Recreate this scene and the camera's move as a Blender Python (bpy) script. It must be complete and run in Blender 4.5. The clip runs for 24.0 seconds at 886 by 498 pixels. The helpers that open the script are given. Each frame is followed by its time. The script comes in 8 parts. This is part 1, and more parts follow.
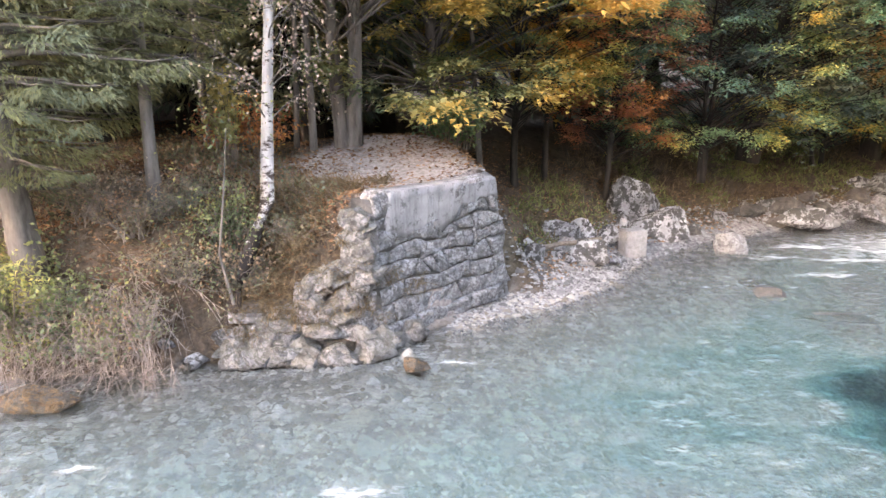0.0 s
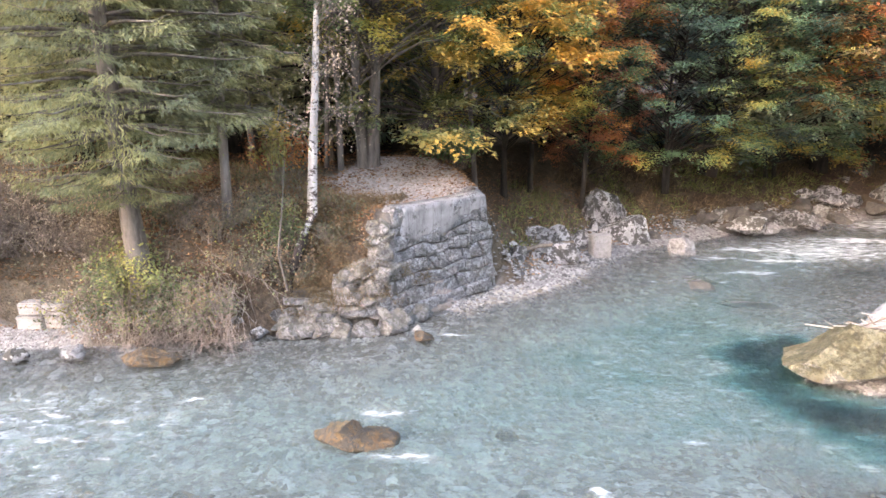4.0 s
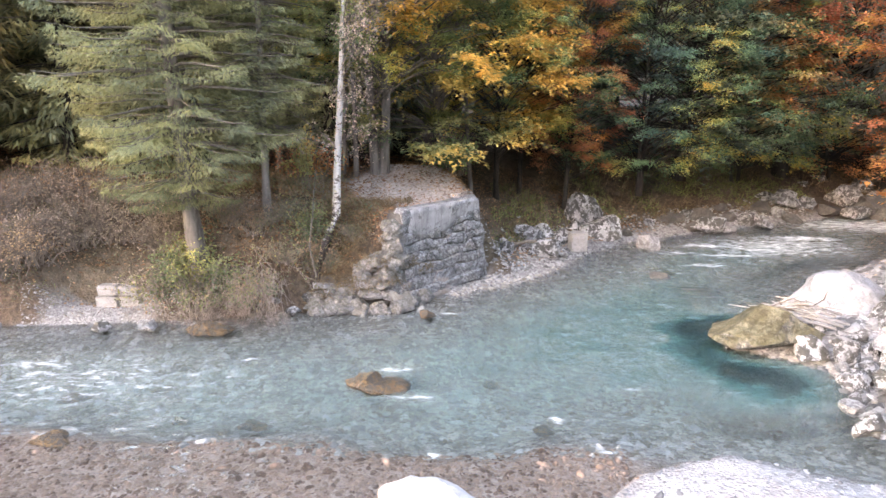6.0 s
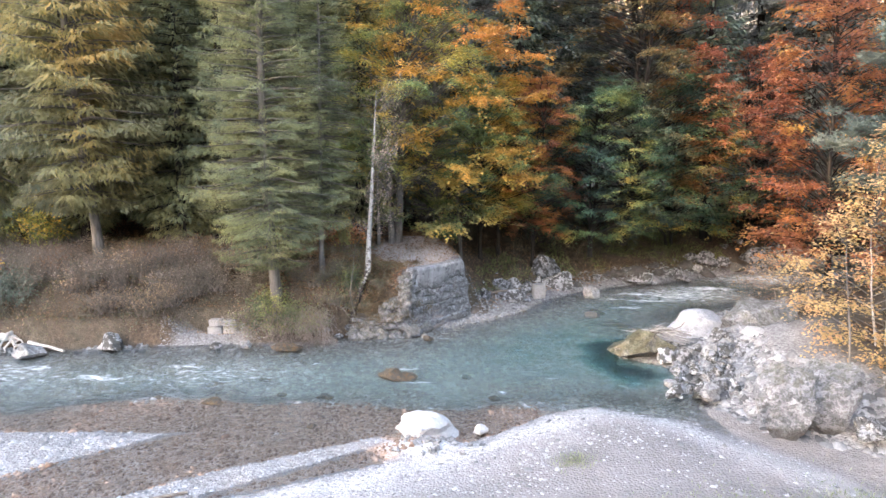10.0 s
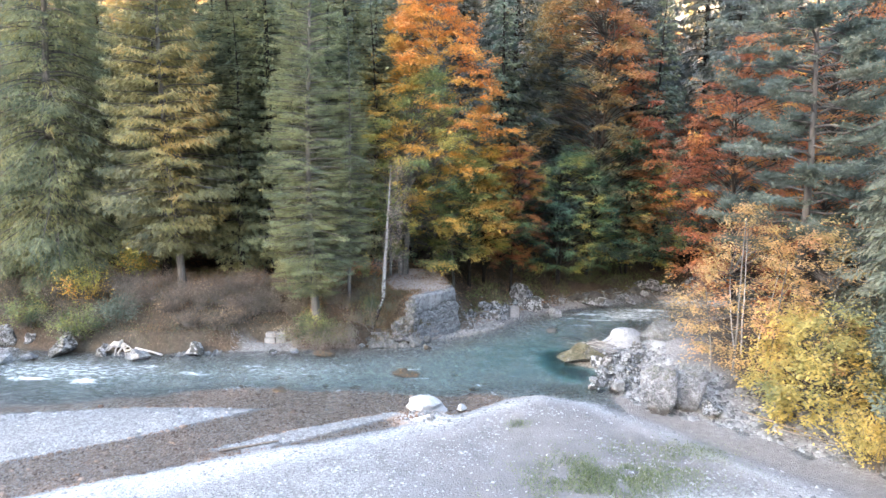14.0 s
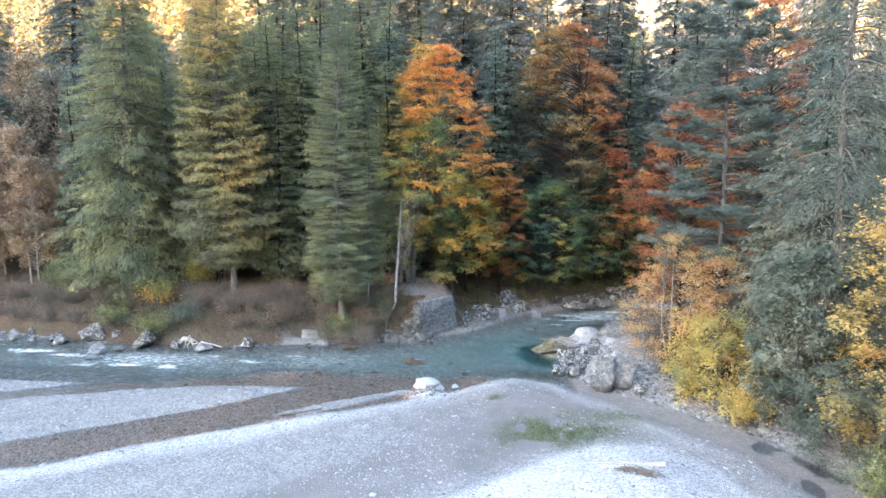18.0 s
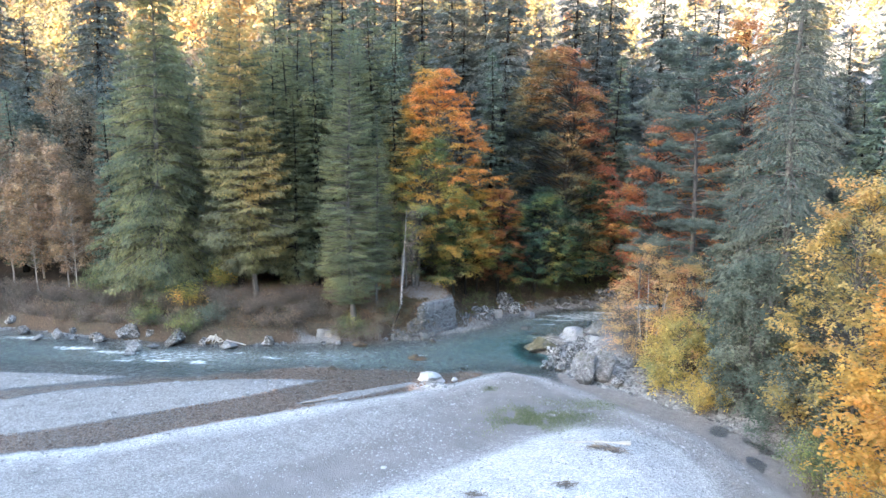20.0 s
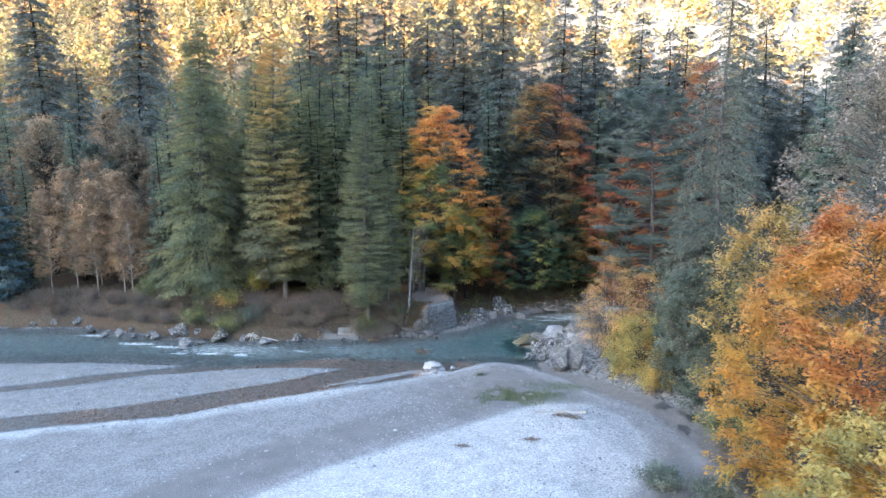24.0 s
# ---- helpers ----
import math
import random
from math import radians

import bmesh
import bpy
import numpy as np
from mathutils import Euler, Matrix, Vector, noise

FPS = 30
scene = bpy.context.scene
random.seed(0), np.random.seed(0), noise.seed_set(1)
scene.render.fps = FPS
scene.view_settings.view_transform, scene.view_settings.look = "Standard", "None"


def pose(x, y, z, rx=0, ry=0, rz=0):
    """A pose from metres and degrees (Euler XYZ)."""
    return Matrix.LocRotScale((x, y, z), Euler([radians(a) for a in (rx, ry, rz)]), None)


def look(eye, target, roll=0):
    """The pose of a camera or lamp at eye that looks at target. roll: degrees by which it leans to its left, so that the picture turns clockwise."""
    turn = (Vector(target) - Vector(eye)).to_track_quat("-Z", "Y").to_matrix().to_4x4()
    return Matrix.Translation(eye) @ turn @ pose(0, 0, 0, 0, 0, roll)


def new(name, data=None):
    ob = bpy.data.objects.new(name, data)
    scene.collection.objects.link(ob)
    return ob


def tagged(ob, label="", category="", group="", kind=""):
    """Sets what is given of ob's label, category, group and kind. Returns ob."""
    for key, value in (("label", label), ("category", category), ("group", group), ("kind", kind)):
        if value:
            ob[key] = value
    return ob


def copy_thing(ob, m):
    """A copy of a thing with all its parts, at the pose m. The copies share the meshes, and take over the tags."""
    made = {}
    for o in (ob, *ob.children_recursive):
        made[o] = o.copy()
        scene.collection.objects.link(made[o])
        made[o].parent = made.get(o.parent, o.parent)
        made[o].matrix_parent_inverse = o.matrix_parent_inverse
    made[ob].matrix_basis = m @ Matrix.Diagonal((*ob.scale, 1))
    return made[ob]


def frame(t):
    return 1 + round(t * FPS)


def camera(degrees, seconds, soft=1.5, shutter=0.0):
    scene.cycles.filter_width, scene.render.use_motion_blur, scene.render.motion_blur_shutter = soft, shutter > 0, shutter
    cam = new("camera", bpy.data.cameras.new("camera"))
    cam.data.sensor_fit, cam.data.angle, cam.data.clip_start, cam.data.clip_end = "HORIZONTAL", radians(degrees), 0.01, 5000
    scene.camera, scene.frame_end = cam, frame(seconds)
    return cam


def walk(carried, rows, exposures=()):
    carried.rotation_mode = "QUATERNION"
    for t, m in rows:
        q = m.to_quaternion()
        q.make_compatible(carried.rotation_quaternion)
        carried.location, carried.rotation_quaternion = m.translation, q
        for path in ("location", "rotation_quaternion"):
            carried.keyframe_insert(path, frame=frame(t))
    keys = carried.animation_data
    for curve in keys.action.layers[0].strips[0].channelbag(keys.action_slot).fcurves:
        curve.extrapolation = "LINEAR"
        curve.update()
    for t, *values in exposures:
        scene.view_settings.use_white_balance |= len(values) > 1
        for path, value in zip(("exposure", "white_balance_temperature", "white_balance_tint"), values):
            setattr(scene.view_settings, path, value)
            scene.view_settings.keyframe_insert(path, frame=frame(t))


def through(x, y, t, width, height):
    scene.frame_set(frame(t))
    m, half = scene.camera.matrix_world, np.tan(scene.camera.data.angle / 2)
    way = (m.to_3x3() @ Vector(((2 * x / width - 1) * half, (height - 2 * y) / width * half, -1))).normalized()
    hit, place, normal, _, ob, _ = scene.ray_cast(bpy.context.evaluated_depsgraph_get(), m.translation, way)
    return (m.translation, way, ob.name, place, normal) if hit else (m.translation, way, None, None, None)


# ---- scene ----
cam = camera(70.0, 24.0, soft=1.5)
PATH = [
    (0, (-0.556, -12.810, 4.542), (-1.342, 6.564, -0.361), -1.11),
    (0.5, (-0.554, -13.063, 4.580), (-1.331, 6.318, -0.295), -1.12),
    (1, (-0.555, -13.367, 4.625), (-1.315, 6.023, -0.215), -1.09),
    (1.5, (-0.543, -13.735, 4.692), (-1.303, 5.662, -0.121), -1.10),
    (2, (-0.512, -14.159, 4.785), (-1.289, 5.243, -0.010), -1.11),
    (2.5, (-0.494, -14.600, 4.906), (-1.272, 4.796, 0.088), -1.06),
    (4.5, (-0.417, -17.112, 5.751), (-1.197, 2.234, 0.740), -0.62),
    (5, (-0.419, -17.897, 5.953), (-1.162, 1.439, 0.895), -0.52),
    (5.5, (-0.383, -18.738, 6.160), (-1.123, 0.586, 1.054), -0.44),
    (6, (-0.343, -19.637, 6.347), (-1.090, -0.315, 1.240), -0.40),
    (6.5, (-0.303, -20.541, 6.525), (-1.065, -1.210, 1.452), -0.41),
    (7, (-0.243, -21.618, 6.733), (-1.019, -2.268, 1.736), -0.36),
    (7.5, (-0.171, -22.699, 6.874), (-0.966, -3.305, 2.054), -0.39),
    (8, (-0.073, -23.859, 7.137), (-0.879, -4.365, 2.737), -0.40),
    (8.5, (0.033, -24.959, 7.370), (-0.794, -5.395, 3.299), -0.43),
    (9, (0.150, -26.207, 7.738), (-0.702, -6.595, 3.913), -0.48),
    (9.5, (0.269, -27.319, 8.038), (-0.607, -7.671, 4.405), -0.52),
    (10, (0.387, -28.501, 8.344), (-0.514, -8.821, 4.898), -0.56),
    (10.5, (0.488, -29.665, 8.638), (-0.419, -9.958, 5.351), -0.54),
    (12.5, (0.827, -34.282, 10.084), (-0.079, -14.540, 7.010), -0.22),
    (13, (0.878, -35.357, 10.453), (-0.018, -15.617, 7.363), -0.17),
    (13.5, (0.948, -36.576, 10.857), (0.055, -16.838, 7.758), -0.13),
    (14, (1.041, -37.671, 11.236), (0.133, -17.936, 8.122), -0.12),
    (14.5, (1.166, -38.892, 11.528), (0.224, -19.156, 8.430), -0.09),
    (15, (1.271, -39.992, 11.813), (0.305, -20.256, 8.720), -0.07),
    (15.5, (1.431, -41.178, 12.165), (0.428, -21.443, 9.073), -0.09),
    (16, (1.570, -42.215, 12.501), (0.527, -22.486, 9.388), -0.09),
    (16.5, (1.699, -43.365, 12.899), (0.627, -23.643, 9.753), -0.10),
    (17, (1.815, -44.390, 13.344), (0.712, -24.680, 10.134), -0.10),
    (17.5, (1.877, -45.515, 13.718), (0.770, -25.809, 10.488), -0.12),
    (18, (1.953, -46.669, 14.030), (0.834, -26.964, 10.799), -0.13),
    (18.5, (2.050, -47.809, 14.360), (0.902, -28.106, 11.123), -0.16),
    (20.5, (2.569, -52.480, 15.821), (1.297, -32.791, 12.545), -0.31),
    (21, (2.659, -53.674, 16.140), (1.375, -33.984, 12.874), -0.33),
    (21.5, (2.714, -54.828, 16.423), (1.435, -35.134, 13.177), -0.29),
    (22, (2.849, -55.996, 16.668), (1.540, -36.301, 13.444), -0.28),
    (22.5, (3.049, -57.041, 16.882), (1.690, -37.346, 13.680), -0.33),
    (23, (3.280, -58.133, 17.080), (1.861, -38.436, 13.916), -0.40),
    (23.5, (3.498, -59.102, 17.296), (2.019, -39.407, 14.149), -0.49),
    (24, (3.768, -60.167, 17.512), (2.224, -40.472, 14.393), -0.62),
]
walk(cam, [(t, look(eye, target, roll)) for t, eye, target, roll in PATH],
     exposures=[(0, 4.74, 8700, 30), (6, 4.52, 8550, 29), (9, 4.22, 8000, 25), (14, 4.14, 7200, 19), (18, 3.83, 6750, 15), (21, 3.59, 6450, 14), (24, 3.28, 6200, 14)])

# ---- light: open sky over a shaded valley, low sun on the far slope ----
SUN_EL, SUN_AZ = radians(11), radians(222)   # azimuth from +y, clockwise seen from above
world = bpy.data.worlds.new("sky")
scene.world = world
world.use_nodes = True
wn = world.node_tree
sky = wn.nodes.new("ShaderNodeTexSky")
sky.sky_type = "NISHITA"
sky.sun_disc = False
sky.sun_elevation = SUN_EL
sky.sun_rotation = SUN_AZ
sky.air_density = 1.0
wn.links.new(sky.outputs[0], wn.nodes["Background"].inputs[0])
wn.nodes["Background"].inputs[1].default_value = 0.15
sun = new("sun", bpy.data.lights.new("sun", "SUN"))
sun.data.energy = 3.9
sun.data.angle = radians(0.5)
sun.data.color = (1.0, 0.82, 0.55)
to_sun = Vector((math.sin(SUN_AZ) * math.cos(SUN_EL), math.cos(SUN_AZ) * math.cos(SUN_EL), math.sin(SUN_EL)))
sun.matrix_world = look(to_sun * 300, (0, 0, 0))

# ---- materials ----
def node(nt, kind, **values):
    n = nt.nodes.new("ShaderNode" + kind)
    for key, value in values.items():
        if key in n.inputs:
            n.inputs[key].default_value = value
    return n


def ramp(nt, source, stops):
    n = nt.nodes.new("ShaderNodeValToRGB")
    els = n.color_ramp.elements
    while len(els) < len(stops):
        els.new(0.5)
    for el, (at, col) in zip(els, stops):
        el.position, el.color = at, (*col, 1)
    nt.links.new(source, n.inputs[0])
    return n.outputs[0]


def mix(nt, fac, a, b, mode="MIX"):
    n = nt.nodes.new("ShaderNodeMix")
    n.data_type, n.blend_type = "RGBA", mode
    for sock, v in ((n.inputs[0], fac), (n.inputs[6], a), (n.inputs[7], b)):
        if isinstance(v, bpy.types.NodeSocket):
            nt.links.new(v, sock)
        elif isinstance(v, (int, float)):
            sock.default_value = v
        else:
            sock.default_value = (*v, 1)
    return n.outputs[2]


def maths(nt, op, a, b=0.5):
    n = nt.nodes.new("ShaderNodeMath")
    n.operation = op
    for sock, v in ((n.inputs[0], a), (n.inputs[1], b)):
        if isinstance(v, bpy.types.NodeSocket):
            nt.links.new(v, sock)
        else:
            sock.default_value = v
    return n.outputs[0]


def span(nt, v, lo, hi, a=0.0, b=1.0):
    n = nt.nodes.new("ShaderNodeMapRange")
    nt.links.new(v, n.inputs[0])
    for i, val in enumerate((lo, hi, a, b)):
        n.inputs[i + 1].default_value = val
    return n.outputs[0]


def coords(nt, scale=(1, 1, 1), world=True):
    m = nt.nodes.new("ShaderNodeMapping")
    m.inputs["Scale"].default_value = scale
    if world:
        nt.links.new(nt.nodes.new("ShaderNodeNewGeometry").outputs["Position"], m.inputs[0])
    else:
        nt.links.new(nt.nodes.new("ShaderNodeTexCoord").outputs["Object"], m.inputs[0])
    return m.outputs[0]


def noise_out(nt, vec, scale, detail=4.0, rough=0.55, colour=False):
    n = node(nt, "TexNoise", Scale=scale, Detail=detail, Roughness=rough)
    nt.links.new(vec, n.inputs["Vector"])
    return n.outputs["Color" if colour else "Fac"]


def cells(nt, vec, scale, feature="F1", out="Distance"):
    n = node(nt, "TexVoronoi", Scale=scale)
    n.feature = feature
    nt.links.new(vec, n.inputs["Vector"])
    return n.outputs[out]


def attribute(nt, name):
    n = nt.nodes.new("ShaderNodeAttribute")
    n.attribute_name = name
    return n.outputs["Fac"]


def island(nt):
    return nt.nodes.new("ShaderNodeNewGeometry").outputs["Random Per Island"]


def material(name, rough=0.8, spec=0.3):
    m = bpy.data.materials.new(name)
    m.use_nodes = True
    nt = m.node_tree
    b = nt.nodes["Principled BSDF"]
    b.inputs["Roughness"].default_value = rough
    b.inputs["Specular IOR Level"].default_value = spec
    return m, nt, b


def bump(nt, b, height, strength=0.4, distance=0.02):
    n = node(nt, "Bump", Strength=strength, Distance=distance)
    nt.links.new(height, n.inputs["Height"])
    nt.links.new(n.outputs[0], b.inputs["Normal"])


def leaf_material(name, stops, patch=0.35, through=0.3, dark=0.5, vivid=0.0, drift=None, speck=None):
    """Foliage: hue from patches about a metre across and from leaf to leaf; drift turns it across the crown (how far autumn has come)."""
    m, nt, b = material(name, 0.6, 0.25)
    v = coords(nt)
    big = noise_out(nt, v, patch, 2)
    f = maths(nt, "ADD", span(nt, big, 0.3, 0.7, -0.1, 1.0), maths(nt, "MULTIPLY", maths(nt, "SUBTRACT", island(nt), 0.5), speck if speck else 0.28 if vivid > 0 else 0.5))
    if drift:
        flow = nt.nodes.new("ShaderNodeVectorMath")
        flow.operation = "DOT_PRODUCT"
        nt.links.new(v, flow.inputs[0])
        flow.inputs[1].default_value = drift[:3]
        f = maths(nt, "ADD", maths(nt, "MULTIPLY", f, 0.6), maths(nt, "ADD", flow.outputs["Value"], drift[3]))
    col = ramp(nt, f, tuple((at, tuple(min(0.85, vivid * c**0.9 if vivid > 0 else 1.2 * c**0.74) for c in (rgb[0], rgb[1], rgb[2] + (0.032 if vivid > 0 else 0.016)))) for at, rgb in stops))
    # random darker and lighter clumps multiplied in: crown light and shade painted as colour
    col = mix(nt, 1.0, col, ramp(nt, noise_out(nt, v, 1.5, 3), ((0.32, (dark,) * 3), (0.68, (1.2,) * 3))), "MULTIPLY")
    nt.links.new(col, b.inputs["Base Color"])
    tr = nt.nodes.new("ShaderNodeBsdfTranslucent")
    nt.links.new(col, tr.inputs["Color"])
    ms = nt.nodes.new("ShaderNodeMixShader")
    ms.inputs[0].default_value = through
    out = nt.nodes["Material Output"]
    nt.links.new(b.outputs[0], ms.inputs[1])
    nt.links.new(tr.outputs[0], ms.inputs[2])
    nt.links.new(ms.outputs[0], out.inputs[0])
    return m


SPRUCE_GREEN = leaf_material("spruce_green", ((0.0, (0.06, 0.095, 0.058)), (0.5, (0.105, 0.145, 0.075)), (1.0, (0.18, 0.2, 0.09))), 0.3, 0.4, 0.75)
SPRUCE_OLIVE = leaf_material("spruce_olive", ((0.0, (0.07, 0.092, 0.04)), (0.5, (0.125, 0.14, 0.05)), (1.0, (0.23, 0.205, 0.06))), 0.4, 0.45, 0.78)
SPRUCE_BLUE = leaf_material("spruce_blue", ((0.0, (0.022, 0.05, 0.045)), (0.5, (0.045, 0.085, 0.07)), (1.0, (0.09, 0.13, 0.10))), 0.3, 0.2)
PINE_BLUE = leaf_material("pine_blue", ((0.0, (0.04, 0.06, 0.037)), (0.5, (0.07, 0.092, 0.056)), (1.0, (0.122, 0.136, 0.082))), 0.3, 0.25, 0.6)
SPRUCE_DARK = leaf_material("spruce_dark", ((0.0, (0.048, 0.068, 0.053)), (0.6, (0.087, 0.107, 0.078)), (1.0, (0.13, 0.145, 0.096))), 0.3, 0.3, 0.7)
LARCH_GOLD = leaf_material("larch_gold", ((0.0, (0.09, 0.1, 0.035)), (0.5, (0.17, 0.16, 0.042)), (0.75, (0.31, 0.22, 0.05)), (1.0, (0.46, 0.25, 0.05))), 0.3, 0.42, 0.75, vivid=1.5, drift=(0.03, 0.0, 0.03, 0.28))
BEECH_ORANGE = leaf_material("beech_orange", ((0.0, (0.07, 0.11, 0.03)), (0.22, (0.18, 0.18, 0.04)), (0.42, (0.42, 0.27, 0.035)), (0.7, (0.53, 0.245, 0.025)), (1.0, (0.52, 0.19, 0.025))), 0.28, 0.45, 0.68, vivid=1.7, drift=(0.055, -0.02, 0.038, -0.02))
BEECH_RUST = leaf_material("beech_rust", ((0.0, (0.035, 0.065, 0.025)), (0.3, (0.12, 0.125, 0.035)), (0.5, (0.28, 0.18, 0.035)), (0.75, (0.39, 0.17, 0.035)), (1.0, (0.38, 0.12, 0.035))), 0.24, 0.35, 0.55, vivid=1.5, drift=(0.075, 0.0, 0.028, -0.92))
BEECH_GREEN = leaf_material("beech_green", ((0.0, (0.055, 0.11, 0.03)), (0.4, (0.14, 0.19, 0.04)), (0.75, (0.33, 0.31, 0.05)), (1.0, (0.46, 0.29, 0.03))), 0.3, 0.45, 0.65, vivid=1.5)
BEECH_RED = leaf_material("beech_red", ((0.0, (0.2, 0.085, 0.03)), (0.4, (0.36, 0.13, 0.03)), (0.75, (0.45, 0.2, 0.035)), (1.0, (0.5, 0.31, 0.04))), 0.4, 0.45, 0.7, vivid=1.4)
BEECH_GOLD = leaf_material("beech_gold", ((0.0, (0.24, 0.25, 0.04)), (0.35, (0.46, 0.34, 0.045)), (0.7, (0.56, 0.28, 0.035)), (1.0, (0.5, 0.15, 0.03))), 0.45, 0.45, 0.75, vivid=1.5)
MAPLE_YELLOW = leaf_material("maple_yellow", ((0.0, (0.19, 0.175, 0.05)), (0.4, (0.4, 0.29, 0.068)), (0.8, (0.54, 0.35, 0.08)), (1.0, (0.52, 0.3, 0.09))), 0.35, through=0.45, dark=0.7, vivid=1.3)
MAPLE_ORANGE = leaf_material("maple_orange", ((0.0, (0.4, 0.3, 0.06)), (0.35, (0.54, 0.33, 0.045)), (0.65, (0.55, 0.265, 0.035)), (1.0, (0.5, 0.185, 0.045))), 0.22, through=0.45, dark=0.7, vivid=1.25, drift=(0.0, 0.0, 0.036, 0.0))
LEAF_PINK = leaf_material("faded_leaf", ((0.0, (0.14, 0.1, 0.052)), (0.5, (0.29, 0.175, 0.078)), (1.0, (0.4, 0.26, 0.105))), 0.5, dark=0.7)
LEAF_PALE = leaf_material("pale_leaf", ((0.0, (0.13, 0.12, 0.06)), (0.5, (0.24, 0.19, 0.12)), (1.0, (0.34, 0.25, 0.18))), 0.5, dark=0.7)
WEED_LEAF = leaf_material("weed_leaf", ((0.0, (0.05, 0.065, 0.025)), (0.45, (0.12, 0.115, 0.045)), (0.7, (0.17, 0.12, 0.055)), (1.0, (0.24, 0.12, 0.05))), 0.7, dark=0.65, speck=0.7)
SHRUB_GREEN = leaf_material("shrub_green", ((0.0, (0.05, 0.08, 0.025)), (0.6, (0.14, 0.17, 0.04)), (1.0, (0.3, 0.27, 0.05))), 0.8)
GREY_SHRUB = leaf_material("willow_grey", ((0.0, (0.05, 0.075, 0.042)), (0.5, (0.095, 0.12, 0.07)), (1.0, (0.18, 0.19, 0.11))), 0.4)
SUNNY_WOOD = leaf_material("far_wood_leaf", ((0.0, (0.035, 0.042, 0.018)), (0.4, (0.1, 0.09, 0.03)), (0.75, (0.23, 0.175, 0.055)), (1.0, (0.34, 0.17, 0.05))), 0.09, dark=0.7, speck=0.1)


SPRUCE_FRONT = leaf_material("spruce_front", ((0.0, (0.072, 0.094, 0.038)), (0.5, (0.132, 0.15, 0.05)), (1.0, (0.235, 0.22, 0.068))), 0.45, 0.45, 0.75)
SPRUCE_GREY = leaf_material("spruce_grey", ((0.0, (0.048, 0.064, 0.038)), (0.5, (0.088, 0.104, 0.058)), (1.0, (0.15, 0.152, 0.082))), 0.3, 0.3, 0.7)
BEECH_SHADE = leaf_material("beech_shade", ((0.0, (0.035, 0.075, 0.024)), (0.5, (0.085, 0.145, 0.036)), (0.78, (0.3, 0.28, 0.05)), (1.0, (0.5, 0.28, 0.035))), 0.4, 0.45, 0.7, vivid=1.75)
LEAF_BROWN = leaf_material("brown_leaf", ((0.0, (0.1, 0.1, 0.05)), (0.5, (0.24, 0.15, 0.065)), (1.0, (0.37, 0.22, 0.085))), 0.12, dark=0.7)
MAPLE_GOLDGREEN = leaf_material("maple_goldgreen", ((0.0, (0.2, 0.21, 0.06)), (0.5, (0.42, 0.33, 0.075)), (1.0, (0.56, 0.37, 0.075))), 0.4, through=0.45, dark=0.75, vivid=1.4)
MAPLE_PEACH = leaf_material("maple_peach", ((0.0, (0.36, 0.27, 0.08)), (0.5, (0.5, 0.33, 0.11)), (1.0, (0.5, 0.26, 0.11))), 0.4, through=0.45, dark=0.75, vivid=1.35)
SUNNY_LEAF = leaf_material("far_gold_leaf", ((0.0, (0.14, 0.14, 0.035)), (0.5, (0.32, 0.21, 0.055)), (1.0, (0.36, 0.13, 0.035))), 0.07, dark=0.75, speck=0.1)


def bark_material(name, lo, hi, scale=6.0, marks=None):
    m, nt, b = material(name, 0.9, 0.15)
    v = coords(nt, (1, 1, 0.25))
    n = noise_out(nt, v, scale, 6, 0.65)
    col = ramp(nt, n, ((0.3, lo), (0.7, hi)))
    if marks:
        w = noise_out(nt, coords(nt, (1.6, 1.6, 3.2)), 2.6, 6, 0.75)
        high = nt.nodes.new("ShaderNodeSeparateXYZ")
        nt.links.new(nt.nodes.new("ShaderNodeNewGeometry").outputs["Position"], high.inputs[0])
        w = maths(nt, "ADD", w, span(nt, high.outputs[2], 1.6, 3.6, 0.24, 0.01))
        col = mix(nt, ramp(nt, w, ((0.56, (0, 0, 0)), (0.63, (1, 1, 1)))), col, marks)
    nt.links.new(col, b.inputs["Base Color"])
    bump(nt, b, n, 0.6, 0.03)
    return m


BARK_GREY = bark_material("grey_bark", (0.075, 0.07, 0.063), (0.24, 0.222, 0.205))
BARK_PINE = bark_material("pine_bark", (0.06, 0.055, 0.05), (0.19, 0.175, 0.165))
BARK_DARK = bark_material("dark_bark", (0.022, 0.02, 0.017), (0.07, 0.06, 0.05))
BARK_BIRCH = bark_material("birch_bark", (0.24, 0.235, 0.23), (0.6, 0.595, 0.58), 5.0, (0.06, 0.05, 0.045))
BARK_PALE = bark_material("pale_stem", (0.35, 0.32, 0.28), (0.62, 0.59, 0.54), 5.0)
BRUSH_TWIG = bark_material("brush_twig", (0.12, 0.1, 0.088), (0.4, 0.34, 0.3), 9.0)
TWIG = bark_material("dry_twig", (0.1, 0.085, 0.072), (0.3, 0.255, 0.22), 9.0)


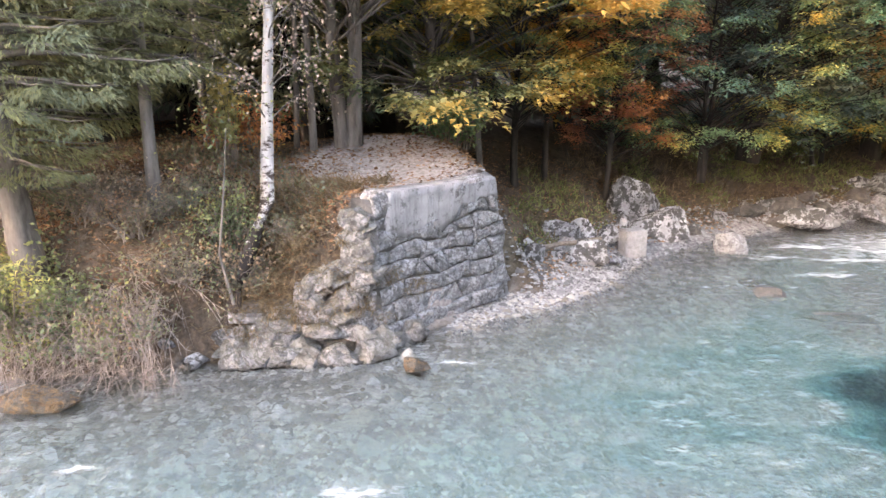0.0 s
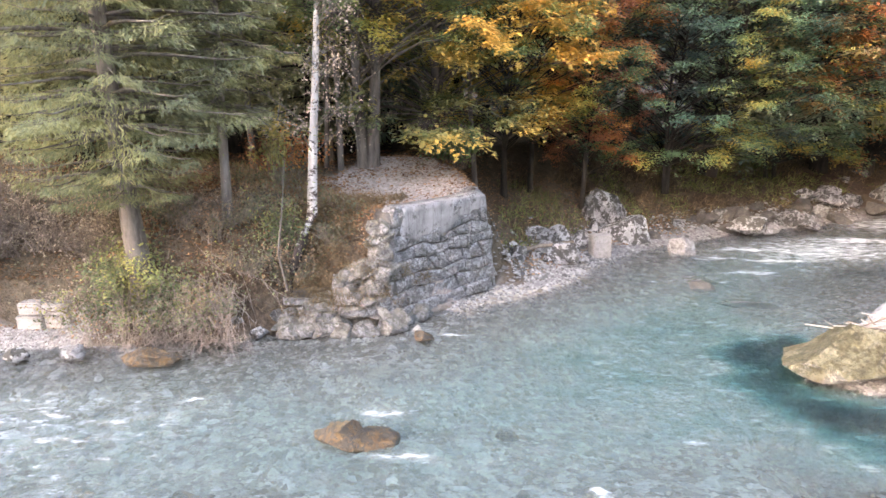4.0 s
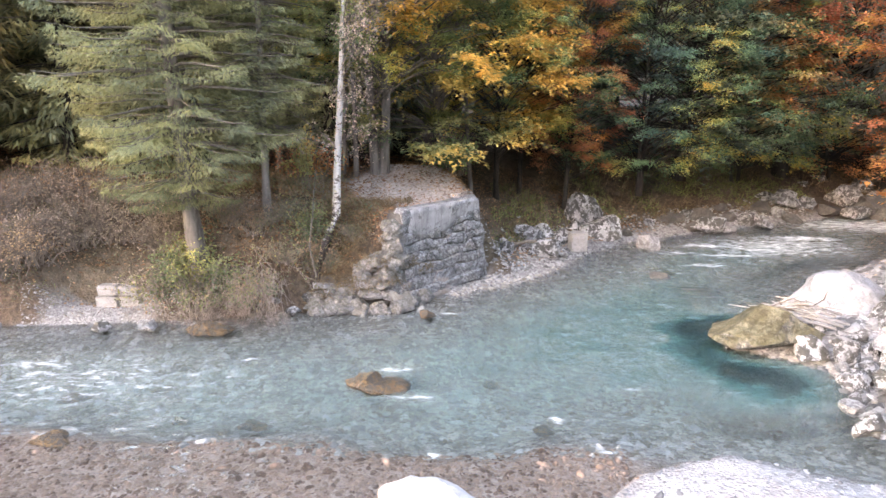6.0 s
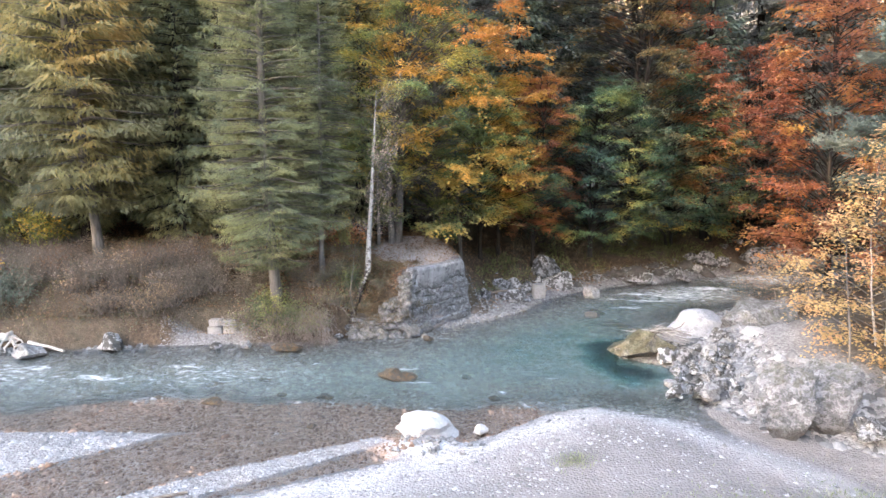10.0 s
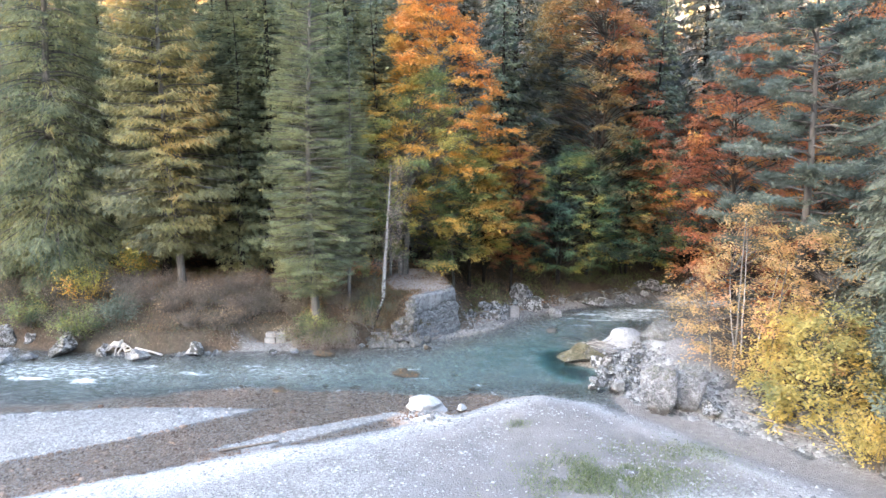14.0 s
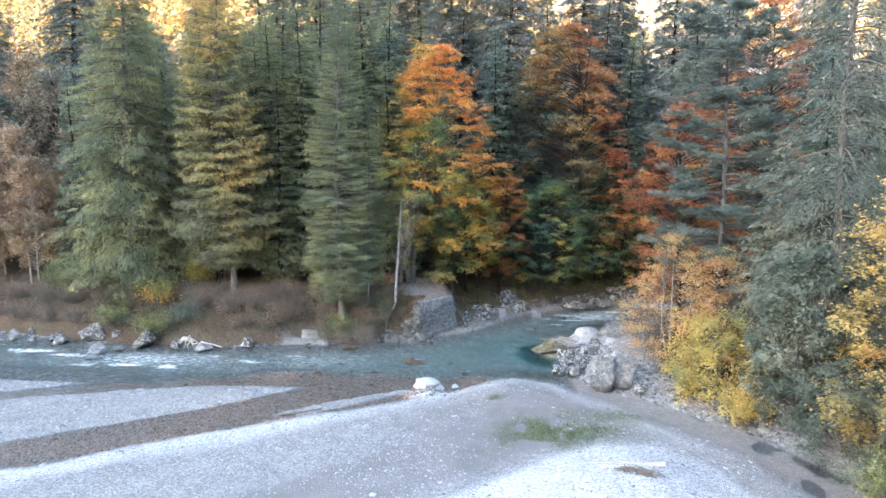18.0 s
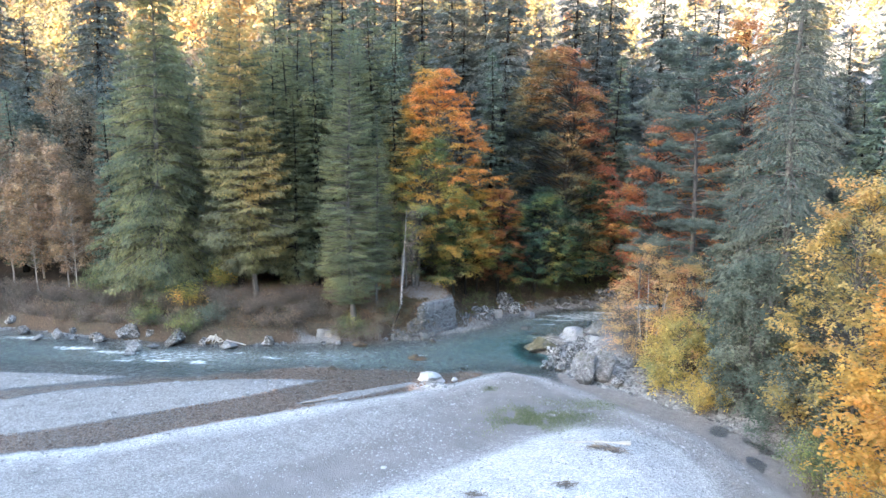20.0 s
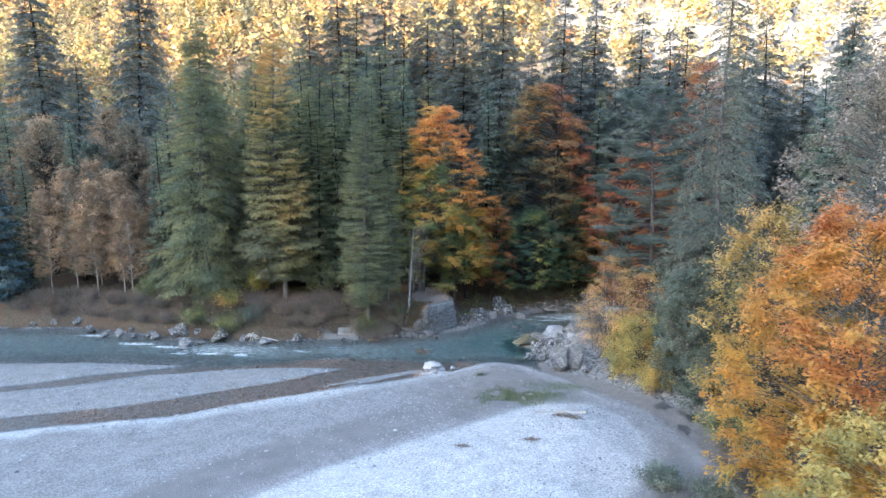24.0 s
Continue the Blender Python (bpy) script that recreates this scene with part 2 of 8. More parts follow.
def rock_material(name, lo, hi, moss=0.0, dark_spots=0.5, scale=1.0, wet=True, fissure=0.2, relief=0.1, tide=0.38):
    """Limestone: pale body, dark lichen blotches, a little moss on top, brown algae near the water."""
    m, nt, b = material(name, 0.85, 0.3)
    v = coords(nt)
    n1 = noise_out(nt, v, 1.6 * scale, 6, 0.62)
    n2 = noise_out(nt, v, 6.0 * scale, 5, 0.6)
    col = ramp(nt, n1, ((0.28, lo), (0.72, hi)))
    n3 = noise_out(nt, v, 3.2 * scale, 8, 0.75)
    col = mix(nt, ramp(nt, n2, ((0.55, (0, 0, 0)), (0.585, (0.85 * dark_spots,) * 3))), col, (0.09, 0.09, 0.085))
    col = mix(nt, ramp(nt, n3, ((0.475, (0, 0, 0)), (0.515, (dark_spots,) * 3))), col, (0.06, 0.06, 0.056))
    sep = nt.nodes.new("ShaderNodeSeparateXYZ")
    nt.links.new(nt.nodes.new("ShaderNodeNewGeometry").outputs["Normal"], sep.inputs[0])
    pos = nt.nodes.new("ShaderNodeSeparateXYZ")
    nt.links.new(v, pos.inputs[0])
    if moss > 0:
        up = maths(nt, "ADD", sep.outputs[2], maths(nt, "MULTIPLY", noise_out(nt, v, 2.5, 4), 1.2))
        col = mix(nt, maths(nt, "MULTIPLY", span(nt, up, 0.8, 1.25), moss), col, mix(nt, noise_out(nt, v, 5.0, 4), (0.07, 0.075, 0.022), (0.2, 0.155, 0.05)))
    if wet:
        low = maths(nt, "ADD", pos.outputs[2], maths(nt, "MULTIPLY", noise_out(nt, v, 3, 3), 0.3))
        col = mix(nt, span(nt, low, tide, tide - 0.24, 0, 0.7), col, (0.06, 0.05, 0.036))
    fiss = noise_out(nt, coords(nt, (1, 1, 1.5)), 1.5 * scale, 7, 0.7)
    fiss = maths(nt, "ABSOLUTE", maths(nt, "SUBTRACT", fiss, 0.5), 0.0)
    col = mix(nt, span(nt, fiss, 0.0, 0.012, fissure, 0.0), col, (0.04, 0.038, 0.035))
    nt.links.new(col, b.inputs["Base Color"])
    rel = maths(nt, "ADD", n1, maths(nt, "MULTIPLY", n2, 0.5))
    bump(nt, b, maths(nt, "ADD", rel, span(nt, fiss, 0.0, 0.025, -0.5 * fissure, 0.0)), 0.9, relief)
    return m


CHALK = rock_material("white_chalky_rock", (0.4, 0.395, 0.385), (0.68, 0.675, 0.67), dark_spots=0.2, wet=False, fissure=0.1, relief=0.14)
LICHEN_ROCK = rock_material("lichen_limestone", (0.13, 0.134, 0.14), (0.52, 0.53, 0.54), moss=0.1, dark_spots=0.97, scale=1.3, relief=0.22)
MOSSY_WHITE = rock_material("pale_rock_mossy_foot", (0.24, 0.245, 0.25), (0.66, 0.67, 0.68), moss=0.1, dark_spots=0.95, relief=0.13, tide=0.3)
DARK_WET = rock_material("dark_wet_rock", (0.06, 0.055, 0.047), (0.22, 0.21, 0.19), wet=False, dark_spots=0.7, scale=1.8)
LIMESTONE = rock_material("limestone", (0.14, 0.145, 0.15), (0.54, 0.55, 0.56), dark_spots=0.92, scale=1.7, relief=0.12, tide=0.24)
WHITE_ROCK = rock_material("white_limestone", (0.22, 0.223, 0.225), (0.52, 0.525, 0.525), dark_spots=0.55, scale=1.8, wet=False, relief=0.13)
MOSSY_ROCK = rock_material("mossy_limestone", (0.1, 0.085, 0.055), (0.44, 0.42, 0.36), moss=0.5, fissure=0.35, dark_spots=0.75, scale=1.6, relief=0.2, tide=0.2)
OCHRE_ROCK = rock_material("ochre_wet_rock", (0.06, 0.045, 0.032), (0.27, 0.175, 0.09), dark_spots=0.85, scale=2.6, relief=0.14, wet=False)
GREY_ROCK = rock_material("grey_limestone", (0.17, 0.18, 0.195), (0.47, 0.485, 0.51), moss=0.25, dark_spots=0.6, scale=1.5, relief=0.2, tide=0.65)
WING_STONE = rock_material("ruined_wing_stone", (0.13, 0.133, 0.136), (0.37, 0.377, 0.383), moss=0.2, dark_spots=0.65, scale=2.4, fissure=0.3, relief=0.08, tide=0.24)
BLOCK_STONE = rock_material("hewn_limestone", (0.26, 0.255, 0.25), (0.46, 0.455, 0.445), dark_spots=0.25, scale=1.6, wet=False, relief=0.05)
SPIT_ROCK = rock_material("bleached_limestone", (0.3, 0.303, 0.305), (0.55, 0.555, 0.555), dark_spots=0.3, wet=False, fissure=0.15, relief=0.14)
WALL_STONE = rock_material("masonry_stone", (0.2, 0.207, 0.215), (0.49, 0.503, 0.518), dark_spots=0.65, scale=2.6, fissure=0.3, relief=0.06, tide=0.24)


def stone_bits(name, dark, light, spread=0.5):
    m, nt, b = material(name, 0.85, 0.25)
    col = ramp(nt, island(nt), ((0.0, dark), (spread, tuple((p + q) / 2 for p, q in zip(dark, light))), (1.0, light)))
    n = noise_out(nt, coords(nt), 14, 3)
    nt.links.new(mix(nt, 1.0, col, ramp(nt, n, ((0.3, (0.75,) * 3), (0.7, (1.1,) * 3))), "MULTIPLY"), b.inputs["Base Color"])
    return m


PEBBLE = stone_bits("pale_pebble", (0.15, 0.147, 0.145), (0.44, 0.435, 0.43))
PEBBLE_BROWN = stone_bits("brown_pebble", (0.12, 0.072, 0.05), (0.42, 0.29, 0.215))
RUBBLE = stone_bits("spit_stone", (0.09, 0.09, 0.088), (0.4, 0.4, 0.39))
PEBBLE_BED = stone_bits("bed_stone", (0.17, 0.15, 0.12), (0.46, 0.44, 0.39))
PEBBLE_LIGHT = stone_bits("light_bed_stone", (0.2, 0.195, 0.18), (0.5, 0.49, 0.46))
DEAD_LEAF = stone_bits("dead_leaf", (0.15, 0.075, 0.04), (0.42, 0.25, 0.14))
GRASS_DRY = stone_bits("dry_grass", (0.09, 0.066, 0.038), (0.27, 0.205, 0.125))
GRASS_PALE = stone_bits("pale_bar_grass", (0.1, 0.13, 0.065), (0.24, 0.27, 0.145))
GRASS_GREEN = stone_bits("meadow_grass", (0.10, 0.14, 0.05), (0.28, 0.3, 0.12))


def ground_material():
    """River gravel, forest litter and stream bed, blended by the ground's own zones."""
    m, nt, b = material("ground_mix", 0.92, 0.2)
    v = coords(nt)
    fine = cells(nt, v, 15.0, out="Color")
    sepc = nt.nodes.new("ShaderNodeSeparateColor")
    nt.links.new(fine, sepc.inputs[0])
    mid = noise_out(nt, v, 0.9, 5)
    gravel = ramp(nt, sepc.outputs[0], ((0.0, (0.23, 0.226, 0.223)), (0.5, (0.32, 0.315, 0.312)), (1.0, (0.45, 0.445, 0.44))))
    sand = ramp(nt, noise_out(nt, v, 20, 3), ((0.3, (0.225, 0.212, 0.207)), (0.7, (0.3, 0.286, 0.28))))
    gravel = mix(nt, span(nt, attribute(nt, "sand"), 0.0, 1.0), gravel, sand)
    gravel = mix(nt, 1.0, gravel, ramp(nt, attribute(nt, "pale"), ((0.0, (0.79, 0.78, 0.765)), (1.0, (1.44, 1.44, 1.42)))), "MULTIPLY")
    gravel = mix(nt, 1.0, gravel, ramp(nt, mid, ((0.3, (0.82,) * 3), (0.7, (1.08,) * 3))), "MULTIPLY")
    litter = ramp(nt, noise_out(nt, v, 7.0, 6, 0.7), ((0.25, (0.035, 0.027, 0.02)), (0.5, (0.098, 0.072, 0.053)), (0.75, (0.2, 0.142, 0.1))))
    earth = ramp(nt, noise_out(nt, v, 4.0, 6, 0.7), ((0.3, (0.048, 0.042, 0.032)), (0.7, (0.16, 0.132, 0.096))))
    litter = mix(nt, ramp(nt, noise_out(nt, v, 0.45, 3), ((0.4, (0, 0, 0)), (0.6, (1, 1, 1)))), litter, earth)
    wob = nt.nodes.new("ShaderNodeVectorMath")
    nt.links.new(v, wob.inputs[0])
    wv = nt.nodes.new("ShaderNodeVectorMath")
    wv.operation = "SCALE"
    nt.links.new(noise_out(nt, v, 6.0, 2, 0.5, True), wv.inputs[0])
    wv.inputs["Scale"].default_value = 0.16
    nt.links.new(wv.outputs[0], wob.inputs[1])
    bedc = cells(nt, wob.outputs[0], 6.5, out="Color")
    sepb = nt.nodes.new("ShaderNodeSeparateColor")
    nt.links.new(mix(nt, 0.72, bedc, noise_out(nt, v, 2.4, 5, 0.65, True)), sepb.inputs[0])
    bed = ramp(nt, sepb.outputs[0], ((0.18, (0.09, 0.084, 0.072)), (0.5, (0.25, 0.235, 0.21)), (0.85, (0.6, 0.585, 0.55))))
    brown = ramp(nt, sepb.outputs[1], ((0.1, (0.17, 0.11, 0.08)), (0.5, (0.35, 0.255, 0.2)), (0.9, (0.56, 0.46, 0.385))))
    bed = mix(nt, attribute(nt, "brown"), bed, brown)
    grit = ramp(nt, sepc.outputs[1], ((0.0, (0.28, 0.25, 0.235)), (1.0, (0.46, 0.42, 0.40))))
    col = mix(nt, attribute(nt, "wood"), gravel, litter)
    col = mix(nt, attribute(nt, "path"), col, grit)
    col = mix(nt, attribute(nt, "bed"), col, bed)
    nt.links.new(col, b.inputs["Base Color"])
    h = maths(nt, "ADD", cells(nt, v, 15.0), maths(nt, "MULTIPLY", noise_out(nt, v, 3, 5), 0.6))
    bump(nt, b, h, 0.7, 0.05)
    return m


def water_material():
    """Clear snow-melt water: tinted see-through body, milky where deep, foam where it breaks."""
    m, nt, b = material("river_water", 0.12, 0.5)
    v = coords(nt)
    depth = attribute(nt, "depth")
    patchy = noise_out(nt, coords(nt, (0.6, 1.3, 1)), 0.8, 4)
    depth2 = maths(nt, "MULTIPLY", depth, span(nt, patchy, 0.3, 0.7, 0.75, 1.2))
    body = ramp(nt, depth2, ((0.0, (0.27, 0.31, 0.295)), (0.22, (0.225, 0.285, 0.277)), (0.43, (0.125, 0.212, 0.207)), (0.62, (0.03, 0.115, 0.115)), (0.82, (0.007, 0.026, 0.03))))
    # paler patches in the body colour: light refracted by ripples, painted in
    ripple_light = noise_out(nt, coords(nt, (0.8, 1.5, 1)), 2.6, 5, 0.62)
    body = mix(nt, maths(nt, "MULTIPLY", span(nt, ripple_light, 0.5, 0.72), span(nt, depth2, 0.45, 0.7, 0.75, 0.1)), body, (0.4, 0.455, 0.44))
    foam_n = noise_out(nt, coords(nt, (0.8, 1.7, 1)), 3.0, 8, 0.7)
    foam = maths(nt, "MULTIPLY", attribute(nt, "foam"), 1.0)
    fm = maths(nt, "ADD", foam_n, maths(nt, "MULTIPLY", foam, 0.46))
    fm = maths(nt, "MULTIPLY", span(nt, fm, 0.66, 0.97), 0.92)
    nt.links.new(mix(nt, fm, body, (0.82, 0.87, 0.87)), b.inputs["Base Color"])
    nt.links.new(span(nt, fm, 0, 1, 0.1, 0.7), b.inputs["Roughness"])
    b.inputs["IOR"].default_value = 1.33
    r1 = noise_out(nt, coords(nt, (0.7, 1.2, 1)), 4.5, 4, 0.6)
    bump(nt, b, r1, 0.7, 0.15)
    clear = nt.nodes.new("ShaderNodeBsdfTransparent")
    nt.links.new(ramp(nt, depth2, ((0.0, (0.98, 0.985, 0.98)), (0.055, (0.94, 0.97, 0.965)), (0.3, (0.72, 0.89, 0.88)))), clear.inputs[0])
    gl = nt.nodes.new("ShaderNodeBsdfGlossy")
    gl.inputs["Roughness"].default_value = 0.08
    bn = node(nt, "Bump", Strength=0.7, Distance=0.15)
    nt.links.new(r1, bn.inputs["Height"])
    nt.links.new(bn.outputs[0], gl.inputs["Normal"])
    fr = node(nt, "Fresnel", IOR=1.33)
    nt.links.new(bn.outputs[0], fr.inputs["Normal"])
    surf = nt.nodes.new("ShaderNodeMixShader")
    nt.links.new(fr.outputs[0], surf.inputs[0])
    nt.links.new(clear.outputs[0], surf.inputs[1])
    nt.links.new(gl.outputs[0], surf.inputs[2])
    ms = nt.nodes.new("ShaderNodeMixShader")
    opaque = maths(nt, "MAXIMUM", span(nt, depth2, 0.03, 0.66, 0.04, 0.8), fm)
    nt.links.new(opaque, ms.inputs[0])
    nt.links.new(surf.outputs[0], ms.inputs[1])
    nt.links.new(b.outputs[0], ms.inputs[2])
    nt.links.new(ms.outputs[0], nt.nodes["Material Output"].inputs[0])
    return m


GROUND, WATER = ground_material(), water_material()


def concrete_material():
    m, nt, b = material("weathered_concrete", 0.9, 0.25)
    v = coords(nt)
    n = noise_out(nt, v, 2.2, 6, 0.6)
    col = ramp(nt, n, ((0.3, (0.17, 0.174, 0.178)), (0.7, (0.36, 0.365, 0.37))))
    streak = noise_out(nt, coords(nt, (4.5, 4.5, 0.35)), 1.6, 7, 0.72)
    col = mix(nt, ramp(nt, streak, ((0.5, (0, 0, 0)), (0.7, (0.65,) * 3))), col, (0.10, 0.10, 0.098))
    spots = noise_out(nt, v, 5.0, 9, 0.78)
    col = mix(nt, ramp(nt, spots, ((0.54, (0, 0, 0)), (0.6, (0.7,) * 3))), col, (0.07, 0.07, 0.067))
    nt.links.new(col, b.inputs["Base Color"])
    bump(nt, b, maths(nt, "ADD", n, maths(nt, "MULTIPLY", noise_out(nt, v, 18, 4), 0.4)), 0.6, 0.03)
    return m


def plain_wood(name, lo, hi):
    m, nt, b = material(name, 0.85, 0.2)
    n = noise_out(nt, coords(nt, (1, 6, 6), False), 4.0, 5, 0.6)
    nt.links.new(ramp(nt, n, ((0.3, lo), (0.7, hi))), b.inputs["Base Color"])
    bump(nt, b, n, 0.4, 0.01)
    return m


CONCRETE = concrete_material()
MORTAR = rock_material("dark_mortar", (0.06, 0.058, 0.055), (0.2, 0.195, 0.185))
DRIFTWOOD = plain_wood("bleached_driftwood", (0.26, 0.24, 0.21), (0.52, 0.49, 0.44))
PLANK_WOOD = plain_wood("weathered_plank", (0.13, 0.12, 0.11), (0.34, 0.32, 0.29))
OLD_WOOD = plain_wood("grey_old_wood", (0.1, 0.08, 0.065), (0.28, 0.24, 0.2))

# ---- building helpers ----
def fbm(x, y, scale=1.0, octaves=4, seed=0):
    """Smooth random relief, about -1 to 1."""
    out, amp = np.zeros(np.broadcast(x, y).shape), 1.0
    for k in range(octaves):
        u, v = x / scale * 2**k + 17.3 * k + seed * 5.1, y / scale * 2**k - 9.7 * k + seed * 3.7
        i, j = np.floor(u), np.floor(v)
        fu, fv = u - i, v - j
        fu, fv = fu * fu * (3 - 2 * fu), fv * fv * (3 - 2 * fv)

        def at(a, b):
            s = np.sin(a * 127.1 + b * 311.7 + k * 74.7 + seed * 19.19) * 43758.5453
            return s - np.floor(s)
        out += amp * 2 * ((at(i, j) * (1 - fu) + at(i + 1, j) * fu) * (1 - fv) + (at(i, j + 1) * (1 - fu) + at(i + 1, j + 1) * fu) * fv - 0.5)
        amp *= 0.5
    return out / 1.6


def inside_distance(x, y, poly):
    """Distance to the edge of a polygon, positive inside."""
    p = np.array(poly, float)
    q = np.roll(p, -1, 0)
    best, inner = np.full(x.shape, 1e9), np.zeros(x.shape, bool)
    for (ax, ay), (bx, by) in zip(p, q):
        ex, ey = bx - ax, by - ay
        s = np.clip(((x - ax) * ex + (y - ay) * ey) / (ex * ex + ey * ey + 1e-12), 0, 1)
        best = np.minimum(best, (x - ax - s * ex) ** 2 + (y - ay - s * ey) ** 2)
        if ay != by:
            inner ^= ((ay > y) != (by > y)) & (x < (bx - ax) * (y - ay) / (by - ay) + ax)
    return np.where(inner, 1, -1) * np.sqrt(best)


def smooth(v, lo, hi):
    s = np.clip((v - lo) / (hi - lo), 0, 1)
    return s * s * (3 - 2 * s)


def mesh_from(name, verts, faces, mat=None, shade=False, attrs=None):
    """A mesh from arrays; faces all of one length."""
    me = bpy.data.meshes.new(name)
    verts, faces = np.asarray(verts, np.float32), np.asarray(faces, np.int32)
    n = faces.shape[1]
    me.vertices.add(len(verts))
    me.vertices.foreach_set("co", verts.ravel())
    me.loops.add(faces.size)
    me.loops.foreach_set("vertex_index", faces.ravel())
    me.polygons.add(len(faces))
    me.polygons.foreach_set("loop_start", np.arange(0, faces.size, n, dtype=np.int32))
    if shade:
        me.polygons.foreach_set("use_smooth", np.ones(len(faces), bool))
    for key, values in (attrs or {}).items():
        a = me.attributes.new(key, "FLOAT", "POINT")
        a.data.foreach_set("value", np.asarray(values, np.float32).ravel())
    me.update(calc_edges=True)
    if mat:
        me.materials.append(mat)
    return me


def part_mesh(name, me, parent, label=""):
    ob = new(name, me)
    ob.parent = parent
    return tagged(ob, label=label)


def part(name, bm, mat, parent, label=""):
    me = bpy.data.meshes.new(name)
    bm.to_mesh(me)
    bm.free()
    me.materials.append(mat)
    return part_mesh(name, me, parent, label)


def empty(name, m, label, category, group="", kind=""):
    ob = new(name)
    ob.matrix_world = m
    ob.empty_display_size = 0.2
    return tagged(ob, label, category, group, kind)


# ---- the ground: far bank, gravel bars, right bank, stream bed, hills ----
FAR_SHORE = [(-400, 30), (-120, 10), (-60, 1), (-46, -1.5), (-38, -1.0), (-27, -3.8), (-17, -4.7), (-12.8, -4.0), (-8, -3.5), (-4.3, -2.7),
             (-2.4, -2.35), (-0.9, -1.1), (0.35, 0.85), (1.0, 0.55), (2.1, 1.15), (3.8, 3.4), (6.2, 5.4), (9.4, 7.1), (13.4, 8.7), (18.5, 11), (30, 17), (60, 26), (400, 90)]
FAR_LAND = FAR_SHORE + [(1800, 400), (1800, 1800), (-1800, 1800), (-1800, 100)]
RIGHT_SHORE = [(400, 70), (60, 19), (30, 10.5), (19, 5.6), (13.5, 2.2), (8.8, -2.2), (5.9, -5.0), (7.7, -6.2), (7.6, -8.6), (8.9, -11.3), (12, -12.9), (15.9, -17.2), (18.0, -22), (19, -32), (19, -60)]
RIGHT_LAND = RIGHT_SHORE + [(30, -150), (30, -1800), (1800, -1800), (1800, 300)]
BAR_MAIN = [(-400, -90), (-60, -34), (-27.6, -24.3), (-17.8, -21.4), (-9.8, -17.0), (-2, -13.1), (0.6, -12.0), (2.6, -10.4), (4.2, -9.7), (6.9, -10.7), (10.8, -14.9),
            (14.3, -19), (16.2, -24.6), (17, -32), (17, -60), (20, -150), (20, -1800), (-1800, -1800), (-1800, -200)]
BAR_LOW = [(-60, -22.5), (-33, -18.3), (-22, -13.4), (-15, -11.9), (-7.7, -11.5), (-10, -13.0), (-12.2, -14.6), (-20.7, -19.6), (-29.7, -22.6), (-60, -31)]
BAR_LEFT = [(-80, -16), (-38, -11.9), (-28, -11.2), (-20.5, -11.6), (-26.5, -13.6), (-33, -17.0), (-60, -21)]
BAR_SLIVER = [(-9.0, -15.6), (-5.4, -13.3), (-2.3, -11.7), (-1.9, -12.2), (-4.4, -13.9), (-7, -15.5)]
WALL_BEACH = [(-0.7, -0.95), (-0.15, -0.5), (1.15, 0.3), (2.85, 2.0), (3.9, 3.75), (3.3, 3.4), (2.0, 1.7), (0.9, 1.0), (0.3, 0.75)]
MOUND = [(-14, -39), (-9.2, -32.5), (-5.7, -28.8), (0, -24.3), (4.5, -20.8), (7.2, -18.8), (10.3, -18.4), (12.6, -21), (13.3, -24), (12.6, -27.5), (10.6, -31), (8, -40)]
TERRACE = [(-2.25, -2.1), (-0.06, 0.02), (-0.5, 1.5), (-1.4, 3.4), (-3.4, 3.6), (-4.6, 1.2), (-3.6, -0.6)]


def far_glare(x, y):
    """Painted glare and haze, paling the upstream part of the far mountainside."""
    return 0.6 * smooth(x - 10 - 0.03 * (y + 60) + 22 * fbm(x, y, 26, 2, 41), -12, 26) * smooth(y, 108, 122)


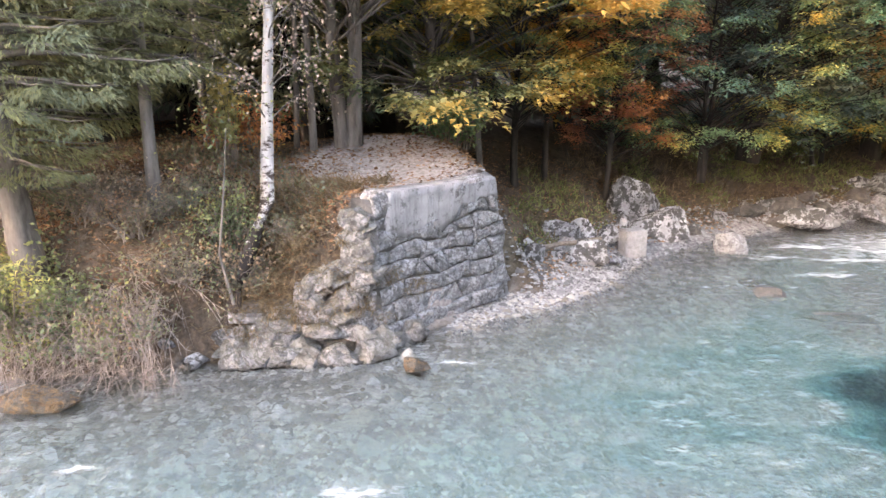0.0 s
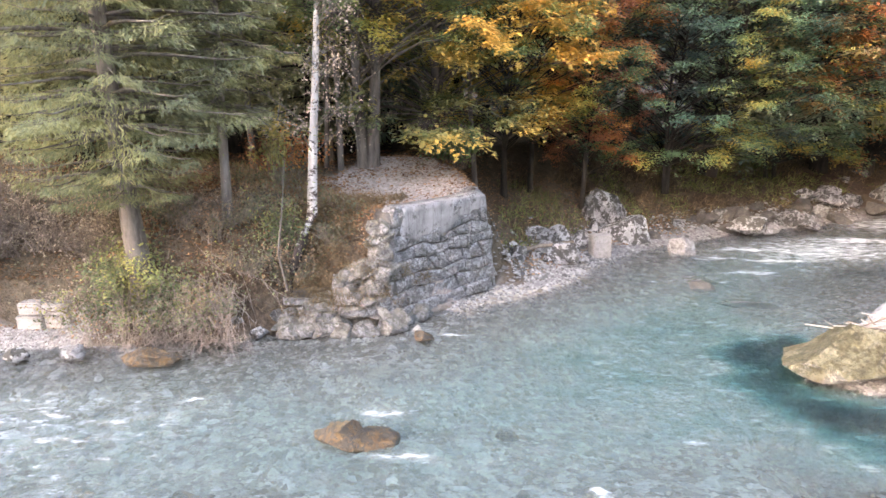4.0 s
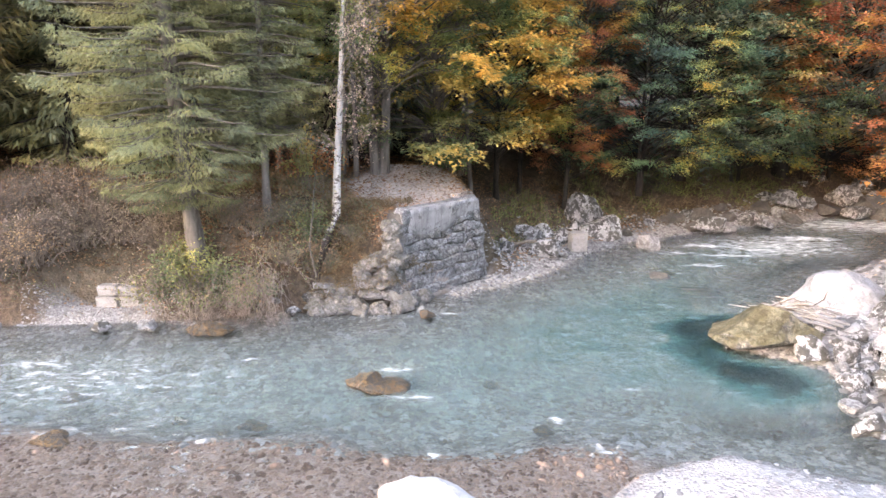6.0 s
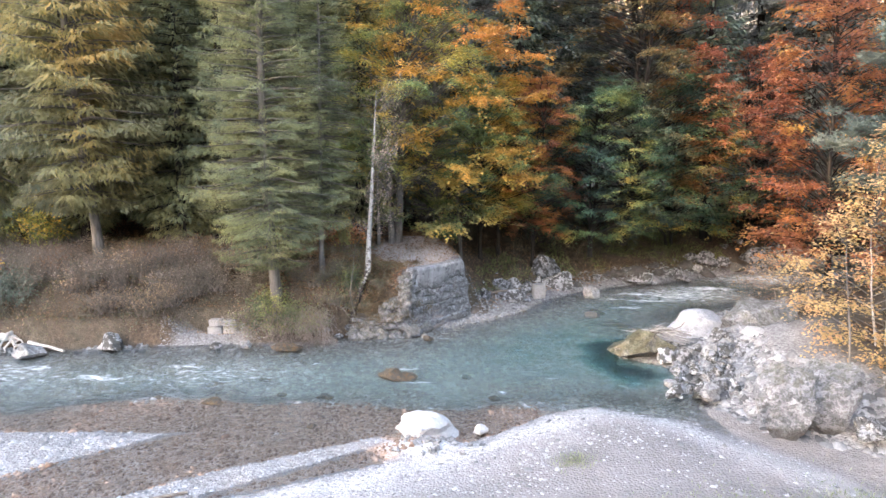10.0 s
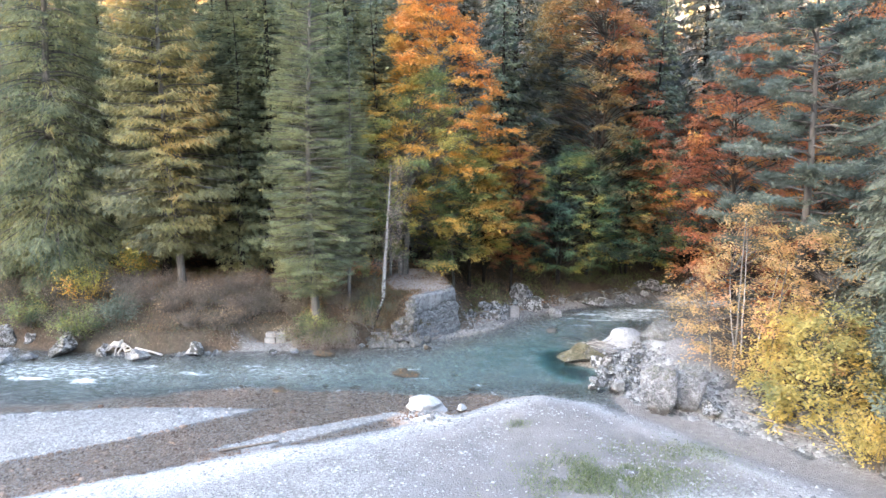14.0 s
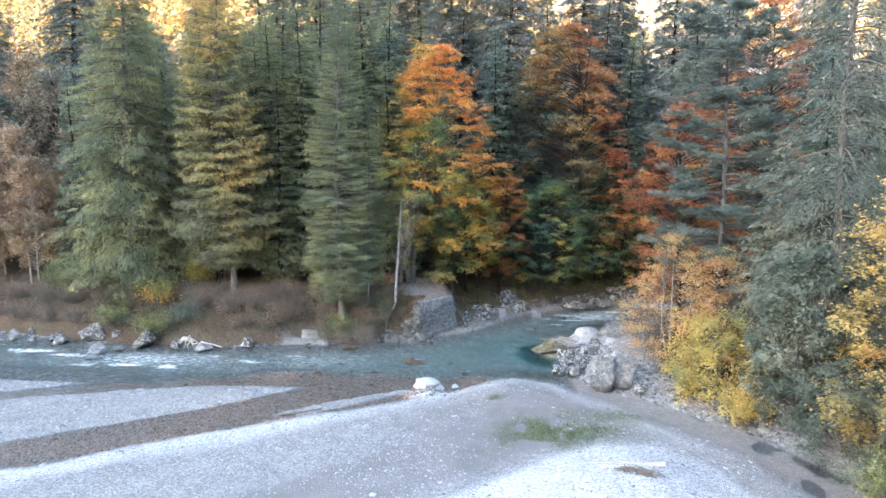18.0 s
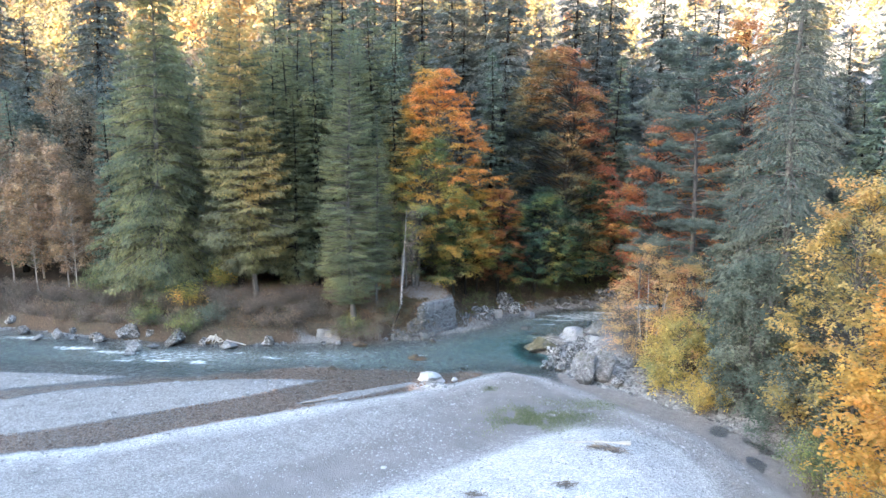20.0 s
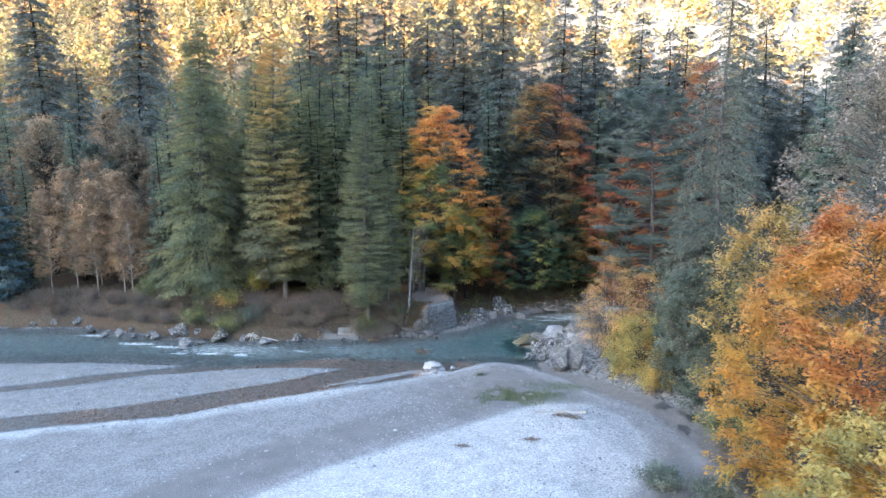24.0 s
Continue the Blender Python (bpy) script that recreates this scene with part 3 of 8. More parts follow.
def ground_height(x, y, zones=False):
    x, y = np.asarray(x, float), np.asarray(y, float)
    far = inside_distance(x, y, FAR_LAND)
    right = inside_distance(x, y, RIGHT_LAND)
    main = inside_distance(x, y, BAR_MAIN)
    low = inside_distance(x, y, BAR_LOW)
    left = inside_distance(x, y, BAR_LEFT)
    sliver = inside_distance(x, y, BAR_SLIVER)
    foot = inside_distance(x, y, WALL_BEACH)
    mound = inside_distance(x, y, MOUND)
    terrace = inside_distance(x, y, TERRACE)
    n1, n2 = fbm(x, y, 1.7, 3, 1), fbm(x, y, 9.0, 3, 2)
    wave = 0.16 * n1 + 0.3 * fbm(x, y, 4.0, 2, 31)
    main, low, left, sliver = main + wave, low + wave, left + wave, sliver + 0.4 * wave
    foot = foot + 0.3 * wave
    shore = np.maximum.reduce([far, right, main, low, left, sliver, foot])
    # stream bed
    deep = 0.5 * smooth(-shore, 0.2, 4.5) + 0.75 * np.exp(-((x - 5.3) ** 2 / 16 + (y + 4.4) ** 2 / 15)) + (0.75 + 0.35 * n1) * np.exp(-((np.hypot(x - 6.9, 0.8 * (y + 4.9)) - 1.45) / 0.75) ** 2) * smooth(7.6 - x, 0, 1.0) * smooth(-1.9 - y, 0, 1.6) + (0.8 + 0.4 * n1) * np.exp(-((x - 6.5) / 1.5) ** 2 - ((y + 7.15) / 0.85) ** 2)
    deep = deep + 0.5 * np.exp(-((x - 11) / 5) ** 2 - ((y - 0.45 * (x - 11) - 4.3) / 1.8) ** 2)
    brink = np.interp(x, [-60, -30, -18, -12, -8, -2, 2.5, 4.5], [-19, -14.2, -11.5, -9.6, -9.0, -9.3, -9.9, -10.6])
    side = smooth(brink - y + 0.55 * n1 + 0.4 * n2, -0.7, 0.7) * smooth(-x, -5.5, -3.5)
    z = -0.06 - deep + 0.05 * n1
    z = z * (1 - side) + side * (-0.028 + 0.03 * n1 - 0.02 * n2)
    brook = smooth(x + 0.4 * n1, 6.6, 8.0) * smooth(-y, 8.8, 9.8)
    z = z * (1 - brook) + brook * (0.02 + 0.05 * n1 - 0.03 * n2)
    # far bank: undercut and steep to the left, shingle foot to the right
    wl = smooth(-x, -1.5, 3.0)
    steep = 1.1 * smooth(far, 0.15, 0.6) + 1.3 * smooth(far, 0.6, 1.9) + 0.7 * smooth(far, 1.9, 6.0)
    sheer = 1.3 * smooth(far, 0.05, 0.5) + 1.05 * smooth(far, 0.35, 0.95) + 0.7 * smooth(far, 0.7, 2.8)
    ws = smooth(-x, 4.7, 5.5) * smooth(x, -13.5, -11.5)
    steep = steep * (1 - ws) + sheer * ws
    beach = np.exp(-((x + 10.5) / 2.0) ** 4)
    steep = steep * (1 - beach) + beach * (0.22 * smooth(far, 0, 0.6) + 1.0 * smooth(far, 1.0, 1.25) + 1.3 * smooth(far, 1.25, 3.0) + 0.6 * smooth(far, 3, 7))
    gentle = 0.35 * smooth(far, 0, 1.6) + 0.9 * smooth(far, 1.4, 3.6) + 1.8 * smooth(far, 3.0, 7.5)
    bank = wl * steep + (1 - wl) * gentle
    bank = bank + (0.14 * n1 + 0.25 * n2) * smooth(far, 0.2, 3.0)
    t = smooth(terrace, -1.6, 0.1) * smooth(far, 0.3, 0.55)
    bank = np.where(far > 0, bank * (1 - t) + (2.78 + 0.22 * np.clip(y - 0.3, 0, 3)) * t, bank)
    back = np.clip(far - 9, 0, None)
    hill = 0.10 * back + 0.13 * np.clip(far - 45, 0, None) + 0.33 * np.clip(far - 110, 0, None) + n2 * np.clip(back * 0.06, 0, 2)
    z = np.where(far > 0, bank + hill + 4 * fbm(x, y, 90, 3, 5) * smooth(far, 60, 160), z)
    # gravel bars
    zb = 0.28 * smooth(main, 0, 1.6) + 0.18 * smooth(main, 1.5, 9) + 0.10 * n2 * smooth(main, 0.5, 3)
    zb = zb + 0.75 * smooth(mound, -0.2, 4.5) + 0.25 * np.exp(-((x - 4.4) ** 2 / 8 + (y + 12.5) ** 2 / 6))
    zb = zb + 0.008 * n1
    z = np.where(main > 0, zb, z)
    for d in (low, left, sliver):
        z = np.where(d > 0, 0.17 * smooth(d, 0, 1.2) + 0.03 * n2 + 0.02 * n1 * smooth(d, 0, 1), z)
    z = np.maximum(z, np.where(foot > -1.4, 0.11 * smooth(foot, 0, 0.7) - 0.3 * smooth(-foot, 0, 1.4) ** 1.3 + 0.015 * n1, -9))
    # right bank and its rock spit
    zr = 0.35 * smooth(right, 0, 1.0) + 0.75 * smooth(right, 0.8, 3.6) + 0.22 * np.clip(right - 2.5, 0, None) + 0.16 * np.clip(right - 12, 0, 200) + (0.12 * n1 + 0.3 * n2) * smooth(right, 0.3, 2)
    z = np.where(right > 0, zr, z)
    # heap of pale cobbles in front of the white boulder
    heap = np.exp(-((x + 0.9) / 1.05) ** 2 - ((y + 12.5) / 0.5) ** 2)
    z = z + 0.34 * heap
    # ridge behind the camera that keeps the valley in shade
    z = z + 1.2 * np.clip(-y - 550 - 20 * fbm(x, y, 120, 2, 8), 0, 250)
    if not zones:
        return z
    wood = np.maximum(smooth(far, 0.0 - 0.25 * wl, 0.35 - 0.3 * wl) * (1 - smooth(x, 1.0, 3.0) * (1 - smooth(far + 0.5 * n1, 0.5 + 1.0 * np.exp(-((x - 2.2) / 2) ** 2), 1.2 + 1.2 * np.exp(-((x - 2.2) / 2) ** 2)))) * (1 - smooth(beach, 0.55, 0.9) * (1 - smooth(far + 0.05 * n1, 0.82, 0.95))), smooth(right + 0.5 * n1, 1.6, 3.2) * (1 - (1 - smooth(x, 11.5, 14)) * smooth(y, -12, -11)))
    wood = np.maximum(wood, smooth(-y, 120, 200))
    # glare and haze put into the far slope's colour, replacing its litter
    glare = far_glare(x, y)
    wood = wood * (1 - glare)
    path = smooth(terrace, -0.25, 0.35) * (far > 0)
    path = np.maximum(path, 0.8 * smooth(1.1 - np.abs(y - (1.2 + 0.05 * (x + 4))), 0, 0.8) * smooth(-x, 4, 5) * smooth(x, -22, -12))
    bed = smooth(-shore, -0.05, 0.12) * (1 - 0.7 * brook)
    bed = bed * (1 - smooth(heap, 0.15, 0.45))
    brown = np.maximum(side, 0.35 * brook)
    sandy = np.maximum(smooth(2.6 - np.abs(mound + 2.7), 0, 1.2) * smooth(main, 1.2, 3) * 0.95, smooth(-np.abs(main - 0.0), -2.2, -0.6) * smooth(x, 5.5, 7.5))
    sandy = np.maximum(sandy, 0.85 * smooth(main + 0.35 * n1, 0.9, 1.7) * (1 - smooth(main, 6, 9)) * smooth(x + 0.5 * n2, -3, 1) * (1 - smooth(mound, -1.0, -0.2)))
    pale = np.maximum(smooth(mound, -0.2, 0.8), (0.75 + 0.25 * smooth(-x, 2, 7)) * smooth(main, 0.05, 0.6) * (1 - smooth(main + 0.5 * n1, 1.0, 2.6)))
    pale = np.maximum.reduce([pale, smooth(heap, 0.15, 0.5), glare])
    return z, dict(pale=pale, wood=wood, path=path, bed=bed, brown=brown, sand=sandy, depth=-z)


def axis(*runs):
    """Grid lines: (from, to, step) runs joined end to end."""
    out = []
    for a, b, step in runs:
        out += list(np.linspace(a, b, max(1, round((b - a) / step)), endpoint=False))
    return np.array(out + [runs[-1][1]])


def sheet(name, xs, ys, height, mat, shade=True):
    gx, gy = np.meshgrid(xs, ys)
    z, zones = height(gx, gy)
    n, m = len(xs), len(ys)
    i = np.arange(n * m).reshape(m, n)
    faces = np.stack([i[:-1, :-1], i[:-1, 1:], i[1:, 1:], i[1:, :-1]], -1).reshape(-1, 4)
    return mesh_from(name, np.stack([gx, gy, z], -1).reshape(-1, 3), faces, mat, shade, {k: v for k, v in zones.items()})


GX = axis((-1800, -400, 100), (-400, -100, 20), (-100, -40, 2.5), (-40, -14, 0.4), (-14, 13, 0.2), (13, 24, 0.4), (24, 80, 2.5), (80, 400, 20), (400, 1800, 100))
GY = axis((-1800, -400, 60), (-400, -80, 16), (-80, -40, 2), (-40, -14, 0.3), (-14, 9, 0.2), (9, 20, 0.5), (20, 80, 2.5), (80, 500, 12), (500, 1800, 60))
ground = tagged(new("ground", sheet("ground", GX, GY, lambda x, y: ground_height(x, y, True), GROUND)),
                "pale river gravel, brown leaf litter and wooded valley slopes", "ground", kind="structure")


RAPIDS = [(12.0, 5.0, 4.5, 2.6, 0.8), (17.5, 8.6, 5, 2.2, 0.9), (9.3, 5.1, 1.8, 0.4, 0.98), (9.4, 3.6, 1.5, 0.32, 0.95), (10.7, 4.4, 1.7, 0.3, 0.98), (13.5, 6.2, 2.2, 0.4, 1.0), (8.2, 2.2, 1.2, 0.3, 0.8), (7.6, 3.9, 1.2, 0.4, 0.8), (5.5, 1.5, 2.5, 1.5, 0.45),
          (-1.46, -7.76, 0.6, 0.16, 0.9), (-1.85, -6.35, 0.5, 0.22, 0.9), (-0.75, -2.74, 0.45, 0.14, 0.9), (2.34, -4.77, 0.3, 0.1, 0.85), (-5.3, -5.97, 0.45, 0.2, 0.72),
          (-0.9, -9.8, 0.3, 0.13, 0.8), (1.4, -8.6, 0.22, 0.2, 0.9), (2.16, -9.6, 0.3, 0.14, 0.85), (3.2, -7.27, 0.3, 0.12, 0.8), (-20, -7.3, 9, 2.2, 0.7), (-9, -7.0, 6, 2.4, 0.56),
          (-29, -6.0, 2.8, 0.5, 1.0), (-21, -8.4, 1.8, 0.45, 1.0), (-18, -8.8, 1.2, 0.5, 1.0), (-23.6, -8.6, 1.3, 0.4, 0.95), (-13, -7.5, 1.5, 0.4, 0.85), (-26, -6.8, 2.2, 0.45, 0.95), (-16, -6.6, 1.4, 0.35, 0.8), (-10.5, -6.3, 1.2, 0.3, 0.8), (-24.5, -5.6, 1.2, 0.3, 0.95), (-34.5, -3.6, 3, 0.6, 0.9)]


def water_height(x, y):
    bedz, _ = ground_height(x, y, True)
    reach = -np.maximum.reduce([inside_distance(x, y, p) for p in (FAR_LAND, RIGHT_LAND, BAR_MAIN, BAR_LOW, BAR_LEFT)])
    foam = 0.5 * smooth(reach, 1.0, 2.6) * (0.6 + 0.4 * fbm(x, y, 5.0, 2, 13)) * (1 - 0.8 * smooth(x, -3.5, 1.0) * (1 - smooth(x, 6.5, 8.5)) + 0.5 * smooth(x, 6.5, 9))
    for cx, cy, sx, sy, k in RAPIDS:
        foam = np.maximum(foam, k * np.exp(-((x - cx) / sx) ** 2 - ((y - cy) / sy) ** 2))
    open_water = smooth(-bedz, 0.05, 0.5)
    z = (0.035 + 0.09 * foam) * fbm(x * 0.8, y * 1.3, 0.9, 3, 11) * open_water
    return z, dict(depth=np.clip(-bedz / 1.9, 0, 1.3), foam=foam)


WX = axis((-400, -60, 20), (-60, -26, 0.6), (-26, 24, 0.16), (24, 60, 1.0), (60, 400, 20))
WY = axis((-40, -24, 1.0), (-24, -14, 0.4), (-14, 12, 0.16), (12, 30, 1.0), (30, 90, 5))
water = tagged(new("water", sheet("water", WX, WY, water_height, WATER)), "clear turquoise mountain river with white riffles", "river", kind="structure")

# ---- trees ----
def tube(points, radii, sides=7):
    """Verts and quads of a tapered tube along points."""
    p, r = np.asarray(points, float), np.asarray(radii, float)
    d = np.gradient(p, axis=0)
    d /= np.linalg.norm(d, axis=1, keepdims=True) + 1e-9
    ref = np.where(np.abs(d[:, 2:3]) > 0.9, [[1.0, 0, 0]], [[0, 0, 1.0]])
    u = np.cross(d, ref)
    u /= np.linalg.norm(u, axis=1, keepdims=True) + 1e-9
    w = np.cross(d, u)
    a = np.linspace(0, 2 * np.pi, sides, endpoint=False)
    v = p[:, None] + r[:, None, None] * (np.cos(a)[None, :, None] * u[:, None] + np.sin(a)[None, :, None] * w[:, None])
    i = np.arange(len(p) * sides).reshape(len(p), sides)
    j = np.roll(i, -1, 1)
    f = np.stack([i[:-1], j[:-1], j[1:], i[1:]], -1).reshape(-1, 4)
    return v.reshape(-1, 3), f


class Pile:
    """Gathers verts and quads of many pieces."""
    def __init__(self):
        self.v, self.f, self.n = [], [], 0

    def add(self, v, f):
        self.v.append(v)
        self.f.append(np.asarray(f) + self.n)
        self.n += len(v)

    def mesh(self, name, mat, shade=False):
        return mesh_from(name, np.concatenate(self.v), np.concatenate(self.f), mat, shade)


def blades(at, along, up, length, width, bend=0.15):
    """One kinked diamond leaf or needle spray at each place: two quads folded along the middle."""
    at, along, up = (np.asarray(k, float) for k in (at, along, up))
    along = along / (np.linalg.norm(along, axis=1, keepdims=True) + 1e-9)
    side = np.cross(along, up)
    side /= np.linalg.norm(side, axis=1, keepdims=True) + 1e-9
    nrm = np.cross(side, along)
    L, W = np.asarray(length)[:, None], np.asarray(width)[:, None]
    v = np.stack([at, at + along * L * 0.45 + side * W * 0.5 + nrm * W * bend, at + along * L, at + along * L * 0.45 - side * W * 0.5 + nrm * W * bend], 1)
    f = np.arange(len(at) * 4).reshape(-1, 4)
    return v.reshape(-1, 3), f


def unit(r, n):
    v = r.normal(size=(n, 3))
    return v / np.linalg.norm(v, axis=1, keepdims=True)


def conifer_meshes(name, h, radius, seed, needle, bark, first=0.12, dense=1.0, droop=0.35, trunk_r=None, gaps=0.15, taper=0.85, size=1.0, slim=1.0, hang=1.0):
    """A spruce: straight trunk, whorls of drooping boughs, hanging needle sprays."""
    r = np.random.default_rng(seed)
    tr = trunk_r or 0.012 * h + 0.03
    zs = np.linspace(0, h, 12)
    sway = np.stack([0.01 * h * np.sin(zs * 0.2 + seed), 0.01 * h * np.cos(zs * 0.17 + seed), zs], -1)
    sway[:, :2] -= sway[0, :2]
    rad = tr * (1 - zs / h) ** 0.9 + 0.012
    rad[0] *= 1.35
    trunk = mesh_from(name + "_trunk", *tube(sway, rad, 9), bark, True)
    limbs, sprays = Pile(), [[], [], [], [], []]
    z = first * h
    while z < h * 0.985:
        k = z / h
        reach = radius * ((1 - k) ** taper) * (0.35 + 0.65 * smooth(np.array(k), first * 0.6, first + 0.12)) + 0.12
        n = int(r.integers(5, 8))
        zw, step = z, (0.2 + 0.009 * h) * size**0.5
        a0 = r.random() * 6.28
        for b in range(n):
            if r.random() < gaps:
                continue
            a = a0 + b * 6.283 / n + r.normal() * 0.25
            ln = reach * r.uniform(0.68, 1.12)
            z = zw + r.normal() * 0.45 * step
            s = np.linspace(0, 1, 6)
            out = np.array([math.cos(a), math.sin(a)])
            c = np.array([np.interp(z, zs, sway[:, 0]), np.interp(z, zs, sway[:, 1])])
            dz = ln * (0.12 * s - droop * s * s * 1.5 + 0.22 * s**4 + (0.35 * k) * s)
            pts = np.column_stack([c[0] + out[0] * ln * s, c[1] + out[1] * ln * s, z + dz])
            if ln > 0.7:
                limbs.add(*tube(pts, np.linspace(0.012 + 0.012 * ln, 0.004, 6), 4))
            m = max(8, int(ln * 34 * dense / size))
            q = r.uniform(0.16, 1.0, m) ** 0.8
            base = np.column_stack([np.interp(q, s, pts[:, i]) for i in range(3)])
            across = np.array([-out[1], out[0], 0])
            w = ln * 0.30 * np.sin(np.pi * np.clip(q * 0.85 + 0.12, 0, 1)) * r.uniform(-1, 1, m)
            base = base + across * w[:, None] - np.array([0, 0, 1]) * (np.abs(w) * 0.35 + r.random(m) * 0.12 * ln * 0.5)[:, None]
            fwd = np.array([out[0], out[1], 0])[None] * r.uniform(0.3, 1.0, (m, 1)) + across * (np.sign(w) * r.uniform(0.2, 0.9, m))[:, None] + np.array([0, 0, -1]) * r.uniform(0.15, 1.1, (m, 1)) * (1.2 - k) * hang + 0.42 * unit(r, m)
            sprays[0].append(base)
            sprays[1].append(fwd)
            sprays[2].append(np.tile([0, 0, 1.0], (m, 1)) + 0.5 * unit(r, m))
            sprays[3].append(r.uniform(0.2, 0.46, m) * size * (0.7 + 0.4 * min(1, ln / 2)))
            sprays[4].append(r.uniform(0.045, 0.10, m) * size * slim * (1.5 if size > 1.2 else 1.0))
        z = zw + step * r.uniform(0.7, 1.25)
    v, f = blades(*(np.concatenate(k) for k in sprays))
    crown = mesh_from(name + "_crown", v, f, needle)
    return trunk, limbs.mesh(name + "_boughs", bark), crown


def leafy_meshes(name, h, radius, seed, leaf, bark, first=0.25, leaves=9000, stems=1, leaf_size=0.2, trunk_r=None, layered=0.6, lean=(0, 0), shape=1.0, sparse=0.0, clumps=None, limb_bark=None):
    """A broad-leaved tree: trunk, limbs that reach for leaf clumps, and drooping tiers of leaves with gaps between."""
    r = np.random.default_rng(seed)
    tr = trunk_r or 0.013 * h + 0.03
    wood, limbs = Pile(), Pile()
    s = np.linspace(0, 1, 9)
    stemlines = []
    for sidx in range(stems):
        off = r.normal(size=2) * 0.2 * (stems > 1)
        top = h * (0.93 if sidx == 0 else r.uniform(0.6, 0.85))
        wob = np.cumsum(r.normal(size=(9, 2)), 0) * 0.0036 * h
        px = off[0] * (1 + 3 * s) + lean[0] * s**1.5 + wob[:, 0] - wob[0, 0]
        py = off[1] * (1 + 3 * s) + lean[1] * s**1.5 + wob[:, 1] - wob[0, 1]
        stem = np.column_stack([px, py, top * s - 0.1])
        rad = tr * (1 - 0.93 * s) ** 0.8 / (1 + 0.35 * (stems > 1))
        rad[0] *= 1.3
        wood.add(*tube(stem, rad, 9))
        stemlines.append(stem)
    n = clumps or int(90 + 7.5 * radius * h / 4)
    q = (np.arange(n) + r.random(n)) / n
    k = first + (1 - first) * q
    ring = radius * np.sin(np.pi * np.clip(0.2 + 0.76 * q, 0, 1)) ** shape
    a = np.arange(n) * 2.39996 + r.normal(size=n) * 0.5
    rr = ring * np.sqrt(r.uniform(0.18, 1.1, n))
    cz = h * k - 0.22 * rr * layered + r.normal(size=n) * 0.25
    cx = lean[0] * k**1.5 + np.cos(a) * rr
    cy = lean[1] * k**1.5 + np.sin(a) * rr
    centre = np.stack([cx, cy, np.maximum(cz, 0.25)], -1)
    centre = centre[r.random(n) >= sparse]
    n = len(centre)
    size = r.uniform(0.7, 1.4, n) * (0.26 + 0.085 * radius)
    for c in centre:
        stem = stemlines[r.integers(0, stems)]
        zb = np.clip(c[2] - 0.35 * np.hypot(c[0], c[1]) - 0.2, 0.1 * h, stem[-1, 2])
        b = np.array([np.interp(zb, stem[:, 2], stem[:, i]) for i in range(2)] + [zb])
        t = np.linspace(0, 1, 5)[:, None]
        pts = b + (c - b) * t + np.array([0, 0, 1]) * 0.12 * np.linalg.norm(c - b) * np.sin(np.pi * t) * 0.7 + r.normal(size=(5, 3)) * 0.05 * np.sin(np.pi * t)
        limbs.add(*tube(pts, np.linspace(0.012 + 0.10 * tr, 0.006, 5), 5))
        for _ in range(2):
            e = c + r.normal(size=3) * [0.5, 0.5, 0.2] * (0.3 + 0.1 * radius)
            limbs.add(*tube(np.array([pts[3], (pts[3] + e) / 2 + [0, 0, 0.04], e]), [0.01, 0.007, 0.003], 4))
    w = r.choice(n, leaves, p=size**2 / (size**2).sum())
    # leaves sit in ranks along drooping twigs that fan out of each clump
    fans = 11
    ao = np.arctan2(centre[:, 1], centre[:, 0])[:, None]
    az = ao + r.normal(size=(n, fans)) * (1.0 + 1.6 * (1 - layered))
    ln = size[:, None] * r.uniform(0.7, 1.55, (n, fans))
    tilt = r.normal(size=(n, fans)) * (0.16 + 0.75 * (1 - layered)) + 0.05
    t = r.integers(0, fans, leaves)
    az, ln, tilt = az[w, t], ln[w, t], tilt[w, t]
    q = r.uniform(-0.15, 1.0, leaves)
    q = np.sign(q) * np.abs(q) ** 0.75
    ahead = np.stack([np.cos(az), np.sin(az), np.zeros(leaves)], -1)
    across = np.stack([-np.sin(az), np.cos(az), np.zeros(leaves)], -1)
    hand = r.choice([-1.0, 1.0], leaves)[:, None]
    drift = hand * r.uniform(0.0, 0.32, leaves)[:, None] * size[w][:, None] * (1 - 0.6 * np.abs(q[:, None]))
    pos = centre[w] + ahead * (ln * q)[:, None] + across * drift + r.normal(size=(leaves, 3)) * [0.05, 0.05, 0.035 + 0.12 * (1 - layered)]
    pos[:, 2] += ln * (tilt * q - 0.28 * layered * q * q)
    pos[:, 2] = np.maximum(pos[:, 2], 0.12)
    fwd = ahead * 0.8 + across * hand * 0.7 + 0.5 * unit(r, leaves) + [0, 0, -0.25]
    v, f = blades(pos, fwd, np.array([0, 0, 1.0]) + (1.15 - layered) * 0.8 * unit(r, leaves), r.uniform(0.6, 1.25, leaves) * leaf_size, r.uniform(0.5, 1.0, leaves) * leaf_size * 0.75, 0.2)
    return wood.mesh(name + "_trunk", bark, True), limbs.mesh(name + "_limbs", limb_bark or bark), mesh_from(name + "_crown", v, f, leaf)


def ground_at(x, y):
    return float(ground_height(np.array([[x]], float), np.array([[y]], float))[0, 0])


def plant(name, meshes, x, y, label, category="tree", group="", z=None, turn=0, scale=1.0, sink=0.35, parts=("trunk", "branching", "crown")):
    z = ground_at(x, y) if z is None else z
    root = empty(name, pose(x, y, z - sink, 0, 0, turn) @ Matrix.Scale(scale, 4), label, category, group)
    for p, me in zip(parts, meshes):
        if me:
            ob = part_mesh(p, me, root)
            if p != "trunk":
                tagged(ob, kind="stuff")
    return root


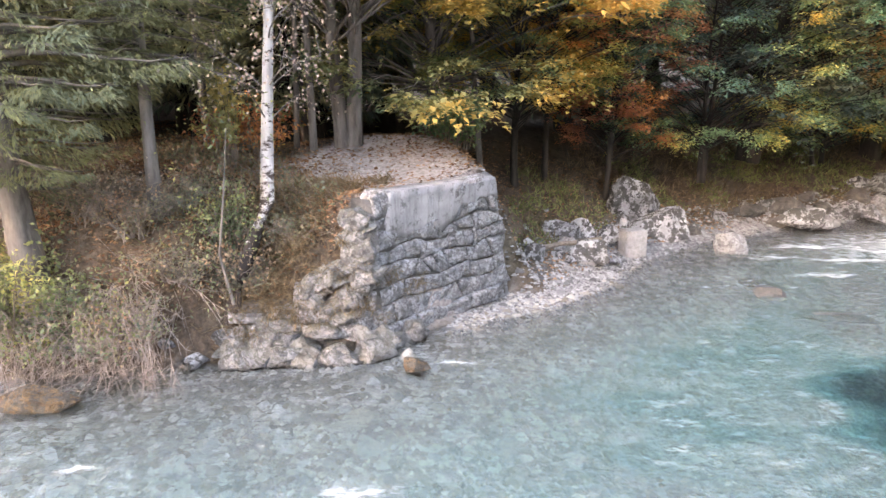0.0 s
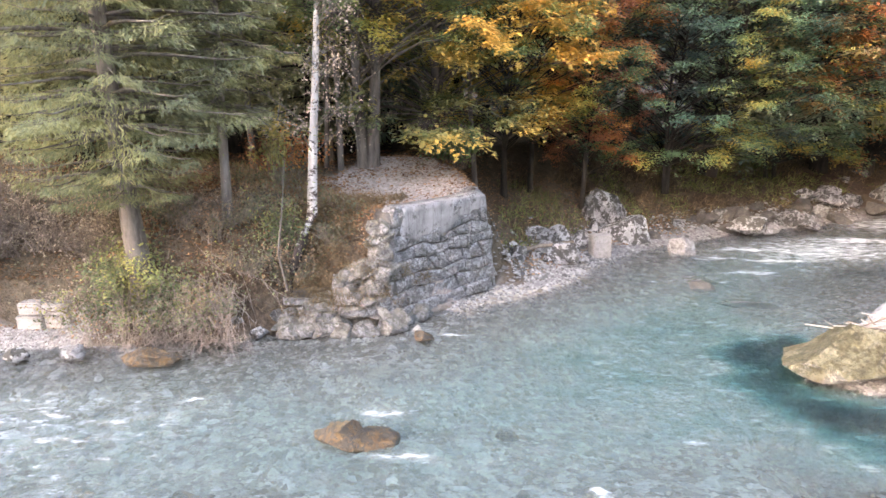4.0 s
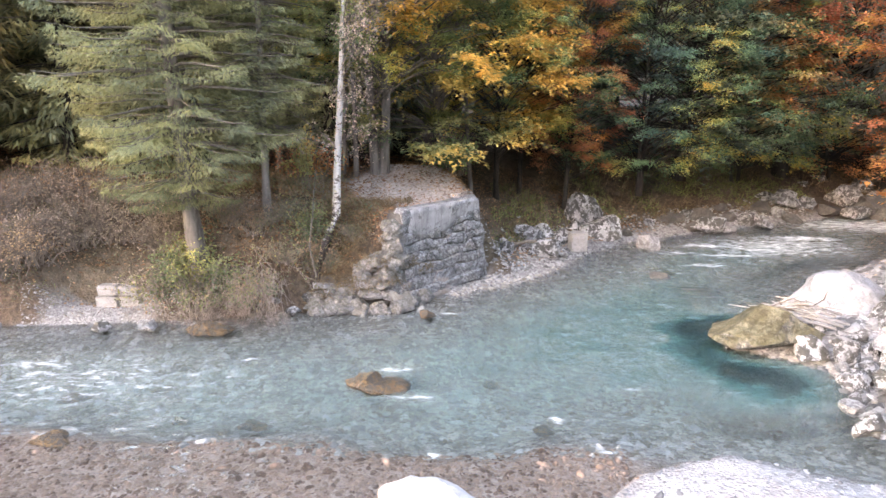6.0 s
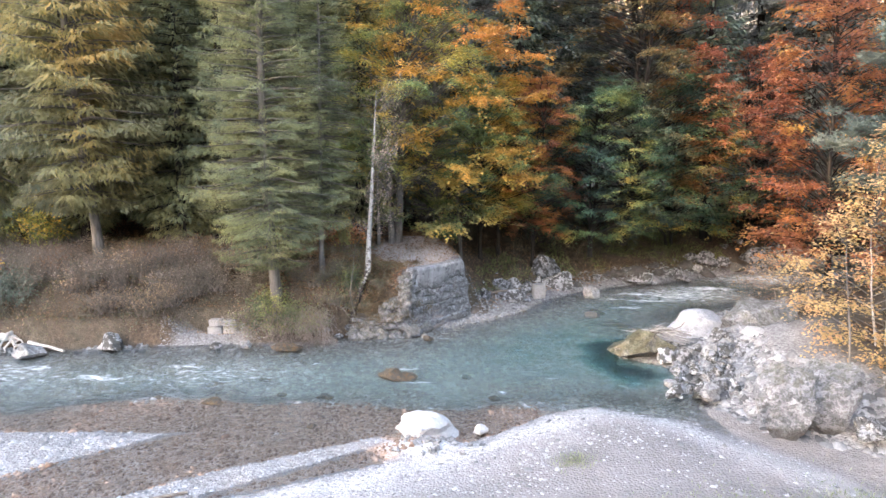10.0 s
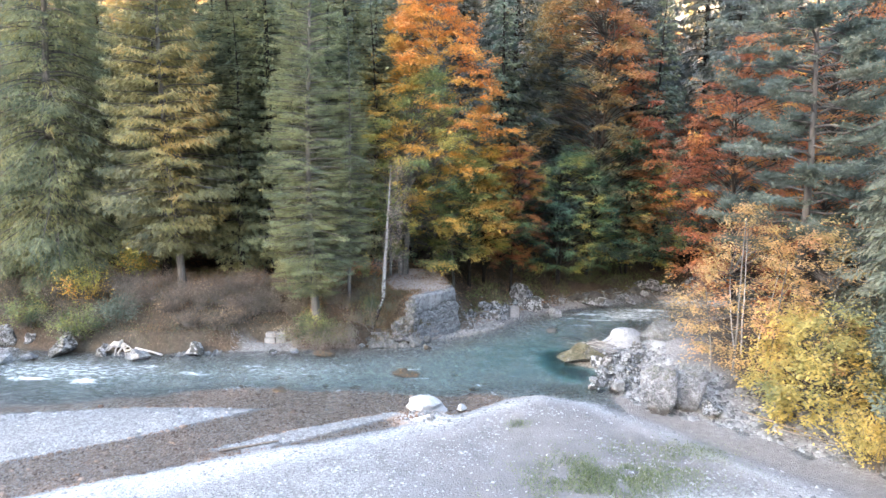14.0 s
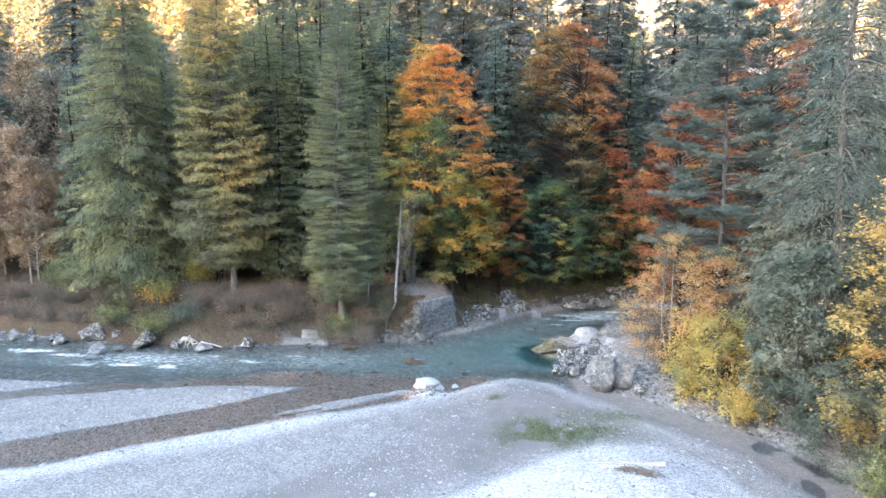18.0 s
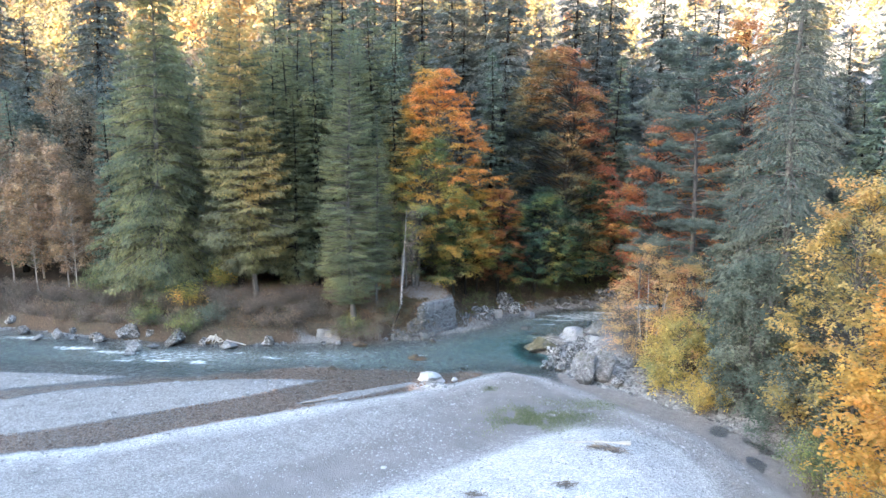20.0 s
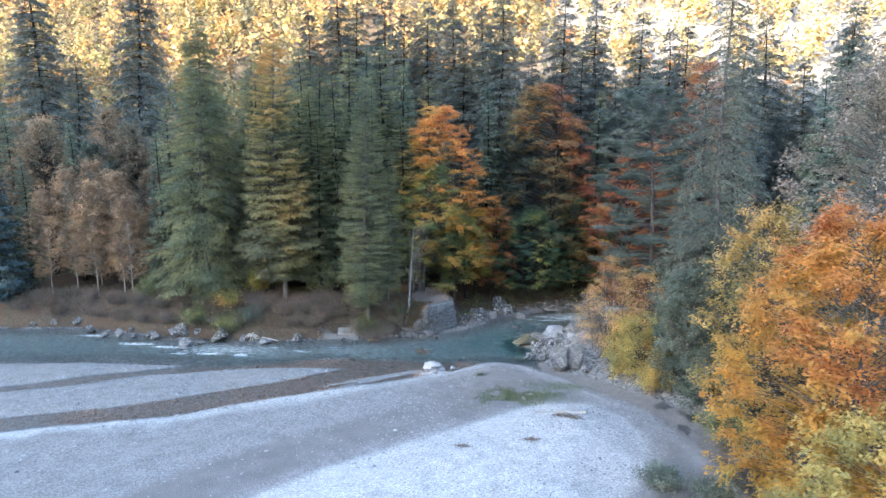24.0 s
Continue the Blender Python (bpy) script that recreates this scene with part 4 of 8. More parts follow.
def again(root, x, y, turn, scale, label="", z=None, sink=0.1):
    z = ground_at(x, y) if z is None else z
    ob = copy_thing(root, Matrix.Translation((x, y, z - sink)) @ Matrix.Rotation(radians(turn), 4, "Z") @ Matrix.Diagonal((*[scale / root.scale[0]] * 3, 1)))
    return tagged(ob, label)

# ---- forest on the far bank ----
plant("spruce", conifer_meshes("front_spruce", 23.5, 3.6, 3, SPRUCE_FRONT, BARK_GREY, 0.1, 1.8, 0.28, trunk_r=0.22, size=0.4, taper=0.6, slim=0.85, hang=0.8, gaps=0.05), -7.75, -3.0, "tall grey-green spruce with drooping boughs on the river bank")
plant("spruce", conifer_meshes("thin_spruce", 16, 2.3, 5, SPRUCE_FRONT, BARK_GREY, 0.17, 1.4, trunk_r=0.105, size=0.4, slim=0.85, hang=0.6), -6.1, -1.9, "slender spruce with a bare lower trunk beside the birch", sink=0.15)
plant("larch", conifer_meshes("gold_larch", 26, 4.6, 8, LARCH_GOLD, BARK_GREY, 0.14, 1.7, 0.3, trunk_r=0.21, taper=0.55, gaps=0.08), -16.15, -1.4, "tall larch turning gold above the dry bank shrubs")
plant("spruce", conifer_meshes("big_spruce", 27.5, 5.8, 9, SPRUCE_OLIVE, BARK_GREY, 0.03, 1.7, 0.5, taper=0.55, gaps=0.06, hang=1.3), -24.6, 0.6, "broad olive-green spruce with hanging needles")
plant("spruce", conifer_meshes("mid_spruce", 19, 3.2, 10, SPRUCE_OLIVE, BARK_GREY, 0.05, 1.1, 0.35), -20.2, 3.2, "olive-green spruce between the larch and the broad spruce")
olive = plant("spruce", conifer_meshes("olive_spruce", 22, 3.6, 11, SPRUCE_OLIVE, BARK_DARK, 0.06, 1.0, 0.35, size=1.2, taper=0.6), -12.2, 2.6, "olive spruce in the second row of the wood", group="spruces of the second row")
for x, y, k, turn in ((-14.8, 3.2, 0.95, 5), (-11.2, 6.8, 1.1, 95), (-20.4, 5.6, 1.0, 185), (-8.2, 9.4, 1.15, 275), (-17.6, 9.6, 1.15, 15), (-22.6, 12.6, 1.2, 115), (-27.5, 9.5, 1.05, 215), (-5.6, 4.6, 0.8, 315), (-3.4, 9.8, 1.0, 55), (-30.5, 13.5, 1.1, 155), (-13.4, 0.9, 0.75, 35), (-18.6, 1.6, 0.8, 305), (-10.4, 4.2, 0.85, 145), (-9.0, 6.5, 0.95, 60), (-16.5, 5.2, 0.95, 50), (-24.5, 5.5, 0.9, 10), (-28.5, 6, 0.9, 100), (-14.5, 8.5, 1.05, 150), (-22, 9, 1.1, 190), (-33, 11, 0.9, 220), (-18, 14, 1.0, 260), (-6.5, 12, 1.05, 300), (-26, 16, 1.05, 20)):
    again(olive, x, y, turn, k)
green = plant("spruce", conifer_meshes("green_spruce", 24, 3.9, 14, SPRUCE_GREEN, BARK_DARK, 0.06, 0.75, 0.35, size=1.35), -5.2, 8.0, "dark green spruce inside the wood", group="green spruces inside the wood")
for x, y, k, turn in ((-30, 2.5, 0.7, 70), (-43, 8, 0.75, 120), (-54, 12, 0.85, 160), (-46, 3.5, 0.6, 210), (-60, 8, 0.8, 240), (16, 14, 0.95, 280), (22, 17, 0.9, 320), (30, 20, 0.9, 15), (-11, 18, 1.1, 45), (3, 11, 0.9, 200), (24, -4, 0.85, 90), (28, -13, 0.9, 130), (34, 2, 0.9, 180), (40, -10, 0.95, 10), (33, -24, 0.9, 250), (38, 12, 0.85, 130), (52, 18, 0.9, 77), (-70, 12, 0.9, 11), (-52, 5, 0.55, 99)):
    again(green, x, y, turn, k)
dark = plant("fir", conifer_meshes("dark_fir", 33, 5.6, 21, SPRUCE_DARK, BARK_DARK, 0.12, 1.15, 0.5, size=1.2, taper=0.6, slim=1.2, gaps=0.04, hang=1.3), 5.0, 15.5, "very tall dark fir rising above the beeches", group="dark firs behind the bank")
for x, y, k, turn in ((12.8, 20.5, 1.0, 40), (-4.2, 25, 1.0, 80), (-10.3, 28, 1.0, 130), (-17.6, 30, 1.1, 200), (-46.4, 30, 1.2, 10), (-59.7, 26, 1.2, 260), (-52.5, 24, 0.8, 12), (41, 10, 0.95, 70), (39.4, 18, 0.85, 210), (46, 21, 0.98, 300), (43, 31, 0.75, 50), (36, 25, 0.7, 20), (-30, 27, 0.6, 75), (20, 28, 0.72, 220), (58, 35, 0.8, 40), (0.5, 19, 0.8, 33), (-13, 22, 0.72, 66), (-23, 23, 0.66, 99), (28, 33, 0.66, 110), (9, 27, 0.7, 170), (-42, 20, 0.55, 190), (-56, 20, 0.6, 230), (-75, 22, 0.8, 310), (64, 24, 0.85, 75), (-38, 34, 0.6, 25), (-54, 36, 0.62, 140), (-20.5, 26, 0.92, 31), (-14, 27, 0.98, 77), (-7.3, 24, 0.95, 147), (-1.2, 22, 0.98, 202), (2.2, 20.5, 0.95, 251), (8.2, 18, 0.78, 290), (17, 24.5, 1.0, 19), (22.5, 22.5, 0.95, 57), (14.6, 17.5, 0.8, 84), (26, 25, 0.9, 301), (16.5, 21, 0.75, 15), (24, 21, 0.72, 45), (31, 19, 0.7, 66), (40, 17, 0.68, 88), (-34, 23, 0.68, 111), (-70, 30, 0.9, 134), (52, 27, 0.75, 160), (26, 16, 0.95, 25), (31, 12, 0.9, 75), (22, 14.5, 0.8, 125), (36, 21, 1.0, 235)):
    again(dark, x, y, turn, k)

# beeches
plant("beech", leafy_meshes("grey_beech", 13, 4.0, 16, BEECH_GREEN, BARK_GREY, 0.3, 42000, 2, 0.115, 0.27, layered=0.8, lean=(1.5, -1.2)), -3.2, 2.4, "grey multi-stemmed beech with green and yellow leaves behind the terrace")
plant("beech", leafy_meshes("orange_beech", 19, 5.4, 12, BEECH_ORANGE, BARK_GREY, 0.1, 68000, 2, 0.18, 0.2, layered=0.8, shape=0.8), -1.6, 4.8, "tall beech with green, gold and orange autumn leaves", z=3.0)
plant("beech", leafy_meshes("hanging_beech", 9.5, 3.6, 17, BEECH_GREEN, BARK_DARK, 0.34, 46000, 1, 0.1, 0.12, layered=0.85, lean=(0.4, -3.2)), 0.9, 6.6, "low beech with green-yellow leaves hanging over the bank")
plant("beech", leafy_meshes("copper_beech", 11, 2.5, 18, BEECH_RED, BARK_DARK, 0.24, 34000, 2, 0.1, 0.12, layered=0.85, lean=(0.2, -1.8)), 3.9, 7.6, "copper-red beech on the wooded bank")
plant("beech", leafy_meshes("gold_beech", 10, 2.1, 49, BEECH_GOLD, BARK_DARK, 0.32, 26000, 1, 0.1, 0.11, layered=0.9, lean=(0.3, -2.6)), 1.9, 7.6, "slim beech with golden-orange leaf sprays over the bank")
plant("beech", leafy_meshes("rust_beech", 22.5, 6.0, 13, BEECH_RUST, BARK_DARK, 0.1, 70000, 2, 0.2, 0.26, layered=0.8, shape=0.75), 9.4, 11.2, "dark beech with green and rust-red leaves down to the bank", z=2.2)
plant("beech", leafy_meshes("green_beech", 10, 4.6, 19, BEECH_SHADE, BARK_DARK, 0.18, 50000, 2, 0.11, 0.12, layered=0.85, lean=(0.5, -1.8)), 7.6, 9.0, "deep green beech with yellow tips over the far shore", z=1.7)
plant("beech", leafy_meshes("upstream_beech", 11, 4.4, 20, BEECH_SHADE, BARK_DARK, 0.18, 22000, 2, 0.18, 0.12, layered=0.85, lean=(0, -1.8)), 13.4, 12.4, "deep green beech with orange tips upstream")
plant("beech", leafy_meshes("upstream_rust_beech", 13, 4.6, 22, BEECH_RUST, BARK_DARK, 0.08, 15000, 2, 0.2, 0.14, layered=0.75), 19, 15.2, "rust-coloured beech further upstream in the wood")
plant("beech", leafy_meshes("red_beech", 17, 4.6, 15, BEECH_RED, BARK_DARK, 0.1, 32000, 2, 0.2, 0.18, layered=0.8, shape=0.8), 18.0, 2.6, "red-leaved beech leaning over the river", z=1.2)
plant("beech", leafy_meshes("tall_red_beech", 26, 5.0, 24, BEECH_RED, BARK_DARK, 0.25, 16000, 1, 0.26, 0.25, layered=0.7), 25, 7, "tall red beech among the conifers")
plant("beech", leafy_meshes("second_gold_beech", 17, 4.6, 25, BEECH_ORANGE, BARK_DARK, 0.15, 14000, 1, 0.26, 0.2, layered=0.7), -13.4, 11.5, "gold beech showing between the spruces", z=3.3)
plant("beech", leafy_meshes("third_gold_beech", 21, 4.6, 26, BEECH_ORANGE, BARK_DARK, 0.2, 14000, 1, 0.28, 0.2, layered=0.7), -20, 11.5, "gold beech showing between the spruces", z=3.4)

# left end: thin faded birches and brown crowns
birchlet = plant("young_birch", leafy_meshes("young_birch", 12.5, 2.3, 51, LEAF_PINK, BARK_PALE, 0.22, 9000, 1, 0.2, 0.07, layered=0.3), -37.5, 2.0, "slim birch with faded brownish leaves", group="slim birches by the bend")
for x, y, k, turn in ((-35.0, 2.6, 1.02, 70), (-40.5, 3.0, 1.05, 140), (-33.3, 1.2, 0.85, 200), (-43, 2.5, 0.9, 250), (-39, 5, 1.1, 310), (-31.5, 3.2, 0.8, 20)):
    again(birchlet, x, y, turn, k)
brown = plant("hornbeam", leafy_meshes("hornbeam", 18, 4.4, 53, LEAF_BROWN, BARK_DARK, 0.2, 13000, 2, 0.26, 0.16, layered=0.4), -48, 10, "round crown of faded brown leaves", group="brown crowns behind the birches")
for x, y, k, turn in ((-39.6, 14, 0.98, 80), (-34, 8, 0.7, 170), (-57, 16, 1.0, 240), (-50.5, 14, 1.02, 120), (-44, 17, 1.05, 300), (-52, 7, 0.7, 20)):
    again(brown, x, y, turn, k)
plant("willow", leafy_meshes("tall_grey_willow", 15.5, 3.2, 57, GREY_SHRUB, BARK_GREY, 0.15, 15000, 2, 0.26, 0.14, layered=0.3), -42, 10, "grey-green willow crown among the brown ones")
plant("spruce", conifer_meshes("edge_spruce", 16, 3.6, 55, SPRUCE_BLUE, BARK_DARK, 0.04, 0.9, size=1.3), -47.5, 0.8, "dark blue-green spruce at the river bend")

# right bank
def pine_meshes(name, h, radius, seed, needle, bark, first=0.3, limbs_n=74):
    """An old pine: bare trunk, long wavering grey limbs turned up at the ends, flat tufts of needles on their outer half."""
    r = np.random.default_rng(seed)
    zs = np.linspace(0, h, 12)
    sway = np.column_stack([0.25 * np.sin(zs * 0.22), 0.2 * np.cos(zs * 0.19) - 0.2, zs])
    rad = 0.25 * (1 - 0.93 * zs / h) ** 0.9
    rad[0] *= 1.3
    limbs, tuft = Pile(), []
    for k in range(limbs_n):
        q = first + (0.99 - first) * (k + r.random()) / limbs_n
        a = k * 2.399 + r.normal() * 0.4
        ln = radius * (0.35 + 0.65 * math.sin(math.pi * min(1.0, 0.3 + 0.62 * (q - first) / (1 - first)))) * r.uniform(0.6, 1.1)
        t = np.linspace(0, 1, 7)
        wob = np.cumsum(r.normal(size=(7, 3)), 0) * 0.035 * ln
        base = np.array([np.interp(q * h, zs, sway[:, i]) for i in range(3)])
        pts = base + np.column_stack([math.cos(a) * ln * t, math.sin(a) * ln * t, ln * (0.22 * t - 0.6 * t * t + 0.5 * t**3) + 0.25 * ln * t * (q > 0.8)]) + wob - wob[0]
        limbs.add(*tube(pts, np.linspace(0.02 + 0.012 * ln, 0.008, 7), 5))
        for _ in range(int(4 + 3 * ln)):
            u = r.uniform(0.3, 1.0)
            p0 = np.array([np.interp(u, t, pts[:, i]) for i in range(3)])
            b = a + r.normal() * 0.9
            e = p0 + np.array([math.cos(b), math.sin(b), r.uniform(-0.1, 0.35)]) * r.uniform(0.3, 0.85)
            limbs.add(*tube(np.array([p0, (p0 + e) / 2 + [0, 0, -0.05], e]), [0.014, 0.01, 0.005], 4))
            if u > 0.36 or q > 0.7:
                tuft += [e, e * 0.6 + p0 * 0.4]
    tuft = np.array(tuft)
    c = np.repeat(tuft, 42, 0)
    n = len(c)
    d = unit(r, n) * [1, 1, 0.55] + [0, 0, 0.22]
    p = c + unit(r, n) * [0.34, 0.34, 0.13] * r.random((n, 1)) ** 0.5
    v, f = blades(p, d, unit(r, n), r.uniform(0.15, 0.32, n), r.uniform(0.026, 0.06, n), 0.1)
    return mesh_from(name + "_trunk", *tube(sway, rad, 10), bark, True), limbs.mesh(name + "_limbs", bark), mesh_from(name + "_crown", v, f, needle)


plant("pine", pine_meshes("blue_pine", 21.5, 4.6, 23, PINE_BLUE, BARK_PINE, 0.24, 96), 16.9, -6.3, "blue-green pine with wide open boughs and bare grey limbs", z=1.2)
plant("spruce", conifer_meshes("grey_spruce", 29, 4.6, 27, SPRUCE_GREY, BARK_GREY, 0.1, 1.25, 0.6, gaps=0.2, taper=0.6, trunk_r=0.3, size=0.7, slim=0.85, hang=1.4), 20.0, -14.6, "very tall grey-green spruce with hanging boughs and a pale trunk")
plant("spruce", conifer_meshes("bank_spruce", 14, 3.4, 28, SPRUCE_GREY, BARK_GREY, 0.03, 1.1, 0.45), 18.2, -12.2, "bushy grey-green spruce low on the brook bank")
plant("maple", leafy_meshes("yellow_maple", 13.4, 3.9, 31, MAPLE_YELLOW, BARK_GREY, 0.06, 26000, 3, 0.2, 0.12, layered=0.4, shape=0.7), 20.3, -21.6, "yellow-leaved maple beside the gravel bar", z=0.7)
plant("maple", leafy_meshes("orange_maple", 14.3, 5.0, 33, MAPLE_ORANGE, BARK_GREY, 0.03, 60000, 3, 0.2, 0.16, layered=0.4, shape=0.6), 19.6, -32.0, "orange and yellow maple hanging over the gravel", z=0.6)
plant("maple", leafy_meshes("low_maple", 7.6, 3.7, 34, MAPLE_GOLDGREEN, BARK_GREY, 0.05, 24000, 3, 0.18, 0.09, layered=0.4, shape=0.6), 18.4, -37.6, "low yellow-green maple in front of the orange one", z=0.6)
plant("ash", leafy_meshes("pale_ash", 21, 5.6, 35, LEAF_PALE, BARK_GREY, 0.15, 40000, 2, 0.2, 0.2, layered=0.3, shape=0.7), 25.8, -23.0, "tall half-bare ash with pale faded leaves")
plant("willow", leafy_meshes("grey_willow", 8.8, 2.6, 36, GREY_SHRUB, BARK_GREY, 0.05, 20000, 3, 0.18, 0.1, layered=0.2, shape=0.6), 17.9, -16.2, "grey-green willow bush at the brook", z=0.5)
plant("willow", leafy_meshes("low_willow", 4.6, 2.5, 37, GREY_SHRUB, BARK_GREY, 0.03, 12000, 4, 0.16, 0.06, layered=0.2, shape=0.5), 18.5, -19.8, "low grey-green willow bush at the brook", z=0.4)
plant("sapling", leafy_meshes("yellow_sapling", 8.0, 3.0, 43, MAPLE_PEACH, BARK_PALE, 0.12, 9500, 3, 0.14, 0.07, layered=0.6, limb_bark=BARK_GREY, sparse=0.3), 13.8, -8.4, "thin pale-stemmed sapling with peach and yellow leaves", z=0.9)
plant("sapling", leafy_meshes("second_sapling", 7.4, 2.6, 44, MAPLE_PEACH, BARK_PALE, 0.12, 8000, 2, 0.15, 0.07, layered=0.6, limb_bark=BARK_GREY, sparse=0.25), 15.9, -10.2, "thin sapling with yellow leaves above the brook", z=0.9)
plant("hazel_bush", leafy_meshes("yellow_bush", 4.4, 2.5, 45, MAPLE_GOLDGREEN, BARK_GREY, 0.04, 13000, 4, 0.17, 0.05, layered=0.3, shape=0.5), 14.9, -12.6, "bright yellow hazel bush above the brook", z=0.6)
plant("twiggy_bush", leafy_meshes("brown_twigs", 3.2, 2.0, 46, LEAF_PINK, TWIG, 0.04, 2600, 4, 0.1, 0.04, layered=0.2, shape=0.5), 13.2, -3.0, "thin brownish bush on the rock spit", z=0.9)

# the leaning birch on the bank
r = np.random.default_rng(41)
stem = np.array([(-4.74, -2.5, 0.55), (-4.66, -2.4, 1.0), (-4.5, -2.25, 1.5), (-4.34, -2.0, 2.05), (-4.12, -1.8, 2.65), (-4.05, -1.65, 4.0), (-3.9, -1.5, 6.0), (-3.75, -1.4, 8.2), (-3.6, -1.3, 10.4)])
root = empty("birch", pose(-4.74, -2.5, 0.55), "white-barked birch with a crooked foot leaning from the river bank", "tree")
off = np.array([-4.74, -2.5, 0.55])
part_mesh("trunk", mesh_from("birch_trunk", *tube(stem - off, [0.15, 0.13, 0.115, 0.13, 0.125, 0.105, 0.08, 0.05, 0.012], 10), BARK_BIRCH, True), root)
limbs, tipsat = Pile(), []
for k in range(36):
    q = r.uniform(0.62, 0.98)
    s = np.linspace(0, 1, len(stem))
    b = np.array([np.interp(q, s, stem[:, i]) for i in range(3)]) - off
    a, ln = r.uniform(0, 6.28), r.uniform(0.6, 2.1)
    if k < 24:
        a = r.normal(-0.3, 0.7)
    t = np.linspace(0, 1, 6)
    pts = b + np.column_stack([np.cos(a) * ln * t, np.sin(a) * ln * t, ln * (1.1 * t - 0.35 * t * t) * r.uniform(0.35, 1.3)]) + r.normal(size=(6, 3)) * 0.03 * t[:, None]
    limbs.add(*tube(pts, np.linspace(0.016, 0.005, 6), 5))
    for j in range(5):
        u = r.uniform(0.3, 1)
        p0 = np.array([np.interp(u, t, pts[:, i]) for i in range(3)])
        p1 = p0 + unit(r, 1)[0] * 0.45 + [0, 0, 0.1]
        limbs.add(*tube(np.array([p0, (p0 + p1) / 2, p1]), [0.008, 0.006, 0.003], 4))
        tipsat.append(p1)
tagged(part_mesh("branching", limbs.mesh("birch_limbs", BARK_GREY), root), kind="stuff")
tp = np.repeat(np.array(tipsat), 16, 0) + r.normal(size=(len(tipsat) * 16, 3)) * 0.17
n = len(tp)
tagged(part_mesh("crown", mesh_from("birch_crown", *blades(tp, unit(r, n), unit(r, n), r.uniform(0.045, 0.08, n), r.uniform(0.035, 0.06, n)), LEAF_PALE), root), kind="stuff")
second = np.array([(-4.6, -2.6, 1.0), (-4.75, -2.62, 1.9), (-4.62, -2.5, 2.9), (-4.5, -2.4, 4.0)])
root2 = empty("birch_shoot", pose(*second[0]), "thin pale shoot beside the birch's foot", "sapling")
part_mesh("stem", mesh_from("shoot_stem", *tube(second - second[0], [0.03, 0.024, 0.016, 0.008], 7), BARK_GREY, True), root2)
tp = np.repeat(second[1:] - second[0], 160, 0) + r.normal(size=(480, 3)) * [0.45, 0.4, 0.55]
tagged(part_mesh("foliage", mesh_from("shoot_leaves", *blades(tp, unit(r, 480), unit(r, 480), r.uniform(0.05, 0.1, 480), r.uniform(0.02, 0.045, 480)), SHRUB_GREEN), root2), kind="stuff")

# bare grey stems behind the terrace
for k, (x, y, h, rr) in enumerate(((-4.7, 2.6, 8, 0.08), (-4.4, 2.2, 9, 0.1), (-5.2, 4.6, 10, 0.12), (-0.2, 5.0, 8, 0.1), (-7.0, 3.4, 10, 0.12))):
    z0 = ground_at(x, y)
    s = np.linspace(0, 1, 7)
    pts = np.column_stack([0.25 * np.sin(2 * s + k), 0.2 * np.cos(1.7 * s + k) - 0.2 * math.cos(k), h * s])
    tr = empty("dead_tree", pose(x, y, z0 - 0.1), "slim grey trunk in the shade of the wood", "tree", "slim trunks behind the terrace")
    part_mesh("trunk", mesh_from("slim_trunk", *tube(pts, rr * (1 - 0.7 * s), 8), BARK_GREY, True), tr)

# pale dead poles among the saplings
for x, y, h, rr, lean in ((12.5, -10.4, 7.6, 0.075, 0.03), (12.0, -9.4, 4.2, 0.05, -0.1), (13.4, -11.3, 6.2, 0.05, 0.12)):
    s = np.linspace(0, 1, 7)
    pts = np.column_stack([lean * h * s + 0.06 * np.sin(5 * s), 0.05 * np.sin(4 * s + x), h * s])
    tr = empty("dead_tree", pose(x, y, ground_at(x, y) - 0.1), "slender pale trunk rising through the yellow saplings", "tree", "pale trunks by the brook")
    part_mesh("trunk", mesh_from("pale_trunk", *tube(pts, 0.8 * rr * (1 - 0.6 * s), 8), BARK_GREY, True), tr)
    for k in range(5):
        q = pts[2 + k % 4] + [0, 0, 0.3 * k]
        q[2] = min(q[2], h * 0.95)
        e = unit(np.random.default_rng(int(x * 10) + k), 1)[0] * [0.9, 0.9, 0.3] + [0, 0, 0.35]
        base = np.array([np.interp(q[2], pts[:, 2], pts[:, i]) for i in range(3)])
        part_mesh("limb", mesh_from("dead_limb", *tube(np.array([base, base + e * 0.5, base + e * [1, 1, 1.3]]), [0.02, 0.013, 0.005], 5), BARK_GREY), tr)

